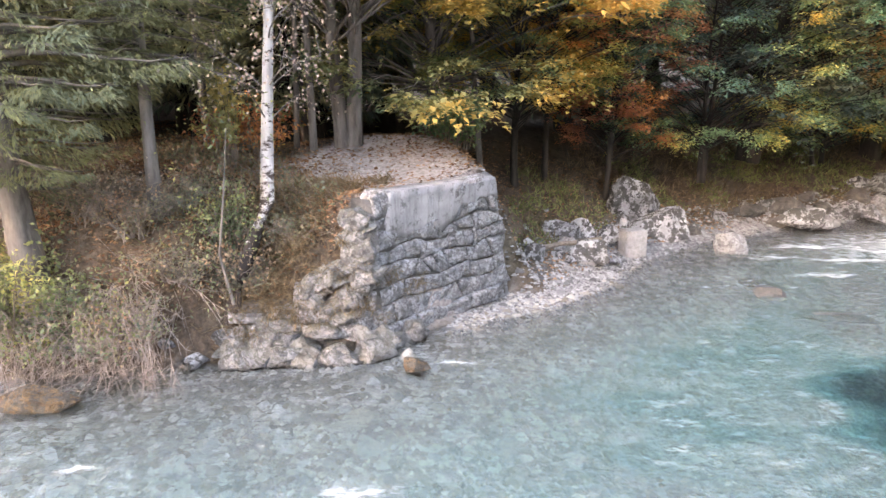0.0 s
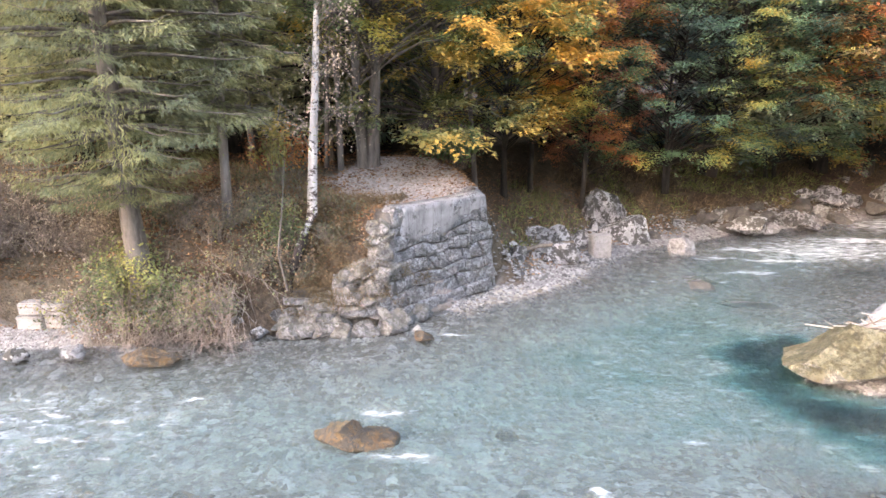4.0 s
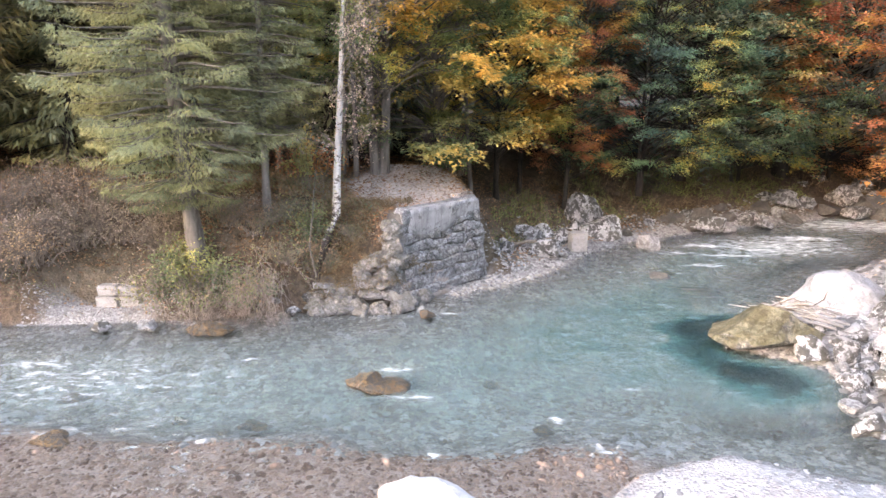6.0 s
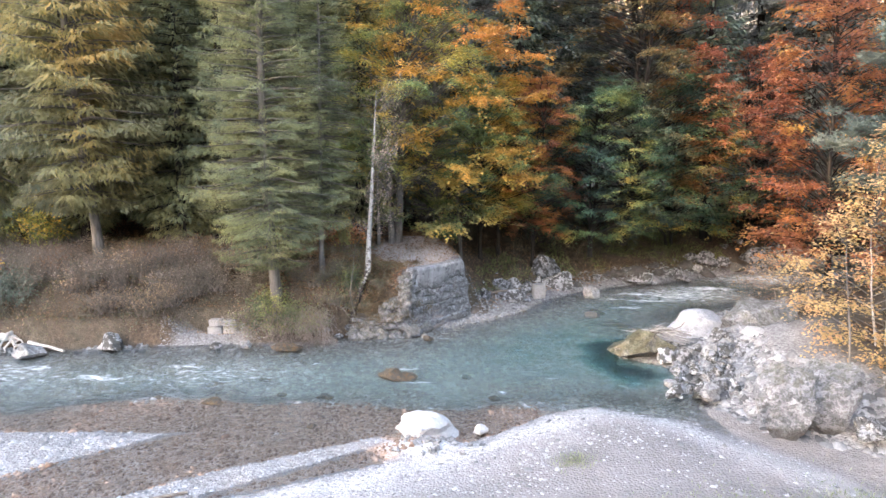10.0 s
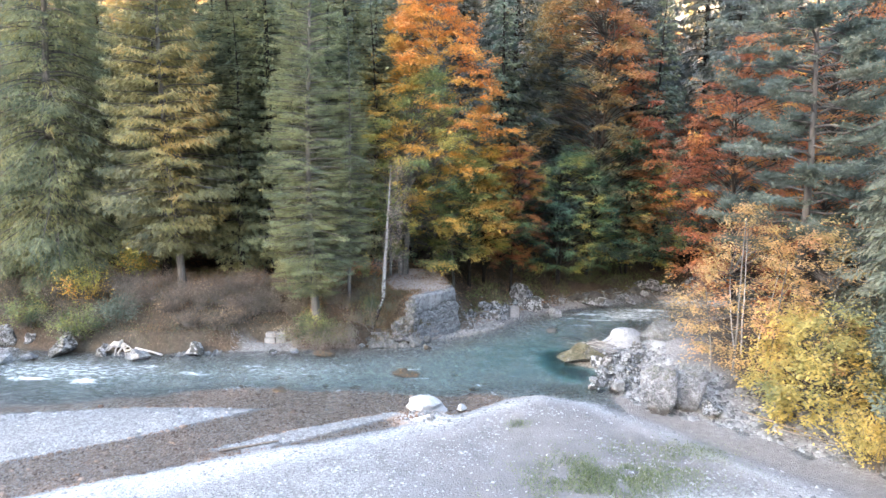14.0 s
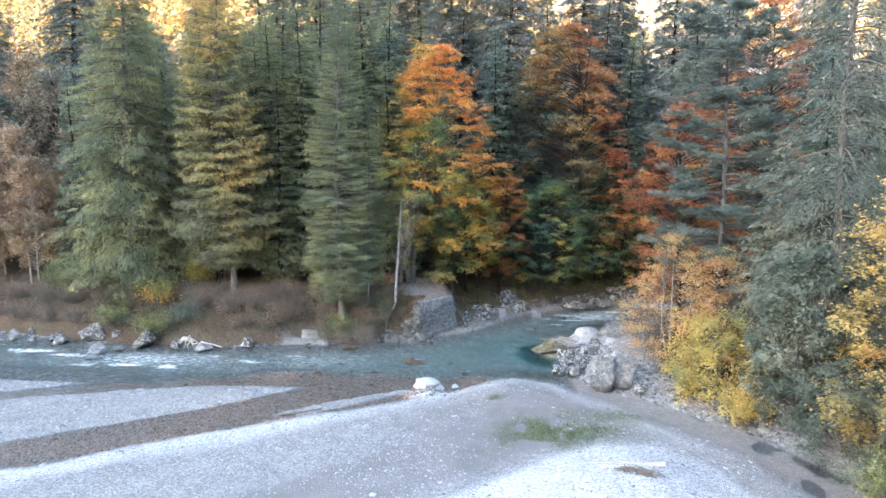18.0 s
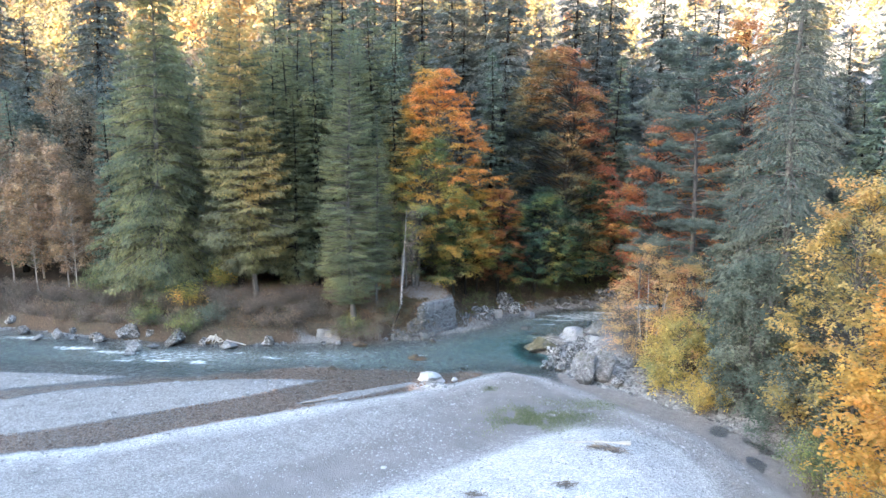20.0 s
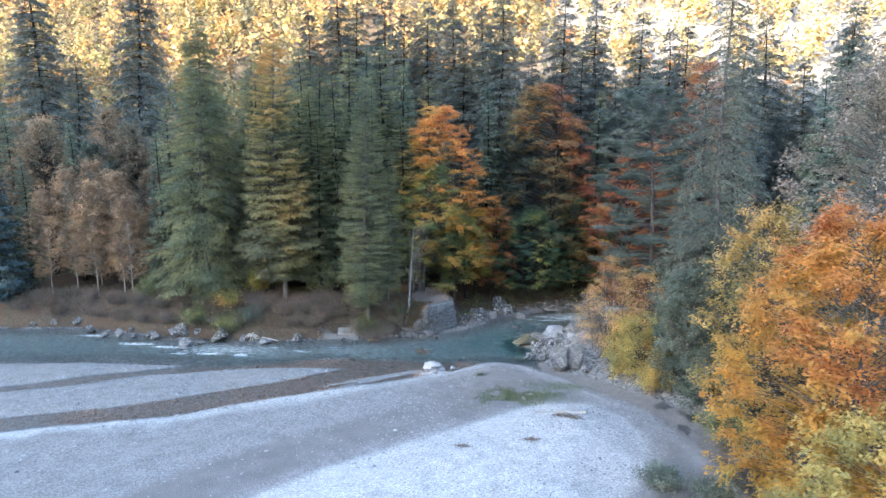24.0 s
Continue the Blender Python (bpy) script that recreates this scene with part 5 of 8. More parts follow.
# ---- woods on the slopes ----
def wood_stuff(name, count, xr, yr, hr, wr, mat, seed, label, leaves=40, cone=True):
    r = np.random.default_rng(seed)
    x, y = r.uniform(*xr, count), r.uniform(*yr, count)
    # fewer trees where the painted glare pales the slope
    stands = r.random(count) > 0.85 * far_glare(x, y)
    x, y = x[stands], y[stands]
    count = len(x)
    z = ground_height(x[None], y[None])[0]
    h = r.uniform(*hr, count)
    w = h * r.uniform(*wr, count)
    k = np.repeat(np.arange(count), leaves)
    n = len(k)
    u = r.random(n) ** 0.75 if cone else r.random(n) ** 0.8
    prof = (1 - u) ** 0.8 + 0.04 if cone else np.sin(np.pi * (0.15 + 0.8 * u))
    a = r.random(n) * 6.283
    rad = w[k] * prof * r.uniform(0.55, 1.0, n)
    pos = np.stack([x[k] + np.cos(a) * rad * 0.4, y[k] + np.sin(a) * rad * 0.4, z[k] + h[k] * (0.06 + 0.94 * u)], -1)
    fwd = np.stack([np.cos(a), np.sin(a), -0.75 * np.ones(n) if cone else 0.8 * r.normal(size=n)], -1) + 0.25 * unit(r, n)
    up = np.stack([np.cos(a), np.sin(a), 0.35 * np.ones(n)], -1) + 0.35 * unit(r, n)
    v, f = blades(pos, fwd, up, np.maximum(rad * 0.7, h[k] * (0.08 if cone else 0.05)), np.maximum(rad * 0.58, h[k] * 0.03), -0.15)
    return tagged(new(name, mesh_from(name, v, f, mat)), label, "wood", kind="stuff")


wood_stuff("far_conifer_wood", 150, (-190, 190), (46, 95), (10, 17), (0.15, 0.2), SPRUCE_DARK, 61, "dark conifer wood on the lower slope", 130)
wood_stuff("far_autumn_wood", 160, (-190, 190), (40, 100), (8, 14), (0.25, 0.35), LEAF_BROWN, 62, "brown and gold crowns among the slope's conifers", 130, False)
wood_stuff("sunlit_conifer_wood", 4800, (-250, 300), (105, 480), (11, 20), (0.2, 0.3), SUNNY_WOOD, 63, "sunlit yellow and green wood on the far mountainside", 38)
wood_stuff("sunlit_autumn_wood", 2400, (-250, 300), (105, 480), (8, 14), (0.3, 0.45), SUNNY_LEAF, 64, "sunlit golden crowns on the far mountainside", 36, False)


# ---- rocks ----
def boulder_mesh(name, size, seed, mat, detail=3, cuts=0):
    """A broken limestone block: a ball cut flat on many sides, then pitted."""
    r = np.random.default_rng(seed)
    bm = bmesh.new()
    bmesh.ops.create_icosphere(bm, subdivisions=detail, radius=1)
    co = np.array([v.co for v in bm.verts])
    planes = unit(r, max(cuts, 6))
    depth = r.uniform(0.42, 0.74, len(planes)) if cuts != 1 else r.uniform(0.82, 0.95, len(planes))
    if cuts % 2 == 0:
        # a squarish broken block: three pairs of faces, knocked off corners
        x = unit(r, 1)[0] * [1, 1, 0.25]
        y = np.cross(unit(r, 1)[0] * [0.3, 0.3, 1], x)
        axes = [q / np.linalg.norm(q) for q in (x, y, np.cross(x, y))]
        planes = np.concatenate([np.array([s * q for q in axes for s in (1, -1)]), planes])
        depth = np.concatenate([r.uniform(0.5, 0.85, 6), depth + 0.06])
    for n, d in zip(planes, depth):
        over = np.clip(co @ n - d, 0, None)
        co -= over[:, None] * n
    a, b = co[:, 0] + co[:, 2] * 0.73, co[:, 1] - co[:, 2] * 0.61
    rough = 0.7 if cuts % 2 == 0 else 1.0
    co *= 1 + rough * (0.10 * fbm(a, b, 0.8, 2, seed % 40)[:, None] + (0.04 if cuts == 1 else 0.28 if max(size) < 0.6 else 0.15) * fbm(a, b, 0.32, 3, seed % 40 + 3)[:, None])
    co[:, :2] *= 1 + 0.55 * np.clip(0.25 - co[:, 2:], 0, 0.9)  # settled: broadest at the foot
    co *= 1.02 / np.abs(co).max(0)
    for v, c in zip(bm.verts, co * np.array(size)):
        v.co = c
    me = bpy.data.meshes.new(name)
    bm.to_mesh(me)
    bm.free()
    me.materials.append(mat)
    me.polygons.foreach_set("use_smooth", np.ones(len(me.polygons), bool))
    me.set_sharp_from_angle(angle=radians(26))
    return me


def boulder(x, y, z, size, seed, mat, label, group="", turn=0, cuts=0):
    detail = 4 if max(size) > 0.5 else 3 if max(size) > 0.3 else 2
    ob = new("boulder", boulder_mesh("boulder", size, seed, mat, detail, cuts))
    z = max(z, min(ground_at(x, y) + 0.4 * size[2], z + 0.3))
    ob.matrix_world = pose(x, y, z, 0, 0, turn)
    return tagged(ob, label, "rock", group)

# rocks below and beyond the abutment
boulder(4.53, 6.75, 1.20, (0.92, 0.72, 0.93), 101, LICHEN_ROCK, "lichen-spotted dark boulder at the foot of the wooded bank", "", cuts=14)
boulder(5.27, 5.85, 0.42, (0.99, 0.77, 0.61), 103, MOSSY_WHITE, "white boulder with a mossy foot at the water's edge", "", cuts=14)
boulder(6.80, 4.57, 0.24, (0.49, 0.38, 0.35), 104, WHITE_ROCK, "small white boulder standing in the river", "", cuts=12)
boulder(2.53, 2.93, 0.40, (0.56, 0.44, 0.43), 105, MOSSY_WHITE, "pale angular boulder on the shingle beach", "", cuts=14)
boulder(2.08, 4.33, 0.67, (0.63, 0.49, 0.47), 106, LIMESTONE, "cracked grey rock on the shingle", "", cuts=11)
boulder(1.11, 2.56, 0.45, (0.41, 0.32, 0.29), 107, LIMESTONE, "grey limestone block on the shingle beach", "rocks along the far shore", cuts=14)
boulder(3.41, 4.58, 0.48, (0.47, 0.37, 0.33), 108, LIMESTONE, "grey limestone block on the shingle beach", "rocks along the far shore", cuts=12)
boulder(1.68, 5.70, 0.46, (0.38, 0.30, 0.30), 109, LIMESTONE, "grey limestone block on the shingle beach", "rocks along the far shore", cuts=14)
boulder(2.75, 6.64, 0.45, (0.48, 0.37, 0.29), 110, LIMESTONE, "grey limestone block on the shingle beach", "rocks along the far shore", cuts=11)
boulder(0.94, 3.93, 0.42, (0.28, 0.22, 0.24), 111, LIMESTONE, "grey limestone block on the shingle beach", "rocks along the far shore", cuts=14)
boulder(3.62, 7.06, 0.44, (0.46, 0.35, 0.28), 112, LIMESTONE, "grey limestone block on the shingle beach", "rocks along the far shore", cuts=12)
boulder(1.72, 2.93, 0.35, (0.20, 0.15, 0.15), 113, LIMESTONE, "grey limestone block on the shingle beach", "rocks along the far shore", cuts=14)
boulder(2.00, 2.48, 0.34, (0.17, 0.13, 0.13), 114, LIMESTONE, "grey limestone block on the shingle beach", "rocks along the far shore", cuts=11)
boulder(8.81, 8.20, 0.19, (0.54, 0.42, 0.28), 115, DARK_WET, "wet limestone rock along the far shore", "rocks along the far shore", cuts=14)
boulder(10.14, 7.33, 0.29, (0.87, 0.68, 0.41), 116, MOSSY_WHITE, "wet limestone rock along the far shore", "rocks along the far shore", cuts=12)
boulder(10.87, 7.24, 0.18, (0.40, 0.31, 0.26), 117, WHITE_ROCK, "wet limestone rock along the far shore", "rocks along the far shore", cuts=14)
boulder(12.19, 8.80, 0.28, (0.63, 0.49, 0.40), 118, LIMESTONE, "wet limestone rock along the far shore", "rocks along the far shore", cuts=11)
boulder(14.31, 11.74, 0.31, (0.83, 0.64, 0.45), 119, LIMESTONE, "wet limestone rock along the far shore", "rocks along the far shore", cuts=14)
boulder(7.81, 9.28, 0.13, (0.42, 0.33, 0.19), 120, LIMESTONE, "wet limestone rock along the far shore", "rocks along the far shore", cuts=12)
boulder(11.62, 11.57, 0.18, (0.46, 0.36, 0.27), 121, LIMESTONE, "wet limestone rock along the far shore", "rocks along the far shore", cuts=14)
boulder(10.19, 8.63, 0.25, (0.73, 0.56, 0.37), 122, DARK_WET, "limestone rock along the upstream shore", "rocks along the far shore", cuts=11)
boulder(14.42, 13.93, 0.35, (1.01, 0.79, 0.50), 123, LIMESTONE, "limestone rock along the upstream shore", "rocks along the far shore", cuts=14)
boulder(15.04, 11.45, 0.37, (0.94, 0.73, 0.54), 124, LIMESTONE, "limestone rock along the upstream shore", "rocks along the far shore", cuts=12)
boulder(17.00, 13.80, 0.37, (0.77, 0.60, 0.54), 125, LIMESTONE, "limestone rock along the upstream shore", "rocks along the far shore", cuts=14)
boulder(18.70, 15.05, 0.49, (1.14, 0.89, 0.71), 126, LIMESTONE, "limestone rock along the upstream shore", "rocks along the far shore", cuts=11)
boulder(18.67, 12.57, 0.46, (1.28, 1.00, 0.66), 127, LIMESTONE, "limestone rock along the upstream shore", "rocks along the far shore", cuts=14)
boulder(19.43, 11.29, 0.42, (1.08, 0.84, 0.60), 128, DARK_WET, "limestone rock along the upstream shore", "rocks along the far shore", cuts=12)
boulder(22.12, 13.88, 0.45, (0.84, 0.65, 0.65), 129, WHITE_ROCK, "limestone rock along the upstream shore", "rocks along the far shore", cuts=14)
boulder(24.85, 28.40, 1.11, (1.63, 1.26, 1.60), 130, LICHEN_ROCK, "limestone rock along the upstream shore", "rocks along the far shore", cuts=11)
boulder(8.82, 9.54, 0.17, (0.60, 0.47, 0.24), 131, LIMESTONE, "limestone rock along the upstream shore", "rocks along the far shore", cuts=14)
boulder(2.02, 3.57, 0.27, (0.35, 0.27, 0.24), 132, WHITE_ROCK, "broken limestone block among the shore rocks", "rocks along the far shore", cuts=12)
boulder(2.69, 4.94, 0.33, (0.45, 0.35, 0.34), 133, MOSSY_WHITE, "broken limestone block among the shore rocks", "rocks along the far shore", cuts=14)
boulder(1.72, 4.43, 0.29, (0.39, 0.30, 0.27), 134, LIMESTONE, "broken limestone block among the shore rocks", "rocks along the far shore", cuts=11)
boulder(3.24, 2.99, 0.19, (0.19, 0.15, 0.13), 135, WHITE_ROCK, "broken limestone block among the shore rocks", "rocks along the far shore", cuts=14)
boulder(0.79, 3.54, 0.25, (0.24, 0.19, 0.22), 136, WHITE_ROCK, "broken limestone block among the shore rocks", "rocks along the far shore", cuts=12)
boulder(3.06, 4.06, 0.23, (0.28, 0.22, 0.19), 137, LIMESTONE, "broken limestone block among the shore rocks", "rocks along the far shore", cuts=14)
boulder(1.40, 4.95, 0.27, (0.38, 0.30, 0.24), 138, LIMESTONE, "broken limestone block among the shore rocks", "rocks along the far shore", cuts=11)
boulder(4.10, 6.07, 0.29, (0.35, 0.27, 0.27), 139, MOSSY_WHITE, "broken limestone block among the shore rocks", "rocks along the far shore", cuts=14)
boulder(6.27, 6.22, 0.22, (0.28, 0.21, 0.17), 140, DARK_WET, "broken limestone block among the shore rocks", "rocks along the far shore", cuts=12)
boulder(7.59, 7.67, 0.24, (0.35, 0.28, 0.20), 141, LIMESTONE, "broken limestone block among the shore rocks", "rocks along the far shore", cuts=14)
boulder(8.38, 8.31, 0.21, (0.30, 0.24, 0.16), 142, DARK_WET, "broken limestone block among the shore rocks", "rocks along the far shore", cuts=11)
boulder(9.58, 8.91, 0.26, (0.46, 0.35, 0.24), 143, LIMESTONE, "broken limestone block among the shore rocks", "rocks along the far shore", cuts=14)
boulder(9.46, 7.42, 0.25, (0.39, 0.30, 0.22), 144, DARK_WET, "broken limestone block among the shore rocks", "rocks along the far shore", cuts=12)
boulder(11.39, 8.92, 0.28, (0.47, 0.37, 0.26), 145, DARK_WET, "broken limestone block among the shore rocks", "rocks along the far shore", cuts=14)
boulder(12.54, 7.85, 0.33, (0.49, 0.38, 0.34), 146, LIMESTONE, "broken limestone block among the shore rocks", "rocks along the far shore", cuts=11)
boulder(14.18, 10.05, 0.31, (0.43, 0.34, 0.30), 147, WHITE_ROCK, "broken limestone block among the shore rocks", "rocks along the far shore", cuts=14)
boulder(13.04, 11.27, 0.30, (0.46, 0.35, 0.29), 148, LIMESTONE, "broken limestone block among the shore rocks", "rocks along the far shore", cuts=12)
boulder(11.50, 10.07, 0.19, (0.55, 0.43, 0.28), 149, DARK_WET, "broken limestone block along the upstream shore", "rocks along the far shore", cuts=14)
boulder(11.80, 9.23, 0.17, (0.45, 0.35, 0.24), 150, LIMESTONE, "broken limestone block along the upstream shore", "rocks along the far shore", cuts=11)
boulder(13.61, 10.44, 0.24, (0.67, 0.52, 0.35), 151, DARK_WET, "broken limestone block along the upstream shore", "rocks along the far shore", cuts=14)
boulder(14.50, 9.29, 0.19, (0.50, 0.39, 0.27), 152, DARK_WET, "broken limestone block along the upstream shore", "rocks along the far shore", cuts=12)
boulder(16.23, 11.51, 0.25, (0.57, 0.44, 0.36), 153, LIMESTONE, "broken limestone block along the upstream shore", "rocks along the far shore", cuts=14)
boulder(16.98, 10.70, 0.24, (0.62, 0.48, 0.35), 154, DARK_WET, "broken limestone block along the upstream shore", "rocks along the far shore", cuts=11)
boulder(17.99, 10.22, 0.24, (0.70, 0.54, 0.35), 155, LIMESTONE, "broken limestone block along the upstream shore", "rocks along the far shore", cuts=14)
boulder(19.23, 9.97, 0.24, (0.69, 0.54, 0.34), 156, DARK_WET, "broken limestone block along the upstream shore", "rocks along the far shore", cuts=12)
boulder(16.80, 15.84, 0.31, (0.71, 0.55, 0.45), 157, LIMESTONE, "broken limestone block along the upstream shore", "rocks along the far shore", cuts=14)
boulder(20.80, 14.82, 0.36, (0.76, 0.59, 0.51), 158, LIMESTONE, "broken limestone block along the upstream shore", "rocks along the far shore", cuts=11)
boulder(20.77, 13.66, 0.21, (0.50, 0.39, 0.31), 159, WHITE_ROCK, "broken limestone block along the upstream shore", "rocks along the far shore", cuts=14)
boulder(6.11, 0.77, 0.06, (0.38, 0.3, 0.15), 160, DARK_WET, "brown rock just awash in the current", "", cuts=14)
boulder(6.9, -0.3, -0.1, (0.8, 0.5, 0.12), 161, DARK_WET, "brown rock just awash in the current", "", cuts=11)
boulder(-1.46, -3.06, 0.10, (0.27, 0.21, 0.14), 162, OCHRE_ROCK, "small ochre rock awash below the abutment", "", cuts=14)
boulder(-7.06, -4.32, 0.13, (0.67, 0.42, 0.18), 163, OCHRE_ROCK, "ochre wet rock awash by the brushwood", "", cuts=14)
boulder(-2.45, -7.40, 0.16, (0.52, 0.36, 0.27), 164, OCHRE_ROCK, "ochre rock splitting the current in mid-river", "", cuts=14)
boulder(-1.9, -7.33, 0.08, (0.4, 0.28, 0.18), 165, OCHRE_ROCK, "mossy rock beside the mid-river ochre rock", "", cuts=14)
boulder(-6.05, -8.52, -0.12, (0.21, 0.16, 0.08), 166, OCHRE_ROCK, "low brown stone under the river surface", "brown stones in the river", cuts=11)
boulder(-4.59, -8.72, -0.12, (0.25, 0.19, 0.08), 167, OCHRE_ROCK, "low brown stone under the river surface", "brown stones in the river", cuts=11)
boulder(-8.71, -7.70, -0.12, (0.33, 0.26, 0.08), 168, OCHRE_ROCK, "low brown stone under the river surface", "brown stones in the river", cuts=11)
boulder(-4.49, -8.66, -0.12, (0.27, 0.21, 0.08), 169, OCHRE_ROCK, "low brown stone under the river surface", "brown stones in the river", cuts=11)
boulder(-8.00, -9.52, -0.12, (0.38, 0.29, 0.08), 170, OCHRE_ROCK, "low brown stone under the river surface", "brown stones in the river", cuts=11)
boulder(-4.34, -11.16, -0.12, (0.20, 0.16, 0.08), 171, OCHRE_ROCK, "low brown stone under the river surface", "brown stones in the river", cuts=11)
boulder(6.44, 1.89, -0.12, (0.50, 0.39, 0.10), 172, OCHRE_ROCK, "low brown stone under the river surface", "brown stones in the river", cuts=11)
boulder(1.11, -8.71, -0.12, (0.23, 0.18, 0.08), 173, OCHRE_ROCK, "low brown stone under the river surface", "brown stones in the river", cuts=11)
boulder(0.18, -6.85, -0.12, (0.23, 0.18, 0.08), 174, OCHRE_ROCK, "low brown stone under the river surface", "brown stones in the river", cuts=11)
boulder(-9.96, -9.15, -0.12, (0.23, 0.18, 0.08), 175, OCHRE_ROCK, "low brown stone under the river surface", "brown stones in the river", cuts=11)
boulder(-6.97, -7.27, -0.12, (0.26, 0.20, 0.08), 176, OCHRE_ROCK, "low brown stone under the river surface", "brown stones in the river", cuts=11)
# left bank rocks
boulder(-5.23, -2.91, 0.14, (0.26, 0.20, 0.20), 177, LIMESTONE, "wet grey rock under the brushwood", "rocks along the far shore", cuts=14)
boulder(-4.90, -2.52, 0.12, (0.32, 0.25, 0.17), 178, LIMESTONE, "wet grey rock under the brushwood", "rocks along the far shore", cuts=11)
boulder(-5.79, -2.78, 0.09, (0.21, 0.16, 0.13), 179, LIMESTONE, "wet grey rock under the brushwood", "rocks along the far shore", cuts=14)


def hewn_block(x, y, z, size, seed, turn=0, label="squared pale block of a ruined bank wall", group="ruined bank wall blocks"):
    """A squared stone with worn edges and an uneven face."""
    rr = np.random.default_rng(seed)
    bm = bmesh.new()
    bmesh.ops.create_cube(bm, size=1)
    bmesh.ops.scale(bm, vec=size, verts=bm.verts)
    bmesh.ops.bevel(bm, geom=bm.edges[:], offset=0.03, segments=2, affect="EDGES")
    bmesh.ops.subdivide_edges(bm, edges=bm.edges[:], cuts=2, use_grid_fill=True)
    for q in bm.verts:
        q.co += Vector(rr.normal(size=3) * 0.008)
    me = bpy.data.meshes.new("wall_block")
    bm.to_mesh(me)
    bm.free()
    me.materials.append(BLOCK_STONE)
    ob = new("wall_block", me)
    ob.matrix_world = pose(x, y, z, 0, 0, turn)
    return tagged(ob, label, "stone", group)


for k, (x, z, w, h) in enumerate(((-10.52, 0.36, 0.62, 0.36), (-9.87, 0.37, 0.6, 0.38), (-10.5, 0.7, 0.56, 0.29), (-9.88, 0.71, 0.6, 0.27), (-9.3, 0.6, 0.42, 0.3))):
    hewn_block(x, -2.93 + 0.03 * (k % 3), z, (w, 0.34, h), 880 + k, (k % 3 - 1) * 2.5)
hewn_block(3.9, 4.0, 0.42, (0.62, 0.46, 0.74), 890, 14, "square pale stone block on the shingle", "")
boulder(-10.01, -4.38, 0.18, (0.29, 0.22, 0.18), 185, MOSSY_WHITE, "small brown-sided rock on the gravel beach", "", cuts=14)
boulder(-8.87, -4.20, 0.13, (0.32, 0.25, 0.19), 186, WHITE_ROCK, "small white rock at the edge of the gravel beach", "", cuts=11)
boulder(-14.30, -4.3, 0.2, (0.60, 0.47, 0.47), 187, MOSSY_WHITE, "mossy pale boulder at the bank foot", "", cuts=14)
boulder(-18.22, -3.49, 0.38, (0.81, 0.63, 0.55), 188, WHITE_ROCK, "white boulder at the bank foot", "", cuts=12)
boulder(-17.09, -5.26, 0.23, (0.69, 0.54, 0.33), 189, WHITE_ROCK, "low white boulder in the shallows", "", cuts=14)
boulder(-21.56, -4.66, 0.51, (0.89, 0.69, 0.73), 190, LICHEN_ROCK, "grey boulder with a mossy top at the bank foot", "", cuts=11)
boulder(-25.89, -3.49, 0.42, (0.78, 0.61, 0.61), 191, LIMESTONE, "pale limestone rock along the downstream bank", "rocks along the far shore", cuts=14)
boulder(-19.36, -4.95, 0.20, (0.30, 0.23, 0.29), 192, LIMESTONE, "pale limestone rock along the downstream bank", "rocks along the far shore", cuts=12)
boulder(-24.21, -3.56, 0.26, (0.42, 0.33, 0.38), 193, LIMESTONE, "pale limestone rock along the downstream bank", "rocks along the far shore", cuts=14)
boulder(-23.03, -5.69, 0.15, (0.53, 0.41, 0.22), 194, WHITE_ROCK, "pale limestone rock along the downstream bank", "rocks along the far shore", cuts=11)
boulder(-24.09, -6.05, 0.17, (0.47, 0.37, 0.25), 195, WHITE_ROCK, "pale limestone rock along the downstream bank", "rocks along the far shore", cuts=14)
boulder(-26.19, -3.57, 0.47, (1.03, 0.80, 0.68), 196, LIMESTONE, "pale limestone rock in the downstream shallows", "rocks along the far shore", cuts=12)
boulder(-28.16, -4.24, 0.25, (0.53, 0.41, 0.36), 197, LIMESTONE, "pale limestone rock in the downstream shallows", "rocks along the far shore", cuts=14)
boulder(-30.44, -3.98, 0.19, (0.34, 0.26, 0.27), 198, LIMESTONE, "pale limestone rock in the downstream shallows", "rocks along the far shore", cuts=11)
boulder(-24.17, -6.36, 0.18, (0.57, 0.44, 0.26), 199, WHITE_ROCK, "pale limestone rock in the downstream shallows", "rocks along the far shore", cuts=14)
boulder(-23.81, -7.48, 0.14, (0.46, 0.36, 0.21), 200, WHITE_ROCK, "pale limestone rock in the downstream shallows", "rocks along the far shore", cuts=12)
boulder(-32.19, -3.50, 0.31, (0.52, 0.40, 0.45), 201, WHITE_ROCK, "pale rock where the far bank meets the riffle", "rocks along the far shore", cuts=14)
boulder(-33.45, -3.86, 0.22, (0.61, 0.47, 0.32), 202, WHITE_ROCK, "pale rock where the far bank meets the riffle", "rocks along the far shore", cuts=11)
boulder(-31.60, -2.36, 0.27, (0.48, 0.37, 0.39), 203, LIMESTONE, "pale rock where the far bank meets the riffle", "rocks along the far shore", cuts=14)
boulder(-28.80, -3.67, 0.26, (0.61, 0.47, 0.38), 204, LIMESTONE, "pale rock where the far bank meets the riffle", "rocks along the far shore", cuts=12)
boulder(-35.85, -2.47, 0.27, (0.58, 0.45, 0.39), 205, LIMESTONE, "pale rock where the far bank meets the riffle", "rocks along the far shore", cuts=14)
boulder(-24.77, -5.33, 0.17, (0.54, 0.42, 0.25), 206, WHITE_ROCK, "pale rock where the far bank meets the riffle", "rocks along the far shore", cuts=11)
boulder(-38.29, -0.59, 0.33, (0.55, 0.42, 0.47), 207, LIMESTONE, "pale rock where the far bank meets the riffle", "rocks along the far shore", cuts=14)
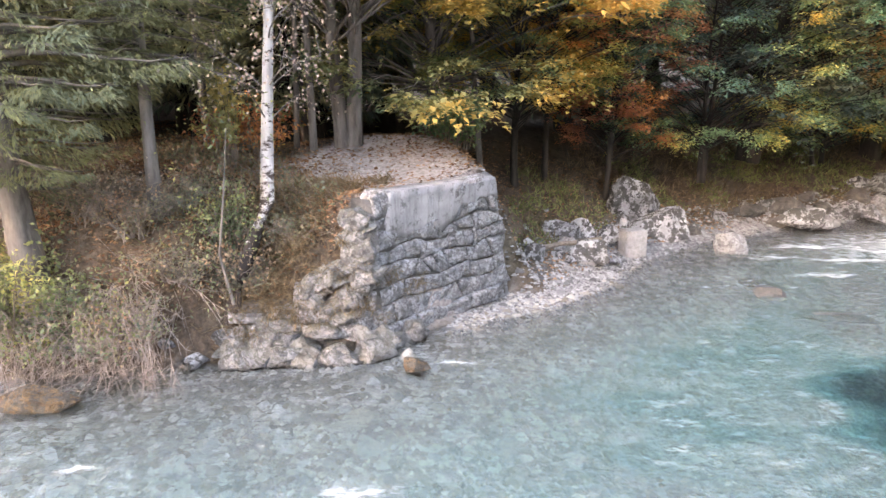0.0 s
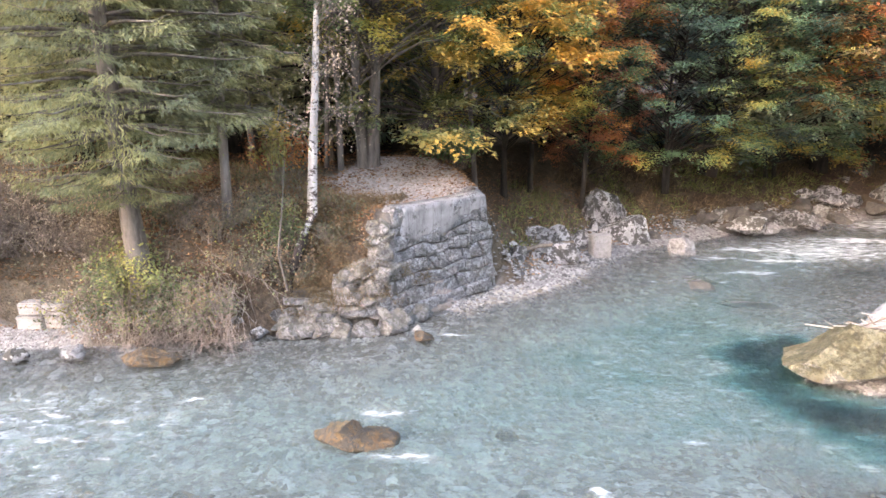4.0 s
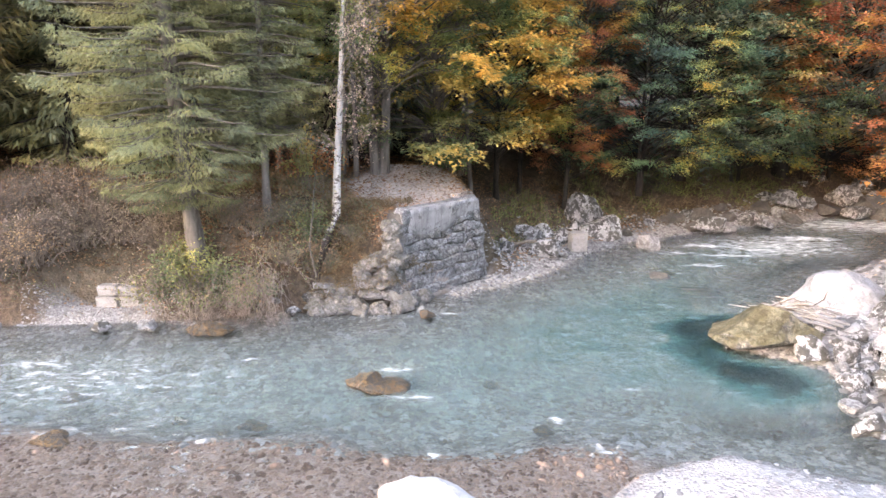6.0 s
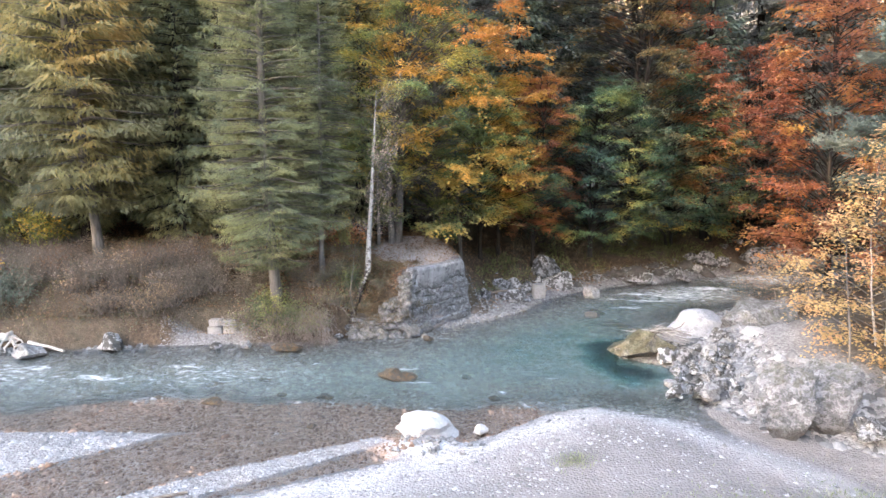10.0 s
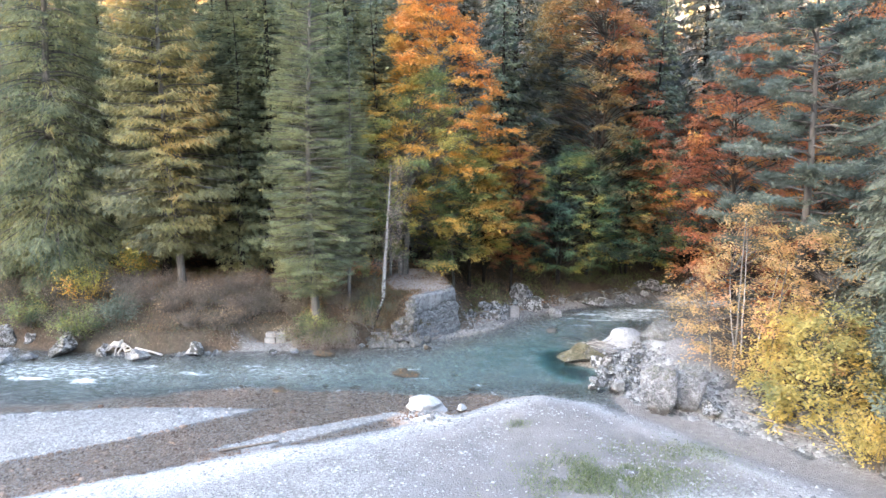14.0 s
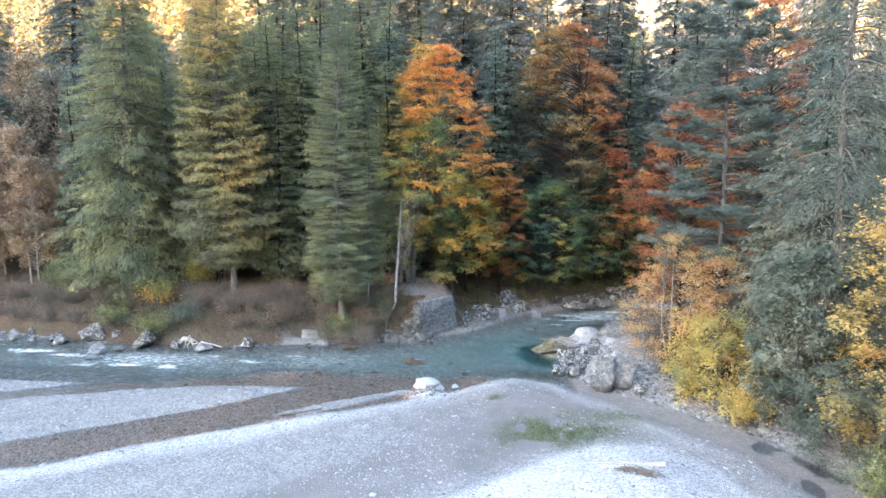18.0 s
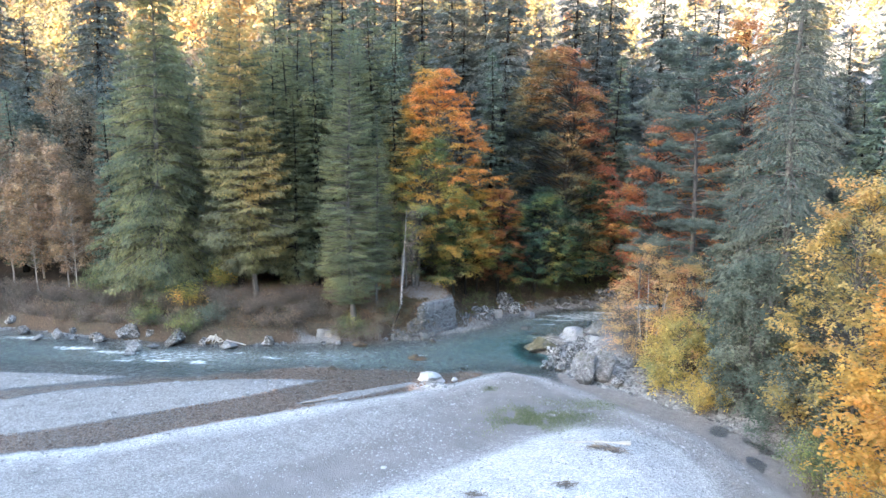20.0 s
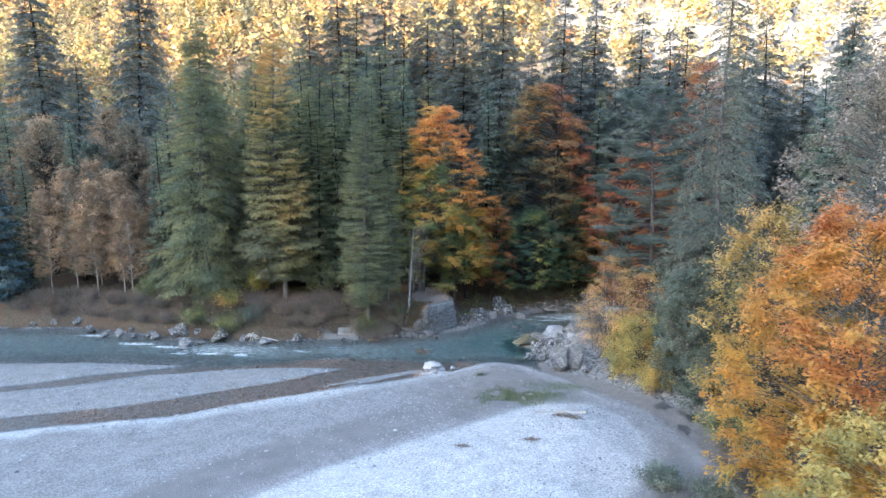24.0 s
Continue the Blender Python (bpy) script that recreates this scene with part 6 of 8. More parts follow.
boulder(-42.85, -1.01, 0.19, (0.50, 0.39, 0.27), 208, LIMESTONE, "pale rock where the far bank meets the riffle", "rocks along the far shore", cuts=12)
boulder(-40.73, -0.75, 0.23, (0.45, 0.35, 0.34), 209, LIMESTONE, "pale rock where the far bank meets the riffle", "rocks along the far shore", cuts=14)
boulder(-19.60, -4.30, 0.22, (0.46, 0.36, 0.31), 210, LIMESTONE, "pale rock where the far bank meets the riffle", "rocks along the far shore", cuts=11)
# rock spit on the right


def leaning_rock(x, y, z, size, seed, mat, label, rise, cuts=14, turn=0):
    """A boulder whose crest climbs to one side."""
    ob = boulder(x, y, z, size, seed, mat, label, "", turn, cuts)
    for q in ob.data.vertices:
        k = (q.co.x / size[0] + 1) / 2
        if q.co.z > -0.4 * size[2]:
            q.co.z = -0.4 * size[2] + (q.co.z + 0.4 * size[2]) * (1 - rise + 1.5 * rise * k)
    ob.data.update()
    return ob


leaning_rock(6.7, -4.95, 0.4, (1.32, 1.0, 0.8), 318, MOSSY_ROCK, "ochre mossy rock sloping into the river at the spit's tip", 0.62)
boulder(9.6, -3.3, 0.62, (1.4, 1.05, 0.75), 339, SPIT_ROCK, "pale smooth rounded boulder crowning the spit", "", cuts=1)
boulder(11.51, -4.34, 0.98, (1.45, 1.13, 0.69), 213, GREY_ROCK, "broad fissured grey slab on the spit", "", cuts=14)
boulder(7.55, -5.75, 0.4, (0.45, 0.36, 0.3), 214, MOSSY_WHITE, "brown-sided stone behind the spit's tip", "", cuts=14)
boulder(7.99, -6.53, 0.51, (0.35, 0.27, 0.38), 215, LIMESTONE, "tumbled pale stone on the rock spit", "stones on the rock spit", cuts=14)
boulder(8.18, -7.10, 0.42, (0.42, 0.32, 0.24), 216, LIMESTONE, "tumbled pale stone on the rock spit", "stones on the rock spit", cuts=12)
boulder(7.26, -8.30, 0.38, (0.27, 0.21, 0.18), 217, LIMESTONE, "tumbled pale stone on the rock spit", "stones on the rock spit", cuts=14)
boulder(7.64, -9.15, 0.44, (0.29, 0.23, 0.27), 218, LIMESTONE, "tumbled pale stone on the rock spit", "stones on the rock spit", cuts=11)
boulder(7.28, -9.12, 0.39, (0.22, 0.17, 0.20), 219, LIMESTONE, "tumbled pale stone on the rock spit", "stones on the rock spit", cuts=14)
boulder(9.83, -4.84, 0.50, (0.46, 0.36, 0.36), 220, LIMESTONE, "tumbled pale stone on the rock spit", "stones on the rock spit", cuts=12)
boulder(9.99, -6.37, 0.44, (0.39, 0.30, 0.27), 221, LIMESTONE, "tumbled pale stone on the rock spit", "stones on the rock spit", cuts=14)
boulder(8.94, -7.91, 0.38, (0.31, 0.24, 0.19), 222, LIMESTONE, "tumbled pale stone on the rock spit", "stones on the rock spit", cuts=11)
boulder(10.47, -5.90, 0.41, (0.30, 0.23, 0.23), 223, LIMESTONE, "tumbled pale stone on the rock spit", "stones on the rock spit", cuts=14)
boulder(8.27, -7.95, 0.41, (0.27, 0.21, 0.23), 224, LIMESTONE, "tumbled pale stone on the rock spit", "stones on the rock spit", cuts=12)
boulder(8.25, -8.95, 0.36, (0.22, 0.17, 0.16), 225, LIMESTONE, "tumbled pale stone on the rock spit", "stones on the rock spit", cuts=14)
boulder(8.87, -6.02, 0.42, (0.34, 0.26, 0.25), 226, LIMESTONE, "tumbled pale stone on the rock spit", "stones on the rock spit", cuts=11)
boulder(10.11, -7.56, 0.41, (0.33, 0.26, 0.23), 227, LIMESTONE, "tumbled pale stone on the rock spit", "stones on the rock spit", cuts=14)
boulder(10.86, -6.41, 0.44, (0.29, 0.23, 0.27), 228, LIMESTONE, "tumbled pale stone on the rock spit", "stones on the rock spit", cuts=12)
# near boulders


def overhung(ob, size, tuck):
    """Draws a boulder's foot in under its belly."""
    for q in ob.data.vertices:
        k = max(0.0, 0.25 - q.co.z / size[2])
        q.co.x *= 1 - tuck * k
        q.co.y *= 1 - tuck * k
    ob.data.update()


overhung(boulder(9.15, -11.4, 0.98, (0.98, 0.9, 1.22), 544, GREY_ROCK, "big cracked grey boulder beside the brook", "split boulder", 20, cuts=11), (0.98, 0.9, 1.22), 0.45)
overhung(boulder(10.3, -11.15, 1.05, (0.95, 0.95, 1.18), 547, GREY_ROCK, "big bluish-grey boulder leaning on its mossy neighbour", "split boulder", -25, cuts=11), (0.95, 0.95, 1.18), 0.45)
boulder(9.75, -10.9, 0.8, (0.5, 0.5, 0.9), 549, MOSSY_ROCK, "mossy rock wedged between the split boulders", "split boulder", cuts=11)
boulder(11.09, -12.06, 0.46, (0.57, 0.44, 0.37), 230, LIMESTONE, "stone beside the big boulder", "", cuts=11)
boulder(7.79, -8.73, 0.16, (0.29, 0.23, 0.23), 231, LIMESTONE, "pale stone at the foot of the spit", "", cuts=14)
boulder(-0.95, -11.75, 0.12, (0.95, 0.78, 0.52), 512, CHALK, "large white boulder at the edge of the gravel", "", cuts=9).location.z = 0.14
boulder(-1.63, -12.79, ground_at(-1.63, -12.79) + 0.02, (0.15, 0.13, 0.09), 600, WHITE_ROCK, "white cobble heaped against the large white boulder", "white cobbles", cuts=11)
boulder(-0.77, -12.48, ground_at(-0.77, -12.48) + 0.02, (0.11, 0.13, 0.08), 601, WHITE_ROCK, "white cobble heaped against the large white boulder", "white cobbles", cuts=11)
boulder(-0.65, -12.54, ground_at(-0.65, -12.54) + 0.02, (0.11, 0.08, 0.08), 602, WHITE_ROCK, "white cobble heaped against the large white boulder", "white cobbles", cuts=11)
boulder(-0.99, -12.47, ground_at(-0.99, -12.47) + 0.02, (0.08, 0.08, 0.10), 603, WHITE_ROCK, "white cobble heaped against the large white boulder", "white cobbles", cuts=11)
boulder(-0.86, -12.63, ground_at(-0.86, -12.63) + 0.02, (0.15, 0.07, 0.08), 604, WHITE_ROCK, "white cobble heaped against the large white boulder", "white cobbles", cuts=11)
boulder(-0.87, -12.44, ground_at(-0.87, -12.44) + 0.02, (0.16, 0.07, 0.06), 605, WHITE_ROCK, "white cobble heaped against the large white boulder", "white cobbles", cuts=11)
boulder(0.35, -12.52, ground_at(0.35, -12.52) + 0.02, (0.09, 0.13, 0.08), 606, WHITE_ROCK, "white cobble heaped against the large white boulder", "white cobbles", cuts=11)
boulder(-1.08, -12.63, ground_at(-1.08, -12.63) + 0.02, (0.16, 0.11, 0.10), 607, WHITE_ROCK, "white cobble heaped against the large white boulder", "white cobbles", cuts=11)
boulder(-0.49, -12.61, ground_at(-0.49, -12.61) + 0.02, (0.10, 0.07, 0.06), 608, WHITE_ROCK, "white cobble heaped against the large white boulder", "white cobbles", cuts=11)
boulder(-0.42, -12.35, ground_at(-0.42, -12.35) + 0.02, (0.13, 0.06, 0.08), 609, WHITE_ROCK, "white cobble heaped against the large white boulder", "white cobbles", cuts=11)
boulder(-1.18, -12.23, ground_at(-1.18, -12.23) + 0.02, (0.15, 0.09, 0.07), 610, WHITE_ROCK, "white cobble heaped against the large white boulder", "white cobbles", cuts=11)
boulder(-1.86, -12.39, ground_at(-1.86, -12.39) + 0.02, (0.07, 0.13, 0.05), 611, WHITE_ROCK, "white cobble heaped against the large white boulder", "white cobbles", cuts=11)
boulder(-0.90, -13.03, ground_at(-0.90, -13.03) + 0.02, (0.06, 0.12, 0.07), 612, WHITE_ROCK, "white cobble heaped against the large white boulder", "white cobbles", cuts=11)
boulder(-0.97, -12.47, ground_at(-0.97, -12.47) + 0.02, (0.07, 0.07, 0.10), 613, WHITE_ROCK, "white cobble heaped against the large white boulder", "white cobbles", cuts=11)
boulder(-0.56, -11.97, ground_at(-0.56, -11.97) + 0.02, (0.16, 0.13, 0.07), 614, WHITE_ROCK, "white cobble heaped against the large white boulder", "white cobbles", cuts=11)
boulder(-1.36, -12.16, ground_at(-1.36, -12.16) + 0.02, (0.15, 0.07, 0.09), 615, WHITE_ROCK, "white cobble heaped against the large white boulder", "white cobbles", cuts=11)
boulder(-0.54, -13.02, ground_at(-0.54, -13.02) + 0.02, (0.06, 0.13, 0.05), 616, WHITE_ROCK, "white cobble heaped against the large white boulder", "white cobbles", cuts=11)
boulder(-1.36, -12.10, ground_at(-1.36, -12.10) + 0.02, (0.16, 0.08, 0.10), 617, WHITE_ROCK, "white cobble heaped against the large white boulder", "white cobbles", cuts=11)
boulder(-1.42, -12.52, ground_at(-1.42, -12.52) + 0.02, (0.09, 0.07, 0.05), 618, WHITE_ROCK, "white cobble heaped against the large white boulder", "white cobbles", cuts=11)
boulder(-0.34, -12.08, ground_at(-0.34, -12.08) + 0.02, (0.17, 0.07, 0.05), 619, WHITE_ROCK, "white cobble heaped against the large white boulder", "white cobbles", cuts=11)
boulder(-0.14, -12.48, ground_at(-0.14, -12.48) + 0.02, (0.10, 0.08, 0.08), 620, WHITE_ROCK, "white cobble heaped against the large white boulder", "white cobbles", cuts=11)
boulder(-0.58, -12.74, ground_at(-0.58, -12.74) + 0.02, (0.11, 0.06, 0.10), 621, WHITE_ROCK, "white cobble heaped against the large white boulder", "white cobbles", cuts=11)
boulder(-0.19, -12.38, ground_at(-0.19, -12.38) + 0.02, (0.15, 0.07, 0.09), 622, WHITE_ROCK, "white cobble heaped against the large white boulder", "white cobbles", cuts=11)
boulder(-0.07, -12.58, ground_at(-0.07, -12.58) + 0.02, (0.15, 0.07, 0.07), 623, WHITE_ROCK, "white cobble heaped against the large white boulder", "white cobbles", cuts=11)
boulder(-0.19, -11.98, ground_at(-0.19, -11.98) + 0.02, (0.09, 0.09, 0.10), 624, WHITE_ROCK, "white cobble heaped against the large white boulder", "white cobbles", cuts=11)
boulder(0.11, -13.11, ground_at(0.11, -13.11) + 0.02, (0.11, 0.09, 0.09), 625, WHITE_ROCK, "white cobble heaped against the large white boulder", "white cobbles", cuts=11)
boulder(-1.41, -12.42, ground_at(-1.41, -12.42) + 0.02, (0.10, 0.07, 0.07), 626, WHITE_ROCK, "white cobble heaped against the large white boulder", "white cobbles", cuts=11)
boulder(0.67, -12.51, ground_at(0.67, -12.51) + 0.02, (0.13, 0.09, 0.07), 627, WHITE_ROCK, "white cobble heaped against the large white boulder", "white cobbles", cuts=11)
boulder(-0.48, -12.32, ground_at(-0.48, -12.32) + 0.02, (0.15, 0.12, 0.07), 628, WHITE_ROCK, "white cobble heaped against the large white boulder", "white cobbles", cuts=11)
boulder(-0.66, -12.95, ground_at(-0.66, -12.95) + 0.02, (0.14, 0.11, 0.09), 629, WHITE_ROCK, "white cobble heaped against the large white boulder", "white cobbles", cuts=11)
boulder(-1.53, -12.10, ground_at(-1.53, -12.10) + 0.02, (0.09, 0.09, 0.09), 630, WHITE_ROCK, "white cobble heaped against the large white boulder", "white cobbles", cuts=11)
boulder(-1.09, -12.68, ground_at(-1.09, -12.68) + 0.02, (0.16, 0.11, 0.08), 631, WHITE_ROCK, "white cobble heaped against the large white boulder", "white cobbles", cuts=11)
boulder(-0.12, -12.42, ground_at(-0.12, -12.42) + 0.02, (0.09, 0.11, 0.07), 632, WHITE_ROCK, "white cobble heaped against the large white boulder", "white cobbles", cuts=11)
boulder(-0.54, -12.85, ground_at(-0.54, -12.85) + 0.02, (0.15, 0.08, 0.08), 633, WHITE_ROCK, "white cobble heaped against the large white boulder", "white cobbles", cuts=11)
boulder(8.78, -9.00, 0.43, (0.22, 0.17, 0.19), 232, MOSSY_WHITE, "tumbled pale stone on the rock spit", "stones on the rock spit", cuts=12)
boulder(9.54, -9.45, 0.39, (0.25, 0.19, 0.19), 233, WHITE_ROCK, "tumbled pale stone on the rock spit", "stones on the rock spit", cuts=14)
boulder(8.87, -8.62, 0.44, (0.18, 0.14, 0.15), 235, MOSSY_WHITE, "tumbled pale stone on the rock spit", "stones on the rock spit", cuts=14)
boulder(7.40, -7.78, 0.55, (0.35, 0.27, 0.24), 236, LIMESTONE, "tumbled pale stone on the rock spit", "stones on the rock spit", cuts=12)
boulder(9.66, -5.85, 0.65, (0.36, 0.28, 0.23), 237, LIMESTONE, "tumbled pale stone on the rock spit", "stones on the rock spit", cuts=14)
boulder(9.51, -9.58, 0.36, (0.17, 0.13, 0.15), 238, LIMESTONE, "tumbled pale stone on the rock spit", "stones on the rock spit", cuts=11)
boulder(8.12, -5.98, 0.58, (0.21, 0.16, 0.12), 239, MOSSY_WHITE, "tumbled pale stone on the rock spit", "stones on the rock spit", cuts=14)
boulder(7.39, -8.38, 0.42, (0.16, 0.12, 0.10), 240, WHITE_ROCK, "tumbled pale stone on the rock spit", "stones on the rock spit", cuts=12)
boulder(7.49, -7.21, 0.53, (0.18, 0.14, 0.15), 241, WHITE_ROCK, "tumbled pale stone on the rock spit", "stones on the rock spit", cuts=14)
boulder(10.32, -7.78, 0.49, (0.22, 0.17, 0.15), 242, WHITE_ROCK, "tumbled pale stone on the rock spit", "stones on the rock spit", cuts=11)
boulder(10.91, -6.51, 0.57, (0.24, 0.19, 0.15), 243, MOSSY_WHITE, "tumbled pale stone on the rock spit", "stones on the rock spit", cuts=14)
boulder(9.46, -8.21, 0.46, (0.23, 0.18, 0.14), 244, MOSSY_WHITE, "tumbled pale stone on the rock spit", "stones on the rock spit", cuts=12)
boulder(7.87, -9.44, 0.45, (0.34, 0.27, 0.27), 245, WHITE_ROCK, "tumbled pale stone on the rock spit", "stones on the rock spit", cuts=14)
boulder(9.45, -8.29, 0.46, (0.23, 0.18, 0.16), 246, WHITE_ROCK, "tumbled pale stone on the rock spit", "stones on the rock spit", cuts=11)
boulder(6.99, -9.20, 0.42, (0.26, 0.20, 0.19), 247, WHITE_ROCK, "tumbled pale stone on the rock spit", "stones on the rock spit", cuts=14)
boulder(8.39, -7.44, 0.56, (0.32, 0.25, 0.23), 248, WHITE_ROCK, "tumbled pale stone on the rock spit", "stones on the rock spit", cuts=12)
boulder(9.35, -6.26, 0.68, (0.41, 0.32, 0.30), 249, MOSSY_WHITE, "tumbled pale stone on the rock spit", "stones on the rock spit", cuts=14)
boulder(6.81, -9.47, 0.34, (0.17, 0.13, 0.10), 250, MOSSY_WHITE, "tumbled pale stone on the rock spit", "stones on the rock spit", cuts=11)
boulder(8.06, -5.15, 0.64, (0.20, 0.16, 0.14), 251, MOSSY_WHITE, "tumbled pale stone on the rock spit", "stones on the rock spit", cuts=14)
boulder(9.01, -6.34, 0.70, (0.39, 0.31, 0.33), 252, WHITE_ROCK, "tumbled pale stone on the rock spit", "stones on the rock spit", cuts=12)
boulder(7.73, -9.03, 0.44, (0.30, 0.23, 0.20), 253, MOSSY_WHITE, "tumbled pale stone on the rock spit", "stones on the rock spit", cuts=14)
boulder(8.92, -7.41, 0.57, (0.30, 0.24, 0.24), 254, LIMESTONE, "tumbled pale stone on the rock spit", "stones on the rock spit", cuts=11)
boulder(10.57, -4.99, 0.69, (0.26, 0.20, 0.21), 256, WHITE_ROCK, "tumbled pale stone on the rock spit", "stones on the rock spit", cuts=12)
boulder(7.91, -7.90, 0.55, (0.31, 0.24, 0.25), 258, MOSSY_WHITE, "tumbled pale stone on the rock spit", "stones on the rock spit", cuts=11)
boulder(9.27, -9.02, 0.43, (0.24, 0.19, 0.20), 259, WHITE_ROCK, "tumbled pale stone on the rock spit", "stones on the rock spit", cuts=14)
boulder(10.27, -7.32, 0.57, (0.33, 0.26, 0.23), 260, LIMESTONE, "tumbled pale stone on the rock spit", "stones on the rock spit", cuts=12)
boulder(9.38, -7.25, 0.55, (0.22, 0.17, 0.19), 261, WHITE_ROCK, "tumbled pale stone on the rock spit", "stones on the rock spit", cuts=14)
boulder(8.57, -7.58, 0.50, (0.23, 0.18, 0.14), 262, LIMESTONE, "tumbled pale stone on the rock spit", "stones on the rock spit", cuts=11)
boulder(7.70, -7.31, 0.50, (0.17, 0.13, 0.12), 264, MOSSY_WHITE, "tumbled pale stone on the rock spit", "stones on the rock spit", cuts=12)
boulder(9.90, -8.53, 0.42, (0.17, 0.13, 0.12), 265, MOSSY_WHITE, "tumbled pale stone on the rock spit", "stones on the rock spit", cuts=14)
boulder(8.66, -5.78, 0.63, (0.32, 0.25, 0.19), 266, LIMESTONE, "tumbled pale stone on the rock spit", "stones on the rock spit", cuts=11)
boulder(8.59, -8.67, 0.44, (0.20, 0.16, 0.16), 267, LIMESTONE, "tumbled pale stone on the rock spit", "stones on the rock spit", cuts=14)
boulder(8.69, -9.23, 0.37, (0.17, 0.13, 0.12), 268, WHITE_ROCK, "tumbled pale stone on the rock spit", "stones on the rock spit", cuts=12)
boulder(9.21, -7.52, 0.53, (0.23, 0.18, 0.19), 269, LIMESTONE, "tumbled pale stone on the rock spit", "stones on the rock spit", cuts=14)
boulder(10.10, -7.77, 0.52, (0.29, 0.23, 0.19), 271, WHITE_ROCK, "tumbled pale stone on the rock spit", "stones on the rock spit", cuts=14)
boulder(6.86, -8.70, 0.44, (0.26, 0.20, 0.16), 272, WHITE_ROCK, "tumbled pale stone on the rock spit", "stones on the rock spit", cuts=12)
boulder(10.11, -7.33, 0.52, (0.24, 0.19, 0.15), 273, LIMESTONE, "tumbled pale stone on the rock spit", "stones on the rock spit", cuts=14)
boulder(10.05, -5.31, 0.67, (0.34, 0.27, 0.21), 274, LIMESTONE, "tumbled pale stone on the rock spit", "stones on the rock spit", cuts=11)
boulder(8.48, -7.36, 0.54, (0.24, 0.19, 0.18), 275, WHITE_ROCK, "tumbled pale stone on the rock spit", "stones on the rock spit", cuts=14)
boulder(8.81, -6.95, 0.66, (0.36, 0.28, 0.33), 276, MOSSY_WHITE, "tumbled pale stone on the rock spit", "stones on the rock spit", cuts=12)
boulder(9.79, -6.18, 0.60, (0.19, 0.15, 0.17), 277, MOSSY_WHITE, "tumbled pale stone on the rock spit", "stones on the rock spit", cuts=14)
boulder(10.72, -5.62, 0.67, (0.33, 0.25, 0.23), 278, WHITE_ROCK, "tumbled pale stone on the rock spit", "stones on the rock spit", cuts=11)
boulder(6.76, -9.39, 0.44, (0.29, 0.22, 0.25), 279, MOSSY_WHITE, "tumbled pale stone on the rock spit", "stones on the rock spit", cuts=14)
boulder(8.44, -8.90, 0.45, (0.24, 0.18, 0.20), 280, LIMESTONE, "tumbled pale stone on the rock spit", "stones on the rock spit", cuts=12)
boulder(8.65, -7.86, 0.54, (0.32, 0.25, 0.23), 281, LIMESTONE, "tumbled pale stone on the rock spit", "stones on the rock spit", cuts=14)
boulder(0.62, -11.63, 0.17, (0.24, 0.19, 0.18), 282, CHALK, "small white stone near the large boulder", "", cuts=11)
boulder(16.51, -15.14, 0.38, (0.36, 0.28, 0.21), 284, DARK_WET, "wet stone on the brook bank", "stones along the brook", cuts=12)
boulder(15.70, -13.92, 0.32, (0.26, 0.20, 0.17), 285, DARK_WET, "wet stone on the brook bank", "stones along the brook", cuts=14)
boulder(12.79, -12.28, 0.28, (0.24, 0.18, 0.14), 286, DARK_WET, "wet stone on the brook bank", "stones along the brook", cuts=11)
boulder(14.83, -12.62, 0.25, (0.23, 0.18, 0.12), 287, DARK_WET, "wet stone on the brook bank", "stones along the brook", cuts=14)
boulder(14.77, -11.22, 0.29, (0.29, 0.23, 0.15), 289, DARK_WET, "wet stone on the brook bank", "stones along the brook", cuts=14)

# ---- the old abutment: rubble courses under a concrete head ----
wall = empty("stone_abutment", pose(0, 0, 0), "old bridge abutment of rubble stone with a concrete head", "abutment")
FACE = np.array([(-2.52, -2.42, -0.3), (0.40, 1.02, -0.3), (-2.25, -2.10, 2.78), (0.0, 0.08, 2.78)])
SIDE = np.array([(-4.75, -2.78, -0.3), (-2.52, -2.42, -0.3), (-4.6, -2.35, 1.5), (-2.25, -2.10, 2.5)])


def on_face(face, u, z, out=0.0):
    """A place on a battered wall face: u along it, z its height, out metres proud."""
    lo, hi = face[0] + (face[1] - face[0]) * u, face[2] + (face[3] - face[2]) * u
    s = (z - lo[2]) / (hi[2] - lo[2])
    p = lo + (hi - lo) * s
    e = face[1] - face[0]
    n = np.array([e[1], -e[0], 0]) / np.hypot(e[0], e[1])
    return np.array([p[0], p[1], z]) + n * out


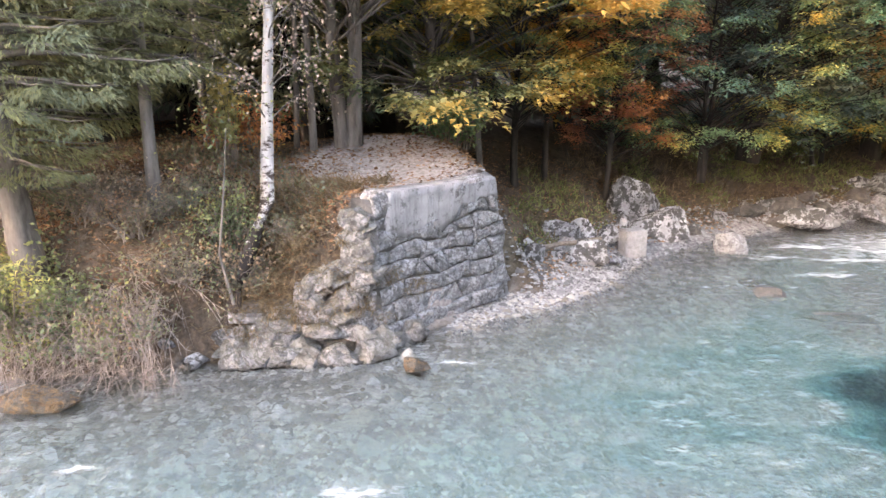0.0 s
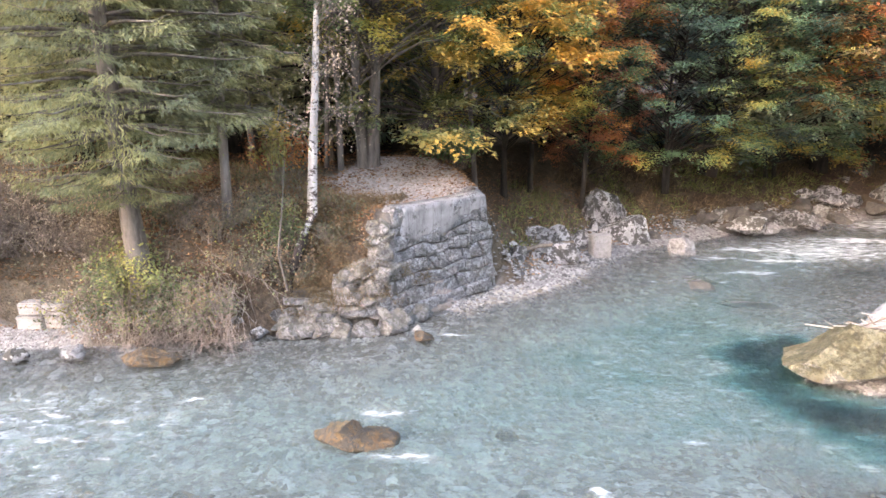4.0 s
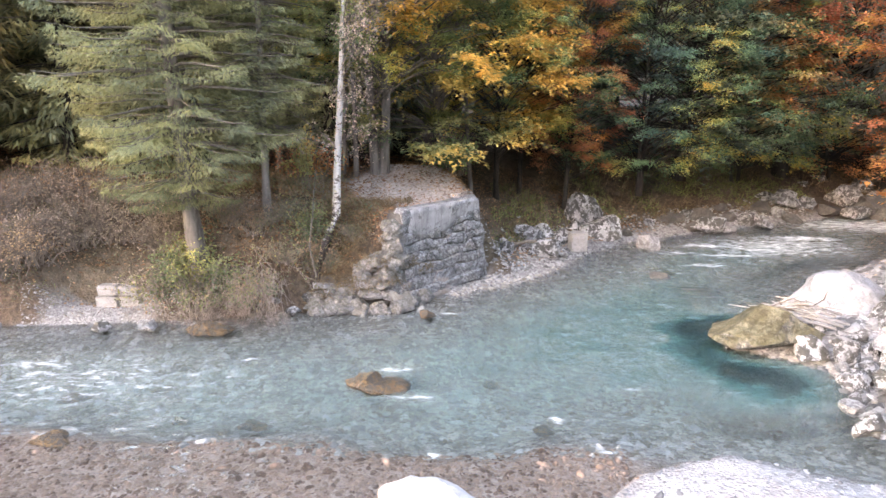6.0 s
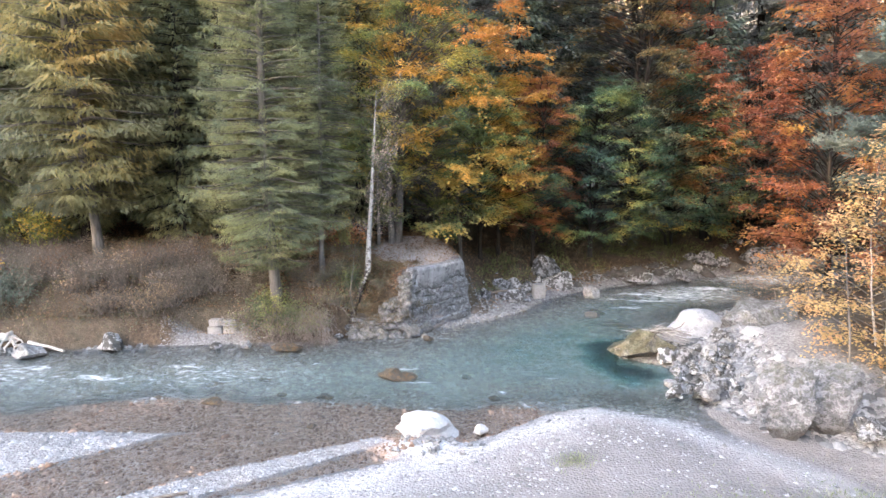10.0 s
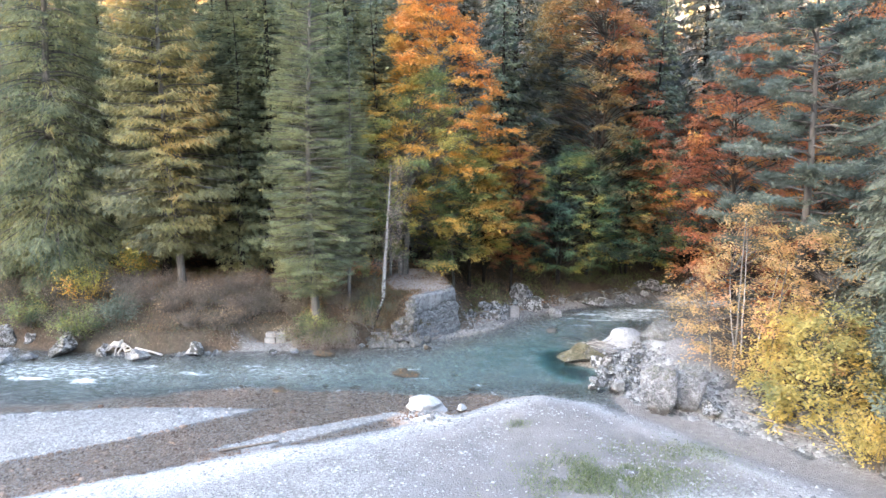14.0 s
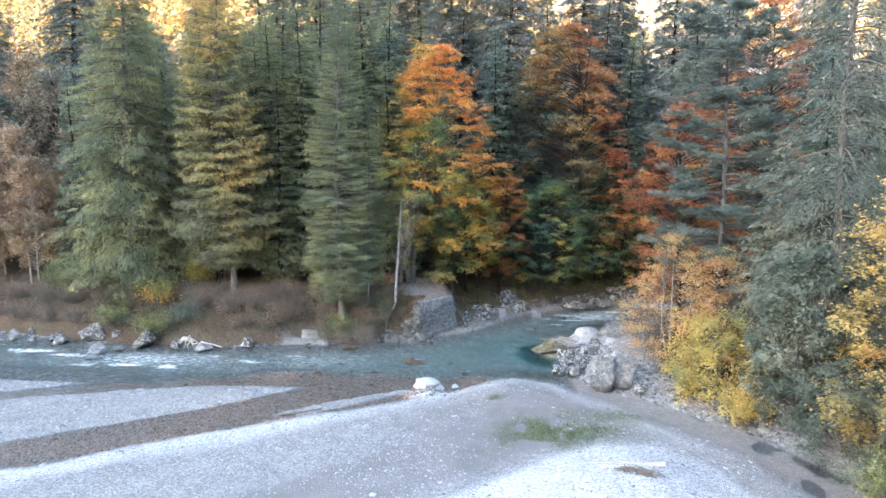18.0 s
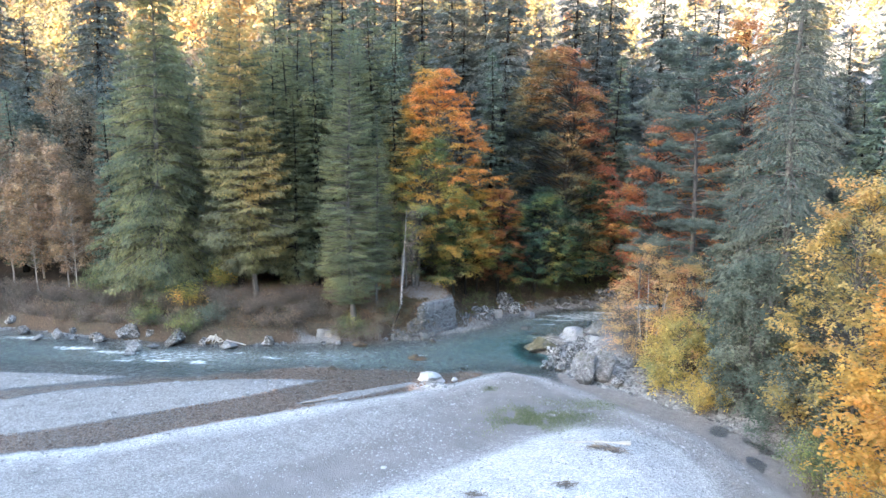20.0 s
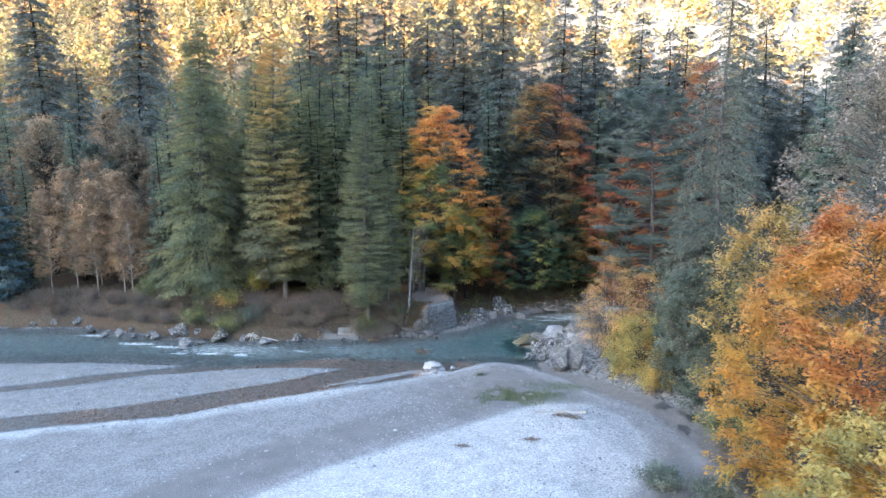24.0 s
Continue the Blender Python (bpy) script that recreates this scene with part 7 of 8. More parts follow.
def stone_piece(face, corners, proud, seed, back=-0.22, grid=8):
    """One hewn stone: a flat, rough-struck front on four corners (u, z), narrow worn edges, sides going back into the wall."""
    r = np.random.default_rng(seed)
    (u0, z0), (u1, z1), (u2, z2), (u3, z3) = corners
    verts, tilt, cut = [], r.normal(size=2) * 0.012, r.uniform(0.0, 0.3, 4)
    line = np.concatenate([[0, 0.05], np.linspace(0.05, 0.95, grid - 2)[1:-1], [0.95, 1]])
    aa, bb = np.meshgrid(line, line)
    rough = 0.02 * fbm(aa * 3, bb * 3, 0.8, 3, seed % 97) + r.normal(size=aa.shape) * 0.008
    chip = np.clip(0.25 * cut[0] + 0.05 - aa * bb, 0, 1) + np.clip(0.2 * cut[1] - (1 - aa) * (1 - bb), 0, 1)
    for j in range(grid):
        for i in range(grid):
            a, b = line[i], line[j]
            u = (u0 * (1 - a) + u1 * a) * (1 - b) + (u3 * (1 - a) + u2 * a) * b
            z = (z0 * (1 - a) + z1 * a) * (1 - b) + (z3 * (1 - a) + z2 * a) * b
            edge = min(a, 1 - a, b, 1 - b)
            out = proud + tilt[0] * (a - 0.5) * 2 + tilt[1] * (b - 0.5) * 2 + rough[j, i] - chip[j, i] * 0.3 - (0.04 if edge == 0 else 0)
            verts.append(on_face(face, u, z, out))
    ring = [i for i in range(grid)] + [grid * j + grid - 1 for j in range(1, grid)] + [grid * (grid - 1) + i for i in range(grid - 2, -1, -1)] + [grid * j for j in range(grid - 2, 0, -1)]
    faces = [(j * grid + i, j * grid + i + 1, (j + 1) * grid + i + 1, (j + 1) * grid + i) for j in range(grid - 1) for i in range(grid - 1)]
    e = face[1] - face[0]
    n = np.array([e[1], -e[0], 0]) / np.hypot(e[0], e[1])
    base = len(verts)
    verts += [verts[k] + n * (back - 0.05) for k in ring]
    m = len(ring)
    faces += [(ring[k], base + k, base + (k + 1) % m, ring[(k + 1) % m]) for k in range(m)]
    return verts, faces


def courses(face, levels, width, parent, seed, proud, skip=(), top=None):
    r = np.random.default_rng(seed)
    span_u = float(np.hypot(*(face[1] - face[0])[:2]))
    k = 0
    for za, zb in zip(levels[:-1], levels[1:]):
        cuts = [0.0]
        while cuts[-1] < 1:
            cuts.append(cuts[-1] + r.uniform(*width) / span_u)
        cuts = np.array(cuts) / cuts[-1]
        for ua, ub in zip(cuts[:-1], cuts[1:]):
            k += 1
            limit = top((ua + ub) / 2) if top else 99
            if k in skip or za > limit:
                continue
            zt = min(zb, limit) if zb - limit < 0.25 else zb
            j = lambda s: r.normal() * s  # noqa: E731
            hu, hz = (lambda q, w: 0.045 * math.sin(q * 91.7 + w * 37.3)), (lambda q, w: 0.07 * math.sin(q * 17.1 + w * 53.9 + 1))
            gu, gz = 0.012 / span_u, 0.009
            c = [(uu + hu(uu, zz) + j(0.006) + du * gu, zz + hz(uu, zz) * (0.5 + zz * 0.3) + j(0.014) + dz * gz) for uu, zz, du, dz in ((ua, za, 1, 1), (ub, za, -1, 1), (ub, zt, -1, -1), (ua, zt, 1, -1))]
            v, f = stone_piece(face, c, r.uniform(*proud), seed * 100 + k)
            part_mesh("stone", mesh_from("stone", v, f, WALL_STONE), parent)


# dark rubble core behind the joints
def slab(face, out, za, zb, steps, mat, name, parent, lower=None, thick=0.4, label="", seed=0):
    r = np.random.default_rng(seed)
    rows = 7
    v = []
    for j in range(rows):
        for i in range(steps + 1):
            u = i / steps
            zl = lower(u) if lower else za
            z = zl + (zb - zl) * j / (rows - 1)
            v.append(on_face(face, u, z, out + r.normal() * 0.008))
    front = len(v)
    e = face[1] - face[0]
    n = np.array([e[1], -e[0], 0]) / np.hypot(e[0], e[1])
    v += [p - n * thick for p in v]
    w = steps + 1
    f = [(j * w + i, j * w + i + 1, (j + 1) * w + i + 1, (j + 1) * w + i) for j in range(rows - 1) for i in range(steps)]
    f += [tuple(front + k for k in q[::-1]) for q in f]
    rim = [i for i in range(w)] + [j * w + steps for j in range(1, rows)] + [(rows - 1) * w + i for i in range(steps - 1, -1, -1)] + [j * w for j in range(rows - 2, 0, -1)]
    f += [(rim[k], front + rim[k], front + rim[(k + 1) % len(rim)], rim[(k + 1) % len(rim)]) for k in range(len(rim))]
    return part_mesh(name, mesh_from(name, v, f, mat), parent, label)


head_foot = lambda u: 1.95 + 0.42 * float(smooth(np.array(u), 0.42, 0.8)) + 0.07 * math.sin(u * 23) + 0.05 * math.sin(u * 41)  # noqa: E731
slab(FACE, -0.045, -0.3, 2.70, 12, MORTAR, "core", wall, thick=0.5)
slab(SIDE, -0.10, -0.3, 0.95, 8, MORTAR, "rubble_core", wall, thick=0.35)
HEAD = np.array([FACE[0] + 0.13 * (FACE[1] - FACE[0]), FACE[1], FACE[2] + 0.13 * (FACE[3] - FACE[2]), FACE[3]])
slab(HEAD, 0.03, 1.72, 2.79, 40, CONCRETE, "concrete_head", wall, lower=head_foot, thick=0.55, label="streaked grey concrete head")
courses(FACE, [0.30, 0.74, 1.08, 1.46, 1.78, 2.08, 2.40, 2.77], (0.3, 0.66), wall, 71, (0.01, 0.04), skip=(13,), top=lambda u: 2.77 if u < 0.17 else head_foot((u - 0.13) / 0.87) + 0.1)
courses(FACE, [-0.3, 0.02, 0.36], (0.5, 1.05), wall, 72, (0.06, 0.16))
courses(SIDE, [0.30, 0.62, 0.92, 1.26], (0.3, 0.75), wall, 75, (0.02, 0.16), top=lambda u: 0.75 + 0.5 * u)
for k, (face, u, size) in enumerate(((SIDE, 0.06, (0.3, 0.26, 0.2)), (SIDE, 0.22, (0.36, 0.3, 0.26)), (SIDE, 0.4, (0.42, 0.3, 0.24)), (SIDE, 0.6, (0.34, 0.3, 0.28)), (SIDE, 0.8, (0.46, 0.34, 0.3)), (FACE, 0.02, (0.5, 0.36, 0.36)), (FACE, 0.13, (0.5, 0.32, 0.34)), (FACE, 0.25, (0.42, 0.28, 0.26)))):
    st = part_mesh("stone", boulder_mesh("stone", size, 430 + k, WING_STONE, 4, 12 if k % 2 else 9), wall)
    st.matrix_world = pose(*on_face(face, u, 0.1, 0.2), 0, 0, 25 if face is FACE else 8)
r = np.random.default_rng(76)
for k in range(16):
    u = r.random()
    p = on_face(SIDE, u, r.uniform(0.2, 0.8) * (0.75 + 0.5 * u), r.uniform(0.0, 0.12))
    st = part_mesh("stone", boulder_mesh("stone", (r.uniform(0.2, 0.4), r.uniform(0.18, 0.26), r.uniform(0.12, 0.2)), 400 + k, WING_STONE, 3, 0), wall)
    st.matrix_world = pose(*p, 0, r.uniform(-12, 12), r.uniform(-25, 25))
for k in range(36):
    u, zz = r.uniform(0.55, 1.04), r.uniform(0.9, 2.5)
    st = part_mesh("stone", boulder_mesh("stone", (r.uniform(0.18, 0.34), r.uniform(0.16, 0.26), r.uniform(0.13, 0.24)), 460 + k, WING_STONE, 3, 12), wall)
    st.matrix_world = pose(*on_face(SIDE, u, min(zz, 0.95 + 1.55 * (u - 0.4)), r.uniform(-0.02, 0.1)), 0, r.uniform(-15, 15), r.uniform(-30, 30))
for k in range(16):
    st = part_mesh("stone", boulder_mesh("stone", (r.uniform(0.2, 0.36), r.uniform(0.16, 0.26), r.uniform(0.15, 0.26)), 500 + k, WING_STONE, 3, 12), wall)
    st.matrix_world = pose(*on_face(SIDE, r.uniform(0.84, 1.03), r.uniform(1.6, 2.5), r.uniform(-0.02, 0.1)), 0, r.uniform(-15, 15), r.uniform(-30, 30))
# flank facing upstream
FLANK = np.array([(0.40, 1.02, -0.3), (0.05, 2.6, -0.3), (0.0, 0.08, 2.78), (-0.3, 2.2, 2.78)])
slab(FLANK, 0.0, -0.3, 2.77, 8, CONCRETE, "flank", wall, thick=0.4)
# dry tufts in the joints
r = np.random.default_rng(77)
pts, fw = [], []
for k in range(74):
    face, u = (SIDE, r.random()) if k > 7 else (FACE, r.uniform(0.02, 0.4))
    p = on_face(face, u, r.uniform(0.35, 1.25 if k < 46 else 1.9) + (0.5 * u if face is SIDE else 0.2), 0.1)
    m = int(r.integers(30, 80))
    pts.append(p + r.normal(size=(m, 3)) * [0.1, 0.05, 0.03])
    fw.append(np.array([0.1, -0.6, -0.15]) + 0.5 * r.normal(size=(m, 3)))
pts, fw = np.concatenate(pts), np.concatenate(fw)
n = len(pts)
tagged(new("joint_grass", mesh_from("joint_grass", *blades(pts, fw, r.normal(size=(n, 3)), r.uniform(0.1, 0.3, n), r.uniform(0.005, 0.012, n), 0.1), GRASS_DRY)), "dry grass tufts growing from the joints of the old wall", "grass", kind="stuff")

# ---- undergrowth and small things on the far bank ----
def scatter(seed, n, xr, yr, keep):
    """n random places in a rectangle where keep(x, y) holds."""
    r = np.random.default_rng(seed)
    xs, ys = [], []
    while len(xs) < n:
        x, y = r.uniform(*xr, n), r.uniform(*yr, n)
        ok = keep(x, y) > r.random(n)
        xs += list(x[ok])
        ys += list(y[ok])
    x, y = np.array(xs[:n]), np.array(ys[:n])
    return x, y, ground_height(x[None], y[None])[0], r


def far_depth(x, y):
    return inside_distance(x, y, FAR_LAND)


def blade_stuff(name, x, y, z, r, length, width, mat, label, category, up=0.7, out=(0, -0.5, 0), wide=0.6):
    n = len(x)
    fwd = np.array(out) + np.array([0, 0, up]) + r.normal(size=(n, 3)) * wide
    v, f = blades(np.stack([x, y, z - 0.01], -1), fwd, r.normal(size=(n, 3)), r.uniform(*length, n), r.uniform(*width, n), 0.1)
    return tagged(new(name, mesh_from(name, v, f, mat)), label, category, kind="stuff")


x, y, z, r = scatter(81, 46000, (-34, -1.8), (-5, 3.5), lambda x, y: (far_depth(x, y) > 0.25) * (inside_distance(x, y, TERRACE) < -0.1) * smooth(fbm(x, y, 1.3, 2, 6), -0.5, 0.3) * (1 - 0.9 * np.exp(-((x + 10.6) / 2.0) ** 2) * (far_depth(x, y) < 1.0)))
blade_stuff("dry_bank_grass", x, y, z, r, (0.14, 0.42), (0.006, 0.014), GRASS_DRY, "dry straw-coloured grass hanging on the bank", "grass", 0.25, (0, -0.55, 0), 0.45)
x, y, z, r = scatter(82, 9000, (-34, -1.8), (-4.6, 4), lambda x, y: (far_depth(x, y) > 0.35) * (inside_distance(x, y, TERRACE) < 0) * smooth(fbm(x, y, 2.3, 2, 9), 0.0, 0.5))
blade_stuff("green_bank_grass", x, y, z, r, (0.12, 0.32), (0.007, 0.015), GRASS_GREEN, "green grass tufts on the bank", "grass", 0.6, (0, -0.25, 0), 0.4)
x, y, z, r = scatter(83, 42000, (-30, 8), (-4.2, 9), lambda x, y: (far_depth(x, y) > 0.6) * (0.35 + 0.65 * smooth(fbm(x, y, 1.1, 2, 3), -0.2, 0.4)) * (1 - 0.35 * (inside_distance(x, y, TERRACE) > 0.2)))
n = len(x)
v, f = blades(np.stack([x, y, z + 0.015], -1), r.normal(size=(n, 3)) * [1, 1, 0.15], np.array([0, 0, 1]) + 0.35 * r.normal(size=(n, 3)), r.uniform(0.06, 0.13, n), r.uniform(0.04, 0.09, n), 0.2)
lx, ly, lz, _ = scatter(87, 7500, (-9, -2.2), (-3.4, 1.6), lambda x, y: (far_depth(x, y) > 0.45) * (inside_distance(x, y, TERRACE) < 0.3) * (0.4 + 0.6 * smooth(fbm(x, y, 0.8, 2, 14), -0.3, 0.3)))
k = len(lx)
v2, f2 = blades(np.stack([lx, ly, lz + 0.02], -1), r.normal(size=(k, 3)) * [1, 1, 0.3], np.array([0, -0.4, 1]) + 0.35 * r.normal(size=(k, 3)), r.uniform(0.06, 0.12, k), r.uniform(0.04, 0.08, k), 0.2)
v, f = np.concatenate([v, v2]), np.concatenate([f, f2 + len(v)])
tagged(new("fallen_leaves", mesh_from("fallen_leaves", v, f, DEAD_LEAF)), "rust-brown fallen leaves over bank and terrace", "leaves", kind="stuff")
x, y, z, r = scatter(84, 9000, (1.0, 24), (1.5, 16), lambda x, y: (far_depth(x, y) > 1.6) * (far_depth(x, y) < 6) * smooth(fbm(x, y, 1.5, 2, 4), -0.4, 0.3))
blade_stuff("far_bank_grass", x, y, z, r, (0.15, 0.45), (0.015, 0.035), GRASS_DRY, "dry grass on the shaded far bank", "grass", 0.4, (0, -0.4, 0), 0.45)


x, y, z, r = scatter(90, 9000, (0.6, 20), (1.8, 14), lambda x, y: (far_depth(x, y) > 1.9) * (far_depth(x, y) < 5) * smooth(fbm(x, y, 1.2, 2, 44), -0.3, 0.3))
blade_stuff("mossy_bank_grass", x, y, z, r, (0.1, 0.3), (0.015, 0.035), GRASS_GREEN, "olive-green grass and moss on the shaded far bank", "grass", 0.4, (0, -0.4, 0), 0.45)
x, y, z, r = scatter(85, 9000, (-5.0, -2.0), (-2.8, -0.4), lambda x, y: (far_depth(x, y) > 0.12) * (far_depth(x, y) < 2.0) * smooth(fbm(x, y, 0.5, 2, 8), -0.3, 0.2))
blade_stuff("wall_grass", x, y, z + 0.05, r, (0.15, 0.38), (0.006, 0.013), GRASS_DRY, "dry grass hanging over the ruined wing of the abutment", "grass", 0.1, (0, -0.7, 0), 0.45)
x, y, z, r = scatter(88, 20000, (-32, -2.6), (-4.8, 1.2), lambda x, y: (far_depth(x, y) > 0.3) * (inside_distance(x, y, TERRACE) < -0.15) * (0.12 + 0.88 * smooth(fbm(x, y, 0.9, 2, 24), -0.15, 0.35)) * (1 - 0.95 * (np.abs(x + 10.6) < 2.0) * (far_depth(x, y) < 1.1)))
z = z + np.abs(r.normal(size=len(x))) * 0.2
blade_stuff("bank_weeds", x, y, z, r, (0.04, 0.11), (0.03, 0.07), WEED_LEAF, "olive and brown low weeds on the bank", "weeds", 0.3, (0, -0.4, 0), 0.7)
x, y, z, r = scatter(89, 9000, (-32, -2.6), (-4.8, 1.2), lambda x, y: (far_depth(x, y) > 0.3) * (inside_distance(x, y, TERRACE) < -0.15) * (0.12 + 0.88 * smooth(fbm(x, y, 0.9, 2, 24), -0.15, 0.35)))
blade_stuff("weed_stalks", x, y, z, r, (0.3, 0.75), (0.006, 0.012), TWIG, "dry brown weed stalks on the bank", "weeds", 0.7, (0, -0.35, 0), 0.5)
x, y, z, r = scatter(86, 1100, (-46, -7.5), (-6, 0.5), lambda x, y: (np.abs(x + 10.6) > 2.4) * (far_depth(x, y) > -0.4) * (far_depth(x, y) < 0.12) * smooth(fbm(x, y, 1.6, 2, 21), -0.2, 0.3))
bank_rubble = (x, y, z, r)


def bush(name, x, y, h, rad, seed, leaf, n_leaf, n_twig, label, z=None, leaf_size=0.09, droop=0.0, group="", twig=TWIG):
    """A shrub: many thin arching twigs, leaves on their outer parts."""
    r = np.random.default_rng(seed)
    z = ground_at(x, y) if z is None else z
    root = empty(name, pose(x, y, z - 0.05), label, "shrub", group)
    pile, tips = Pile(), []
    for _ in range(n_twig):
        a, ln = r.uniform(0, 6.283), h * r.uniform(0.6, 1.15)
        t = np.linspace(0, 1, 5)
        rr = rad * r.uniform(0.25, 1.0)
        b = r.normal(size=2) * rad * 0.22
        pts = np.column_stack([b[0] + np.cos(a) * rr * t**1.2, b[1] + np.sin(a) * rr * t**1.2 - droop * t * t * 0.5, ln * (t - 0.35 * t * t * (rr / rad)) * (1 - droop * t * t)]) + r.normal(size=(5, 3)) * 0.04 * t[:, None]
        pile.add(*tube(pts, np.linspace(0.014, 0.004, 5), 4))
        tips += [pts[2], pts[3], pts[4], (pts[3] + pts[4]) / 2]
        for _ in range(2):
            p0 = pts[r.integers(2, 5)]
            p1 = p0 + unit(r, 1)[0] * 0.3 * rad
            pile.add(*tube(np.array([p0, (p0 + p1) / 2, p1]), [0.006, 0.005, 0.003], 3))
            tips.append(p1)
    tagged(part_mesh("twig_tangle", pile.mesh(name + "_twigs", twig), root), kind="stuff")
    if n_leaf:
        tips = np.array(tips)
        p = tips[r.integers(0, len(tips), n_leaf)] + r.normal(size=(n_leaf, 3)) * 0.12 * rad
        p[:, 2] = np.maximum(p[:, 2], 0.05)
        v, f = blades(p, unit(r, n_leaf), np.array([0, 0, 1]) + 0.7 * unit(r, n_leaf), r.uniform(0.6, 1.3, n_leaf) * leaf_size, r.uniform(0.4, 0.9, n_leaf) * leaf_size, 0.2)
        tagged(part_mesh("foliage", mesh_from(name + "_leaves", v, f, leaf), root), kind="stuff")
    return root


bush("hazel_shrub", -8.0, -3.15, 1.4, 0.95, 201, SHRUB_GREEN, 3600, 70, "yellow-green leafy shrub above the brushwood", leaf_size=0.08)
bush("orange_shrub", -21.4, -2.6, 2.2, 1.3, 202, BEECH_GOLD, 1300, 60, "orange-leaved shrub on the downstream bank", leaf_size=0.13)
bush("gold_sapling", -5.55, 0.3, 2.3, 0.5, 203, MAPLE_GOLDGREEN, 800, 20, "small golden sapling behind the birch", leaf_size=0.12)
bush("green_shrub", -4.9, -1.7, 1.2, 0.75, 204, SHRUB_GREEN, 1300, 40, "grey-green shrub at the foot of the birch", leaf_size=0.07)
bush("green_shrub", -0.9, 3.2, 1.5, 0.9, 205, BEECH_GREEN, 2600, 50, "leafy green shrub at the back of the terrace", leaf_size=0.12)
bush("red_shrub", -5.6, 1.8, 1.2, 1.0, 207, BEECH_RED, 1500, 40, "small red-leaved shrub in the wood's edge", leaf_size=0.1)
bush("rust_shrub", -4.6, -2.0, 0.9, 0.9, 208, LEAF_PINK, 900, 60, "rusty twigs over the bank edge", leaf_size=0.07)
for k, (bx, by, bh, br) in enumerate(((-11.5, -1.6, 1.2, 1.2), (-13.8, -2.2, 1.5, 1.4), (-16.0, -2.9, 1.4, 1.3), (-18.4, -2.6, 1.9, 1.6), (-13, -0.4, 1.4, 1.4), (-19.6, -1.0, 1.6, 1.5), (-23.2, -2.4, 1.6, 1.5), (-26, -2.2, 1.7, 1.5), (-28.8, -1.6, 1.5, 1.5), (-31.5, -1.0, 1.8, 1.6), (-34.5, 0.0, 1.7, 1.6), (-38, 0.4, 1.7, 1.6), (-42, 0.5, 1.8, 1.8), (-10, -0.6, 1.0, 1.1), (-17.2, -0.6, 1.5, 1.3), (-9.6, -2.6, 0.8, 0.8), (-14.9, -3.4, 1.2, 1.1), (-20.6, -3.6, 1.3, 1.2), (-22.4, -3.4, 1.2, 1.2), (-24.8, -3.2, 1.4, 1.3), (-27.6, -2.8, 1.3, 1.3), (-30.4, -2.2, 1.4, 1.4), (-33, -1.6, 1.5, 1.4), (-36.2, -0.6, 1.5, 1.5), (-12.6, -2.4, 1.0, 1.0), (-40.4, -0.4, 1.5, 1.5), (-44.5, -0.2, 1.6, 1.7), (-11.7, -2.1, 1.1, 1.1), (-12.6, -2.9, 1.2, 1.1), (-10.6, -1.7, 1.1, 1.1), (-9.3, -1.9, 1.0, 1.0), (-13.4, -3.3, 1.2, 1.1), (-8.8, -1.2, 1.0, 1.1), (-6.9, -1.8, 0.9, 0.9), (-15.6, -2.0, 1.4, 1.2))):
    bush("dry_shrub", bx, by, bh, br, 220 + k, (LEAF_PALE, LEAF_PINK, LEAF_PALE)[k % 3], 650, 110, "dry brownish bank shrub with few leaves remaining", leaf_size=0.065, group="dry shrubs along the bank")
for k, (bx, by, bh, br, lf) in enumerate(((-22.6, -2.0, 3.0, 1.6, SHRUB_GREEN), (-27.5, -0.6, 3.2, 1.8, SPRUCE_OLIVE), (-30.6, 0.2, 3.0, 1.7, SHRUB_GREEN), (-19.8, 0.2, 2.6, 1.4, BEECH_GREEN), (15.2, -16.0, 2.0, 1.2, MAPLE_GOLDGREEN), (17.4, -24.4, 3.0, 1.7, SHRUB_GREEN), (18.6, -27.2, 2.8, 1.8, MAPLE_GOLDGREEN), (17.8, -36.2, 1.8, 1.6, GREY_SHRUB), (-21.0, -3.9, 1.7, 1.4, SHRUB_GREEN), (-24.6, -3.2, 1.8, 1.5, SHRUB_GREEN), (-19.0, -3.3, 1.3, 1.2, GREY_SHRUB), (12.4, -29.4, 1.1, 1.1, GREY_SHRUB), (14.6, -30.8, 1.3, 1.2, GREY_SHRUB))):
    bush("leafy_shrub", bx, by, bh, br, 260 + k, lf, 3000, 60, "leafy green-gold shrub at the wood's edge", leaf_size=0.12, group="leafy shrubs")

r = np.random.default_rng(290)
for k in range(34):
    bx = -9.0 - 1.05 * k + r.normal() * 0.4
    by = float(np.interp(bx, [-45, -27, -17, -9], [-0.2, -2.6, -3.5, -2.6])) + r.uniform(0.1, 3.2)
    bush("bare_shrub", bx, by, r.uniform(0.9, 1.7), r.uniform(0.8, 1.4), 291 + k, (LEAF_PALE, LEAF_PINK, DEAD_LEAF)[k % 3], 500, 80, "leafless grey-brown shrub on the litter-covered bank", leaf_size=0.07, group="bare shrubs along the bank")

for k, (bx, by, bh, br) in enumerate(((-5.5, -2.45, 0.7, 0.8), (-6.3, -2.3, 0.8, 0.8), (-7.1, -2.1, 0.8, 0.9), (-4.6, -2.1, 0.6, 0.7), (-5.9, -1.7, 0.7, 0.8), (-3.6, -1.75, 0.5, 0.6))):
    bush("bare_shrub", bx, by, bh, br, 340 + k, WEED_LEAF, 900, 70, "tangled grey-brown twigs with small olive leaves on the bank", leaf_size=0.06, group="bare shrubs along the bank")

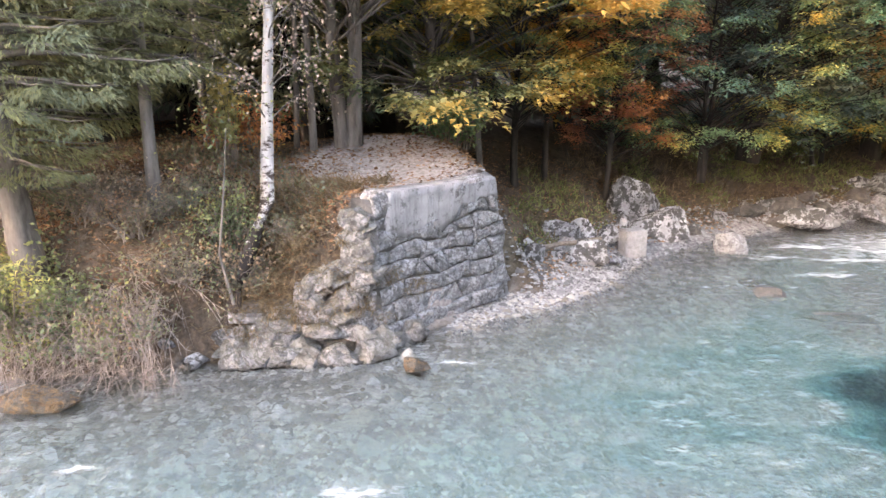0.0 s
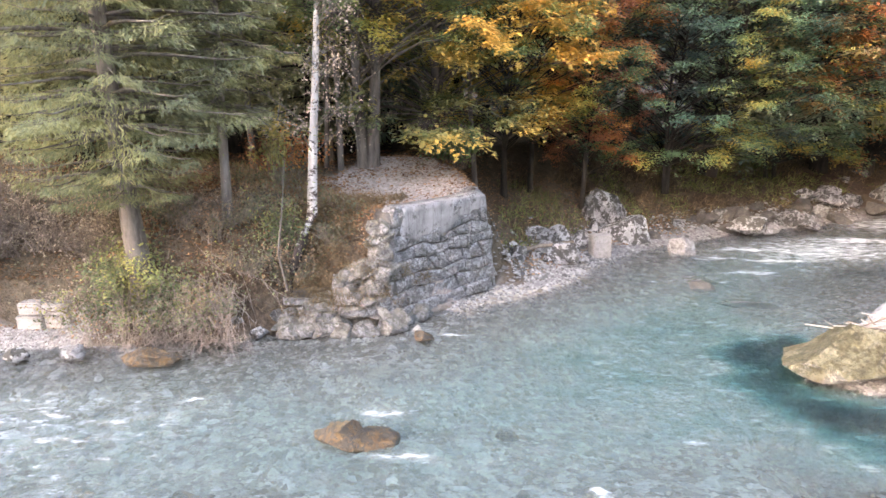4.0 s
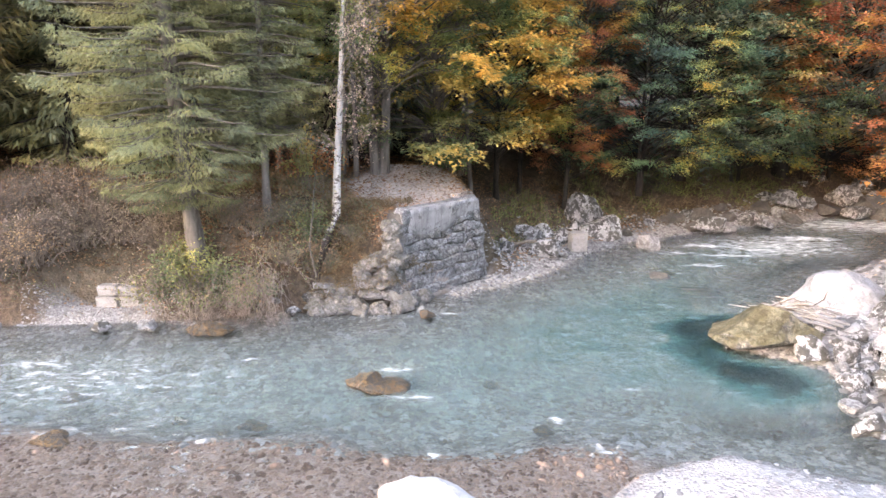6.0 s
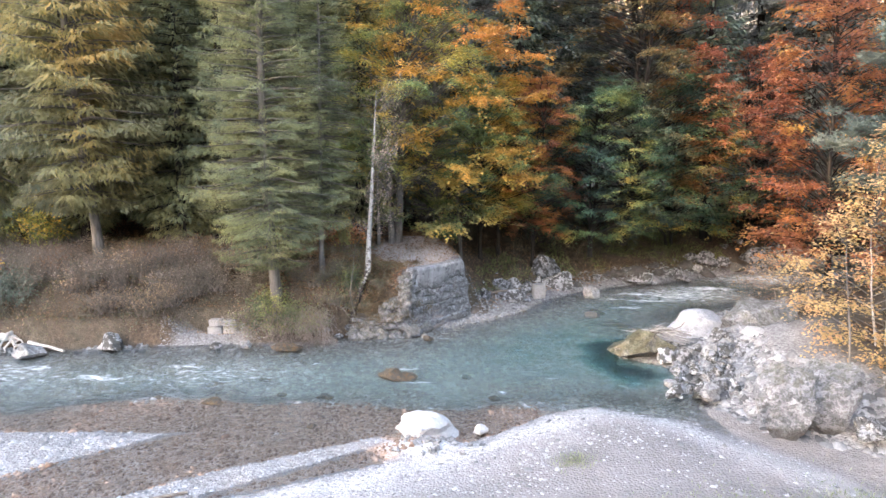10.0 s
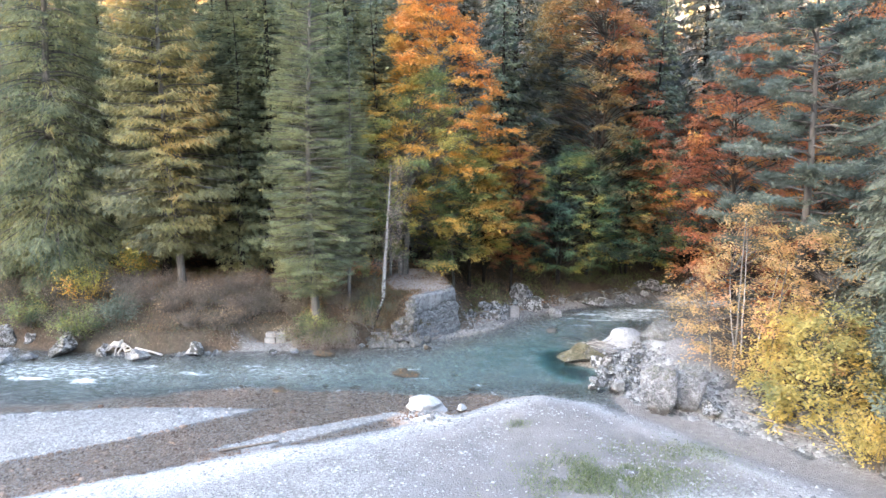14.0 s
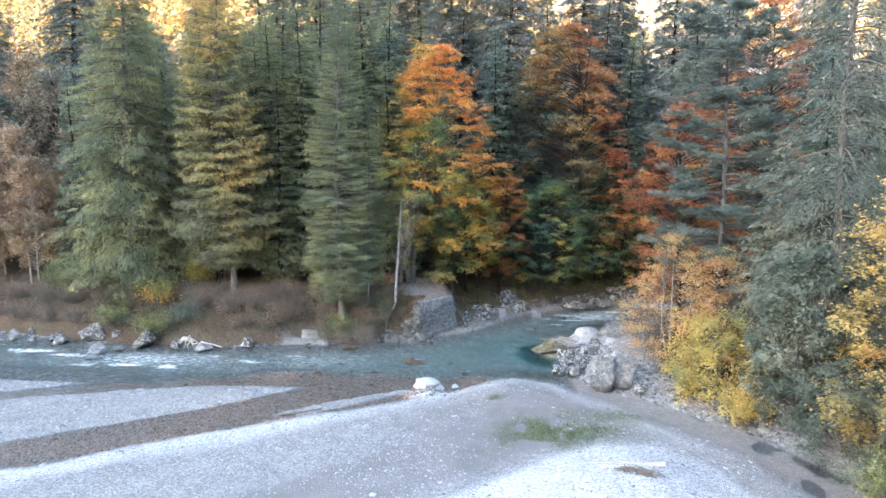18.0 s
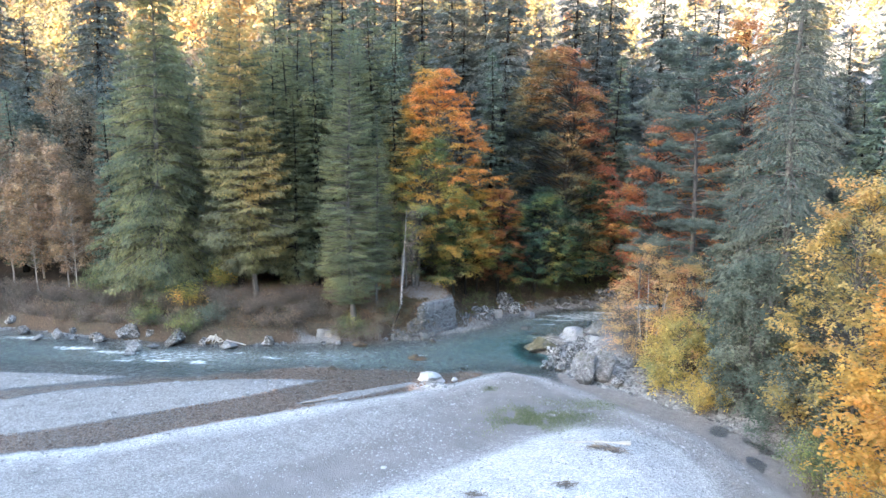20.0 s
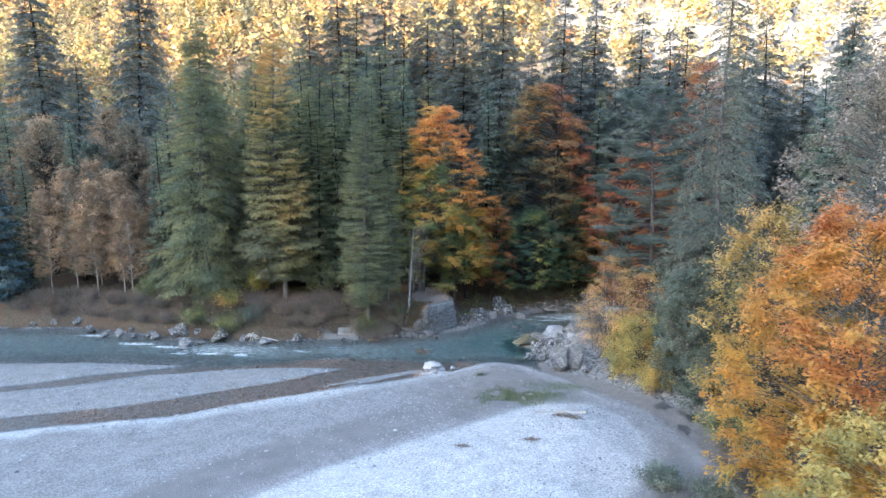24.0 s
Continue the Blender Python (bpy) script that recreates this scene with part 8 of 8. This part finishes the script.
# brushwood hanging to the water
r = np.random.default_rng(91)
brush = empty("brushwood", pose(-6.6, -3.0, 1.0), "tangle of bare pale twigs hanging into the river", "brushwood")
pile, tips = Pile(), []
for k in range(96):
    bx, az = r.uniform(-2.5, 1.1), r.normal(-1.25, 0.8)
    base = np.array([bx, r.uniform(-0.1, 0.45), r.uniform(-0.35, 0.55)])
    t = np.linspace(0, 1, 7)[:, None]
    reach, rise, drop = r.uniform(0.5, 1.3), r.uniform(-0.1, 0.35), r.uniform(0.3, 1.2)
    stem = base + np.hstack([math.cos(az) * reach * t, math.sin(az) * reach * t, rise * t - (drop + rise) * t * t]) + r.normal(size=(7, 3)) * 0.035 * t
    stem[:, 2] = np.maximum(stem[:, 2], -1.1)
    pile.add(*tube(stem, np.linspace(r.uniform(0.008, 0.015), 0.005, 7), 4))
    for _ in range(int(r.integers(5, 11))):
        j = int(r.integers(1, 6))
        d = np.array([math.cos(az + r.normal() * 0.8), math.sin(az + r.normal() * 0.6), r.normal(-0.2, 0.55)]) * r.uniform(0.25, 0.85)
        tw = stem[j] + d * np.array([0, 0.5, 1.0])[:, None] + np.array([0, 0, -0.18])[None] * np.array([0, 0.25, 1.0])[:, None] + r.normal(size=(3, 3)) * [[0], [0.03], [0.03]]
        tw[:, 2] = np.maximum(tw[:, 2], -1.1)
        pile.add(*tube(tw, [0.0065, 0.005, 0.003], 3))
        tips += [tw[1], tw[2]]
        for _ in range(2):
            e = tw[1] + unit(r, 1)[0] * r.uniform(0.1, 0.3)
            pile.add(*tube(np.array([tw[1], (tw[1] + e) / 2 + [0, 0, 0.02], e]), [0.006, 0.005, 0.003], 3))
            tips.append(e)
tagged(part_mesh("twig_tangle", pile.mesh("brush_twigs", BRUSH_TWIG), brush), kind="stuff")
tips = np.array(tips)
tips = tips[tips[:, 2] > -0.45]
for leaf, n, west in ((SHRUB_GREEN, 2600, 1.0), (WEED_LEAF, 2600, 0.2)):
    q = tips[r.integers(0, len(tips), 2 * n)]
    q = q[np.argsort(q[:, 0] * west - q[:, 2] + r.normal(size=2 * n))][:n]
    p = q + r.normal(size=(n, 3)) * 0.07
    tagged(part_mesh("foliage", mesh_from("brush_leaves", *blades(p, unit(r, n), unit(r, n), r.uniform(0.04, 0.09, n), r.uniform(0.03, 0.06, n)), leaf), brush), kind="stuff")

# uprooted stump at the downstream bank foot
stump = empty("tree_stump", pose(-18.6, -4.2, 0.5), "grey uprooted stump with bare roots at the bank foot", "stump")
for k in range(16):
    a, ln = r.uniform(0, 6.28), r.uniform(0.5, 1.3)
    t = np.linspace(0, 1, 5)
    pts = np.column_stack([np.cos(a) * ln * t, np.sin(a) * ln * 0.6 * t - 0.1, 0.35 * np.sin(3 * t + k) * t - 0.3 * t]) + r.normal(size=(5, 3)) * 0.06
    part_mesh("root", mesh_from("root", *tube(pts, np.linspace(0.11, 0.02, 5) * r.uniform(0.5, 1.1), 7), BARK_PALE, True), stump)


def log(name, a, b, r0, r1, mat, label, seed=0, group=""):
    rr = np.random.default_rng(seed)
    a, b = np.array(a, float), np.array(b, float)
    t = np.linspace(0, 1, 8)[:, None]
    pts = (b - a) * t + rr.normal(size=(8, 3)) * 0.012 * np.sin(np.pi * t)
    v, f = tube(pts, np.linspace(r0, r1, 8), 10)
    root = empty(name, pose(*a), label, "driftwood", group)
    part_mesh("stem", mesh_from("stem", v, f, mat, True), root)
    for k, at in ((0, pts[0]), (1, pts[-1])):
        cap = bmesh.new()
        ring = [cap.verts.new(q) for q in (v[:10] if k == 0 else v[-10:])]
        cap.faces.new(ring)
        part("cut_end", cap, DRIFTWOOD, root)
    return root


# driftwood on the gravel
g = lambda px, py, up: (px, py, ground_at(px, py) + up)  # noqa: E731
log("driftwood_log", g(6.5, -21.7, 0.1), g(9.7, -21.85, 0.12), 0.04, 0.075, DRIFTWOOD, "long bleached driftwood pole on the gravel mound", 1)
log("driftwood_log", g(7.9, -22.0, 0.09), g(9.65, -22.1, 0.1), 0.08, 0.07, DRIFTWOOD, "short bleached log on the gravel mound", 2)
log("driftwood_log", g(-8.4, -15.75, 0.08), g(-6.4, -14.9, 0.06), 0.06, 0.04, OLD_WOOD, "dark driftwood branch beside the side channel", 3)
log("driftwood_log", (1.0, 2.6, 0.62), (2.9, 3.3, 0.72), 0.07, 0.05, OLD_WOOD, "dark old pole lying on the shingle", 4)
log("driftwood_log", (6.6, -4.6, 0.72), (8.2, -4.9, 0.9), 0.03, 0.018, DRIFTWOOD, "bleached stick on the rock spit", 5)
log("driftwood_log", (6.9, -4.3, 0.7), (7.9, -4.0, 0.9), 0.026, 0.014, DRIFTWOOD, "bleached stick on the rock spit", 6)
log("driftwood_log", (12.2, -12.4, 0.55), (14.4, -14.6, 0.42), 0.045, 0.03, OLD_WOOD, "fallen dark branch along the brook bank", 7)
log("driftwood_log", (13.0, -13.6, 0.4), (15.2, -15.9, 0.48), 0.035, 0.02, OLD_WOOD, "fallen dark branch along the brook bank", 8)
log("driftwood_log", (-17.6, -4.6, 0.35), (-15.9, -5.0, 0.12), 0.07, 0.05, BARK_PALE, "pale trunk piece by the stump", 9)
rs = np.random.default_rng(95)
snag = empty("twig_heap", pose(7.6, -4.55, 0.85), "bleached flood sticks heaped behind the mossy rock", "driftwood")
for k in range(34):
    c, a, ln = rs.normal(size=3) * [0.4, 0.18, 0.1], rs.normal(-0.25, 0.6), rs.uniform(0.25, 0.6)
    d = np.array([math.cos(a), math.sin(a), rs.normal() * 0.35]) * ln
    part_mesh("stick", mesh_from("stick", *tube(np.array([c - d, c + rs.normal(size=3) * 0.04, c + d]), [0.012, 0.018, 0.007], 5), DRIFTWOOD if k % 3 else OLD_WOOD), snag)
planks = empty("plank_pile", pose(8.05, -4.95, 0.82, 16, 10, -22), "weathered grey planks lying on the rocks", "planks")
for k in range(5):
    bm = bmesh.new()
    bmesh.ops.create_cube(bm, size=1)
    bmesh.ops.scale(bm, vec=(0.95 + 0.12 * (k % 3), 0.1, 0.035), verts=bm.verts)
    bmesh.ops.translate(bm, vec=(0.09 * (k % 3), 0.17 * k - 0.3, 0.01 * (k % 2)), verts=bm.verts)
    bmesh.ops.bevel(bm, geom=bm.edges[:], offset=0.008, segments=1, affect="EDGES")
    part("plank", bm, PLANK_WOOD, planks)
for k, (px, py) in enumerate(((2.1, -27.2), (6.0, -26.3), (8.4, -22.9), (8.0, -22.8), (8.8, -23.1))):
    heap = empty("twig_heap", pose(px, py, ground_at(px, py)), "small dark heap of driftwood twigs on the gravel", "driftwood", "twig heaps on the gravel mound")
    pile = Pile()
    for _ in range(26):
        c, d = r.normal(size=3) * [0.22, 0.1, 0.03], unit(r, 1)[0] * [0.3, 0.25, 0.06]
        c[2] = abs(c[2]) + 0.05
        pile.add(*tube(np.array([c - d, c + [0, 0, 0.02], c + d]), [0.014, 0.016, 0.006], 4))
    tagged(part_mesh("twig_tangle", pile.mesh("heap_twigs", OLD_WOOD), heap), kind="stuff")


# ---- gravel, stones and grass of the bars ----
def stones_stuff(name, x, y, z, size, mat, label, seed, category="gravel"):
    """Many small rounded stones, each a squashed eight-cornered body."""
    r = np.random.default_rng(seed)
    n = len(x)
    base = np.array([(1, 0, 0), (0.3, 0.95, 0), (-0.85, 0.5, 0), (-0.8, -0.6, 0), (0.35, -0.9, 0), (0.35, 0.1, 0.85), (-0.4, -0.05, 0.75)])
    quads = np.array([(0, 1, 5, 5), (1, 2, 6, 5), (2, 3, 6, 6), (3, 4, 5, 6), (4, 0, 5, 5)])
    tri = np.array([(0, 1, 5), (1, 2, 6), (1, 6, 5), (2, 3, 6), (3, 4, 6), (4, 5, 6), (4, 0, 5)])
    a = r.random(n) * 6.283
    s = size[:, None] * np.stack([r.uniform(0.75, 1.25, n), r.uniform(0.6, 1.0, n), r.uniform(0.45, 0.8, n)], -1)
    q = base[None] * (1 + 0.14 * r.normal(size=(n, 7, 1))) * s[:, None]
    c, si = np.cos(a)[:, None], np.sin(a)[:, None]
    v = np.stack([q[..., 0] * c - q[..., 1] * si + x[:, None], q[..., 0] * si + q[..., 1] * c + y[:, None], q[..., 2] + z[:, None] - 0.12 * size[:, None]], -1).reshape(-1, 3)
    f = (tri[None] + 7 * np.arange(n)[:, None, None]).reshape(-1, 3)
    return tagged(new(name, mesh_from(name, v, f, mat, True)), label, category, kind="stuff")


on_bar = lambda x, y: np.maximum.reduce([inside_distance(x, y, p) for p in (BAR_MAIN, BAR_LOW, BAR_LEFT, BAR_SLIVER)])  # noqa: E731
x, y, z, r = scatter(301, 26000, (-30, 16), (-36, -9), lambda x, y: (on_bar(x, y) > 0.05) * (0.12 + 0.88 * smooth(fbm(x, y, 3.0, 3, 7), -0.25, 0.35)) * (0.25 + 0.75 * np.exp(-((y + 16) / 9) ** 2)))
stones_stuff("river_gravel", x, y, z, r.gamma(2.2, 0.012, len(x)) + 0.016, PEBBLE, "pale rounded river gravel", 302)
x, y, z, r = scatter(303, 900, (-26, 15), (-30, -9.5), lambda x, y: (on_bar(x, y) > 0.1) * smooth(fbm(x, y, 4.0, 2, 17), -0.1, 0.4) * (0.15 + 0.85 * np.exp(-(on_bar(x, y) / 2.0) ** 2)))
stones_stuff("river_cobbles", x, y, z, r.gamma(3, 0.016, len(x)) + 0.04, PEBBLE, "larger pale cobbles along the bar edges", 304)
in_river = lambda x, y: np.minimum(-np.maximum(on_bar(x, y), inside_distance(x, y, RIGHT_LAND)), -far_depth(x, y))  # noqa: E731
x, y, z, r = scatter(305, 15000, (-16, 12), (-9.8, 6), lambda x, y: (in_river(x, y) > 0.0) * (1 - smooth(inside_distance(x, y, BAR_LOW), -4.0, -3.0)) * (0.4 + 0.6 * smooth(fbm(x, y, 2.0, 2, 27), -0.3, 0.3)))
stones_stuff("bed_stones", x, y, z, r.gamma(2.3, 0.018, len(x)) + 0.028, PEBBLE_BED, "grey and brown stones on the stream bed", 306)
x, y, z, r = scatter(331, 900, (-16, 5), (-9.6, 2), lambda x, y: (in_river(x, y) > 0.4) * (inside_distance(x, y, WALL_BEACH) < -1.7) * smooth(fbm(x, y, 1.6, 2, 33), -0.4, 0.3))
stones_stuff("pale_bed_stones", x, y, z, r.gamma(2.5, 0.03, len(x)) + 0.06, PEBBLE_LIGHT, "large pale stones on the river bed", 332)
x, y, z, r = scatter(307, 17000, (-26, 3), (-23, -9.4), lambda x, y: (in_river(x, y) > 0.0) * smooth(inside_distance(x, y, BAR_MAIN), -8, -6) * (x < 2.5))
stones_stuff("channel_stones", x, y, z, r.gamma(2.2, 0.015, len(x)) + 0.018, PEBBLE_BROWN, "brown stones of the shallow side channel", 308)
x, y, z, r = scatter(309, 5000, (0, 16), (0.5, 12), lambda x, y: (far_depth(x, y) > -0.3) * (far_depth(x, y) < 2.2))
stones_stuff("shingle", x, y, z, r.gamma(2.0, 0.018, len(x)) + 0.018, RUBBLE, "pale shingle below the wooded bank", 310)
x, y, z, r = scatter(333, 4600, (-1.0, 4.6), (-1.6, 4.4), lambda x, y: smooth(inside_distance(x, y, WALL_BEACH), -0.9, 0.1))
stones_stuff("wall_shingle", x, y, z, r.gamma(2.0, 0.013, len(x)) + 0.014, RUBBLE, "grey and white pebbles at the foot of the old wall", 334)
x, y, z, r = scatter(311, 2000, (-12.6, -8.2), (-4.4, -2.0), lambda x, y: (far_depth(x, y) > -0.1) * (far_depth(x, y) < 0.7))
stones_stuff("beach_pebbles", x, y, z, r.gamma(2.0, 0.009, len(x)) + 0.012, PEBBLE, "pale pebbles of the small gravel beach", 312)
x, y, z, r = scatter(313, 4200, (5, 17), (-18, 4), lambda x, y: (inside_distance(x, y, RIGHT_LAND) > -0.2) * (inside_distance(x, y, RIGHT_LAND) < 3.2) * ((x > 7.5) | (y < -7.2)))
stones_stuff("spit_rubble", x, y, z, r.gamma(2.0, 0.04, len(x)) + 0.05, RUBBLE, "tumbled pale rubble of the rock spit", 314)
x, y, z, r = scatter(315, 14000, (1, 13), (-21.5, -12.5), lambda x, y: np.maximum(np.exp(-((x - 5.9) / 2.5) ** 2 - ((y + 17.6 - 0.3 * (x - 5.9)) / 1.5) ** 2), 0.35 * np.exp(-((x - 8.8) / 1.6) ** 2 - ((y + 15.8 - 0.2 * (x - 8.8)) / 0.9) ** 2)) * smooth(fbm(x, y, 0.9, 2, 5), -0.5, 0.2))
blade_stuff("bar_grass", x, y, z, r, (0.05, 0.16), (0.01, 0.025), GRASS_PALE, "thin green grass on the gravel", "grass", 0.8, (0, 0, 0), 0.4)
x, y, z, r = scatter(316, 420, (1.5, 4), (-15, -13), lambda x, y: np.exp(-((x - 2.9) / 0.4) ** 2 - ((y + 13.9) / 0.3) ** 2))
blade_stuff("grass_tuft", x, y, z, r, (0.06, 0.16), (0.008, 0.018), GRASS_PALE, "green grass tuft on the gravel", "grass", 0.8, (0, 0, 0), 0.4)
x, y, z, r = bank_rubble
stones_stuff("bank_rubble", x, y, z, np.minimum(r.gamma(2.2, 0.05, len(x)) + 0.04, 0.2), RUBBLE, "grey broken stones along the foot of the bank", 318)
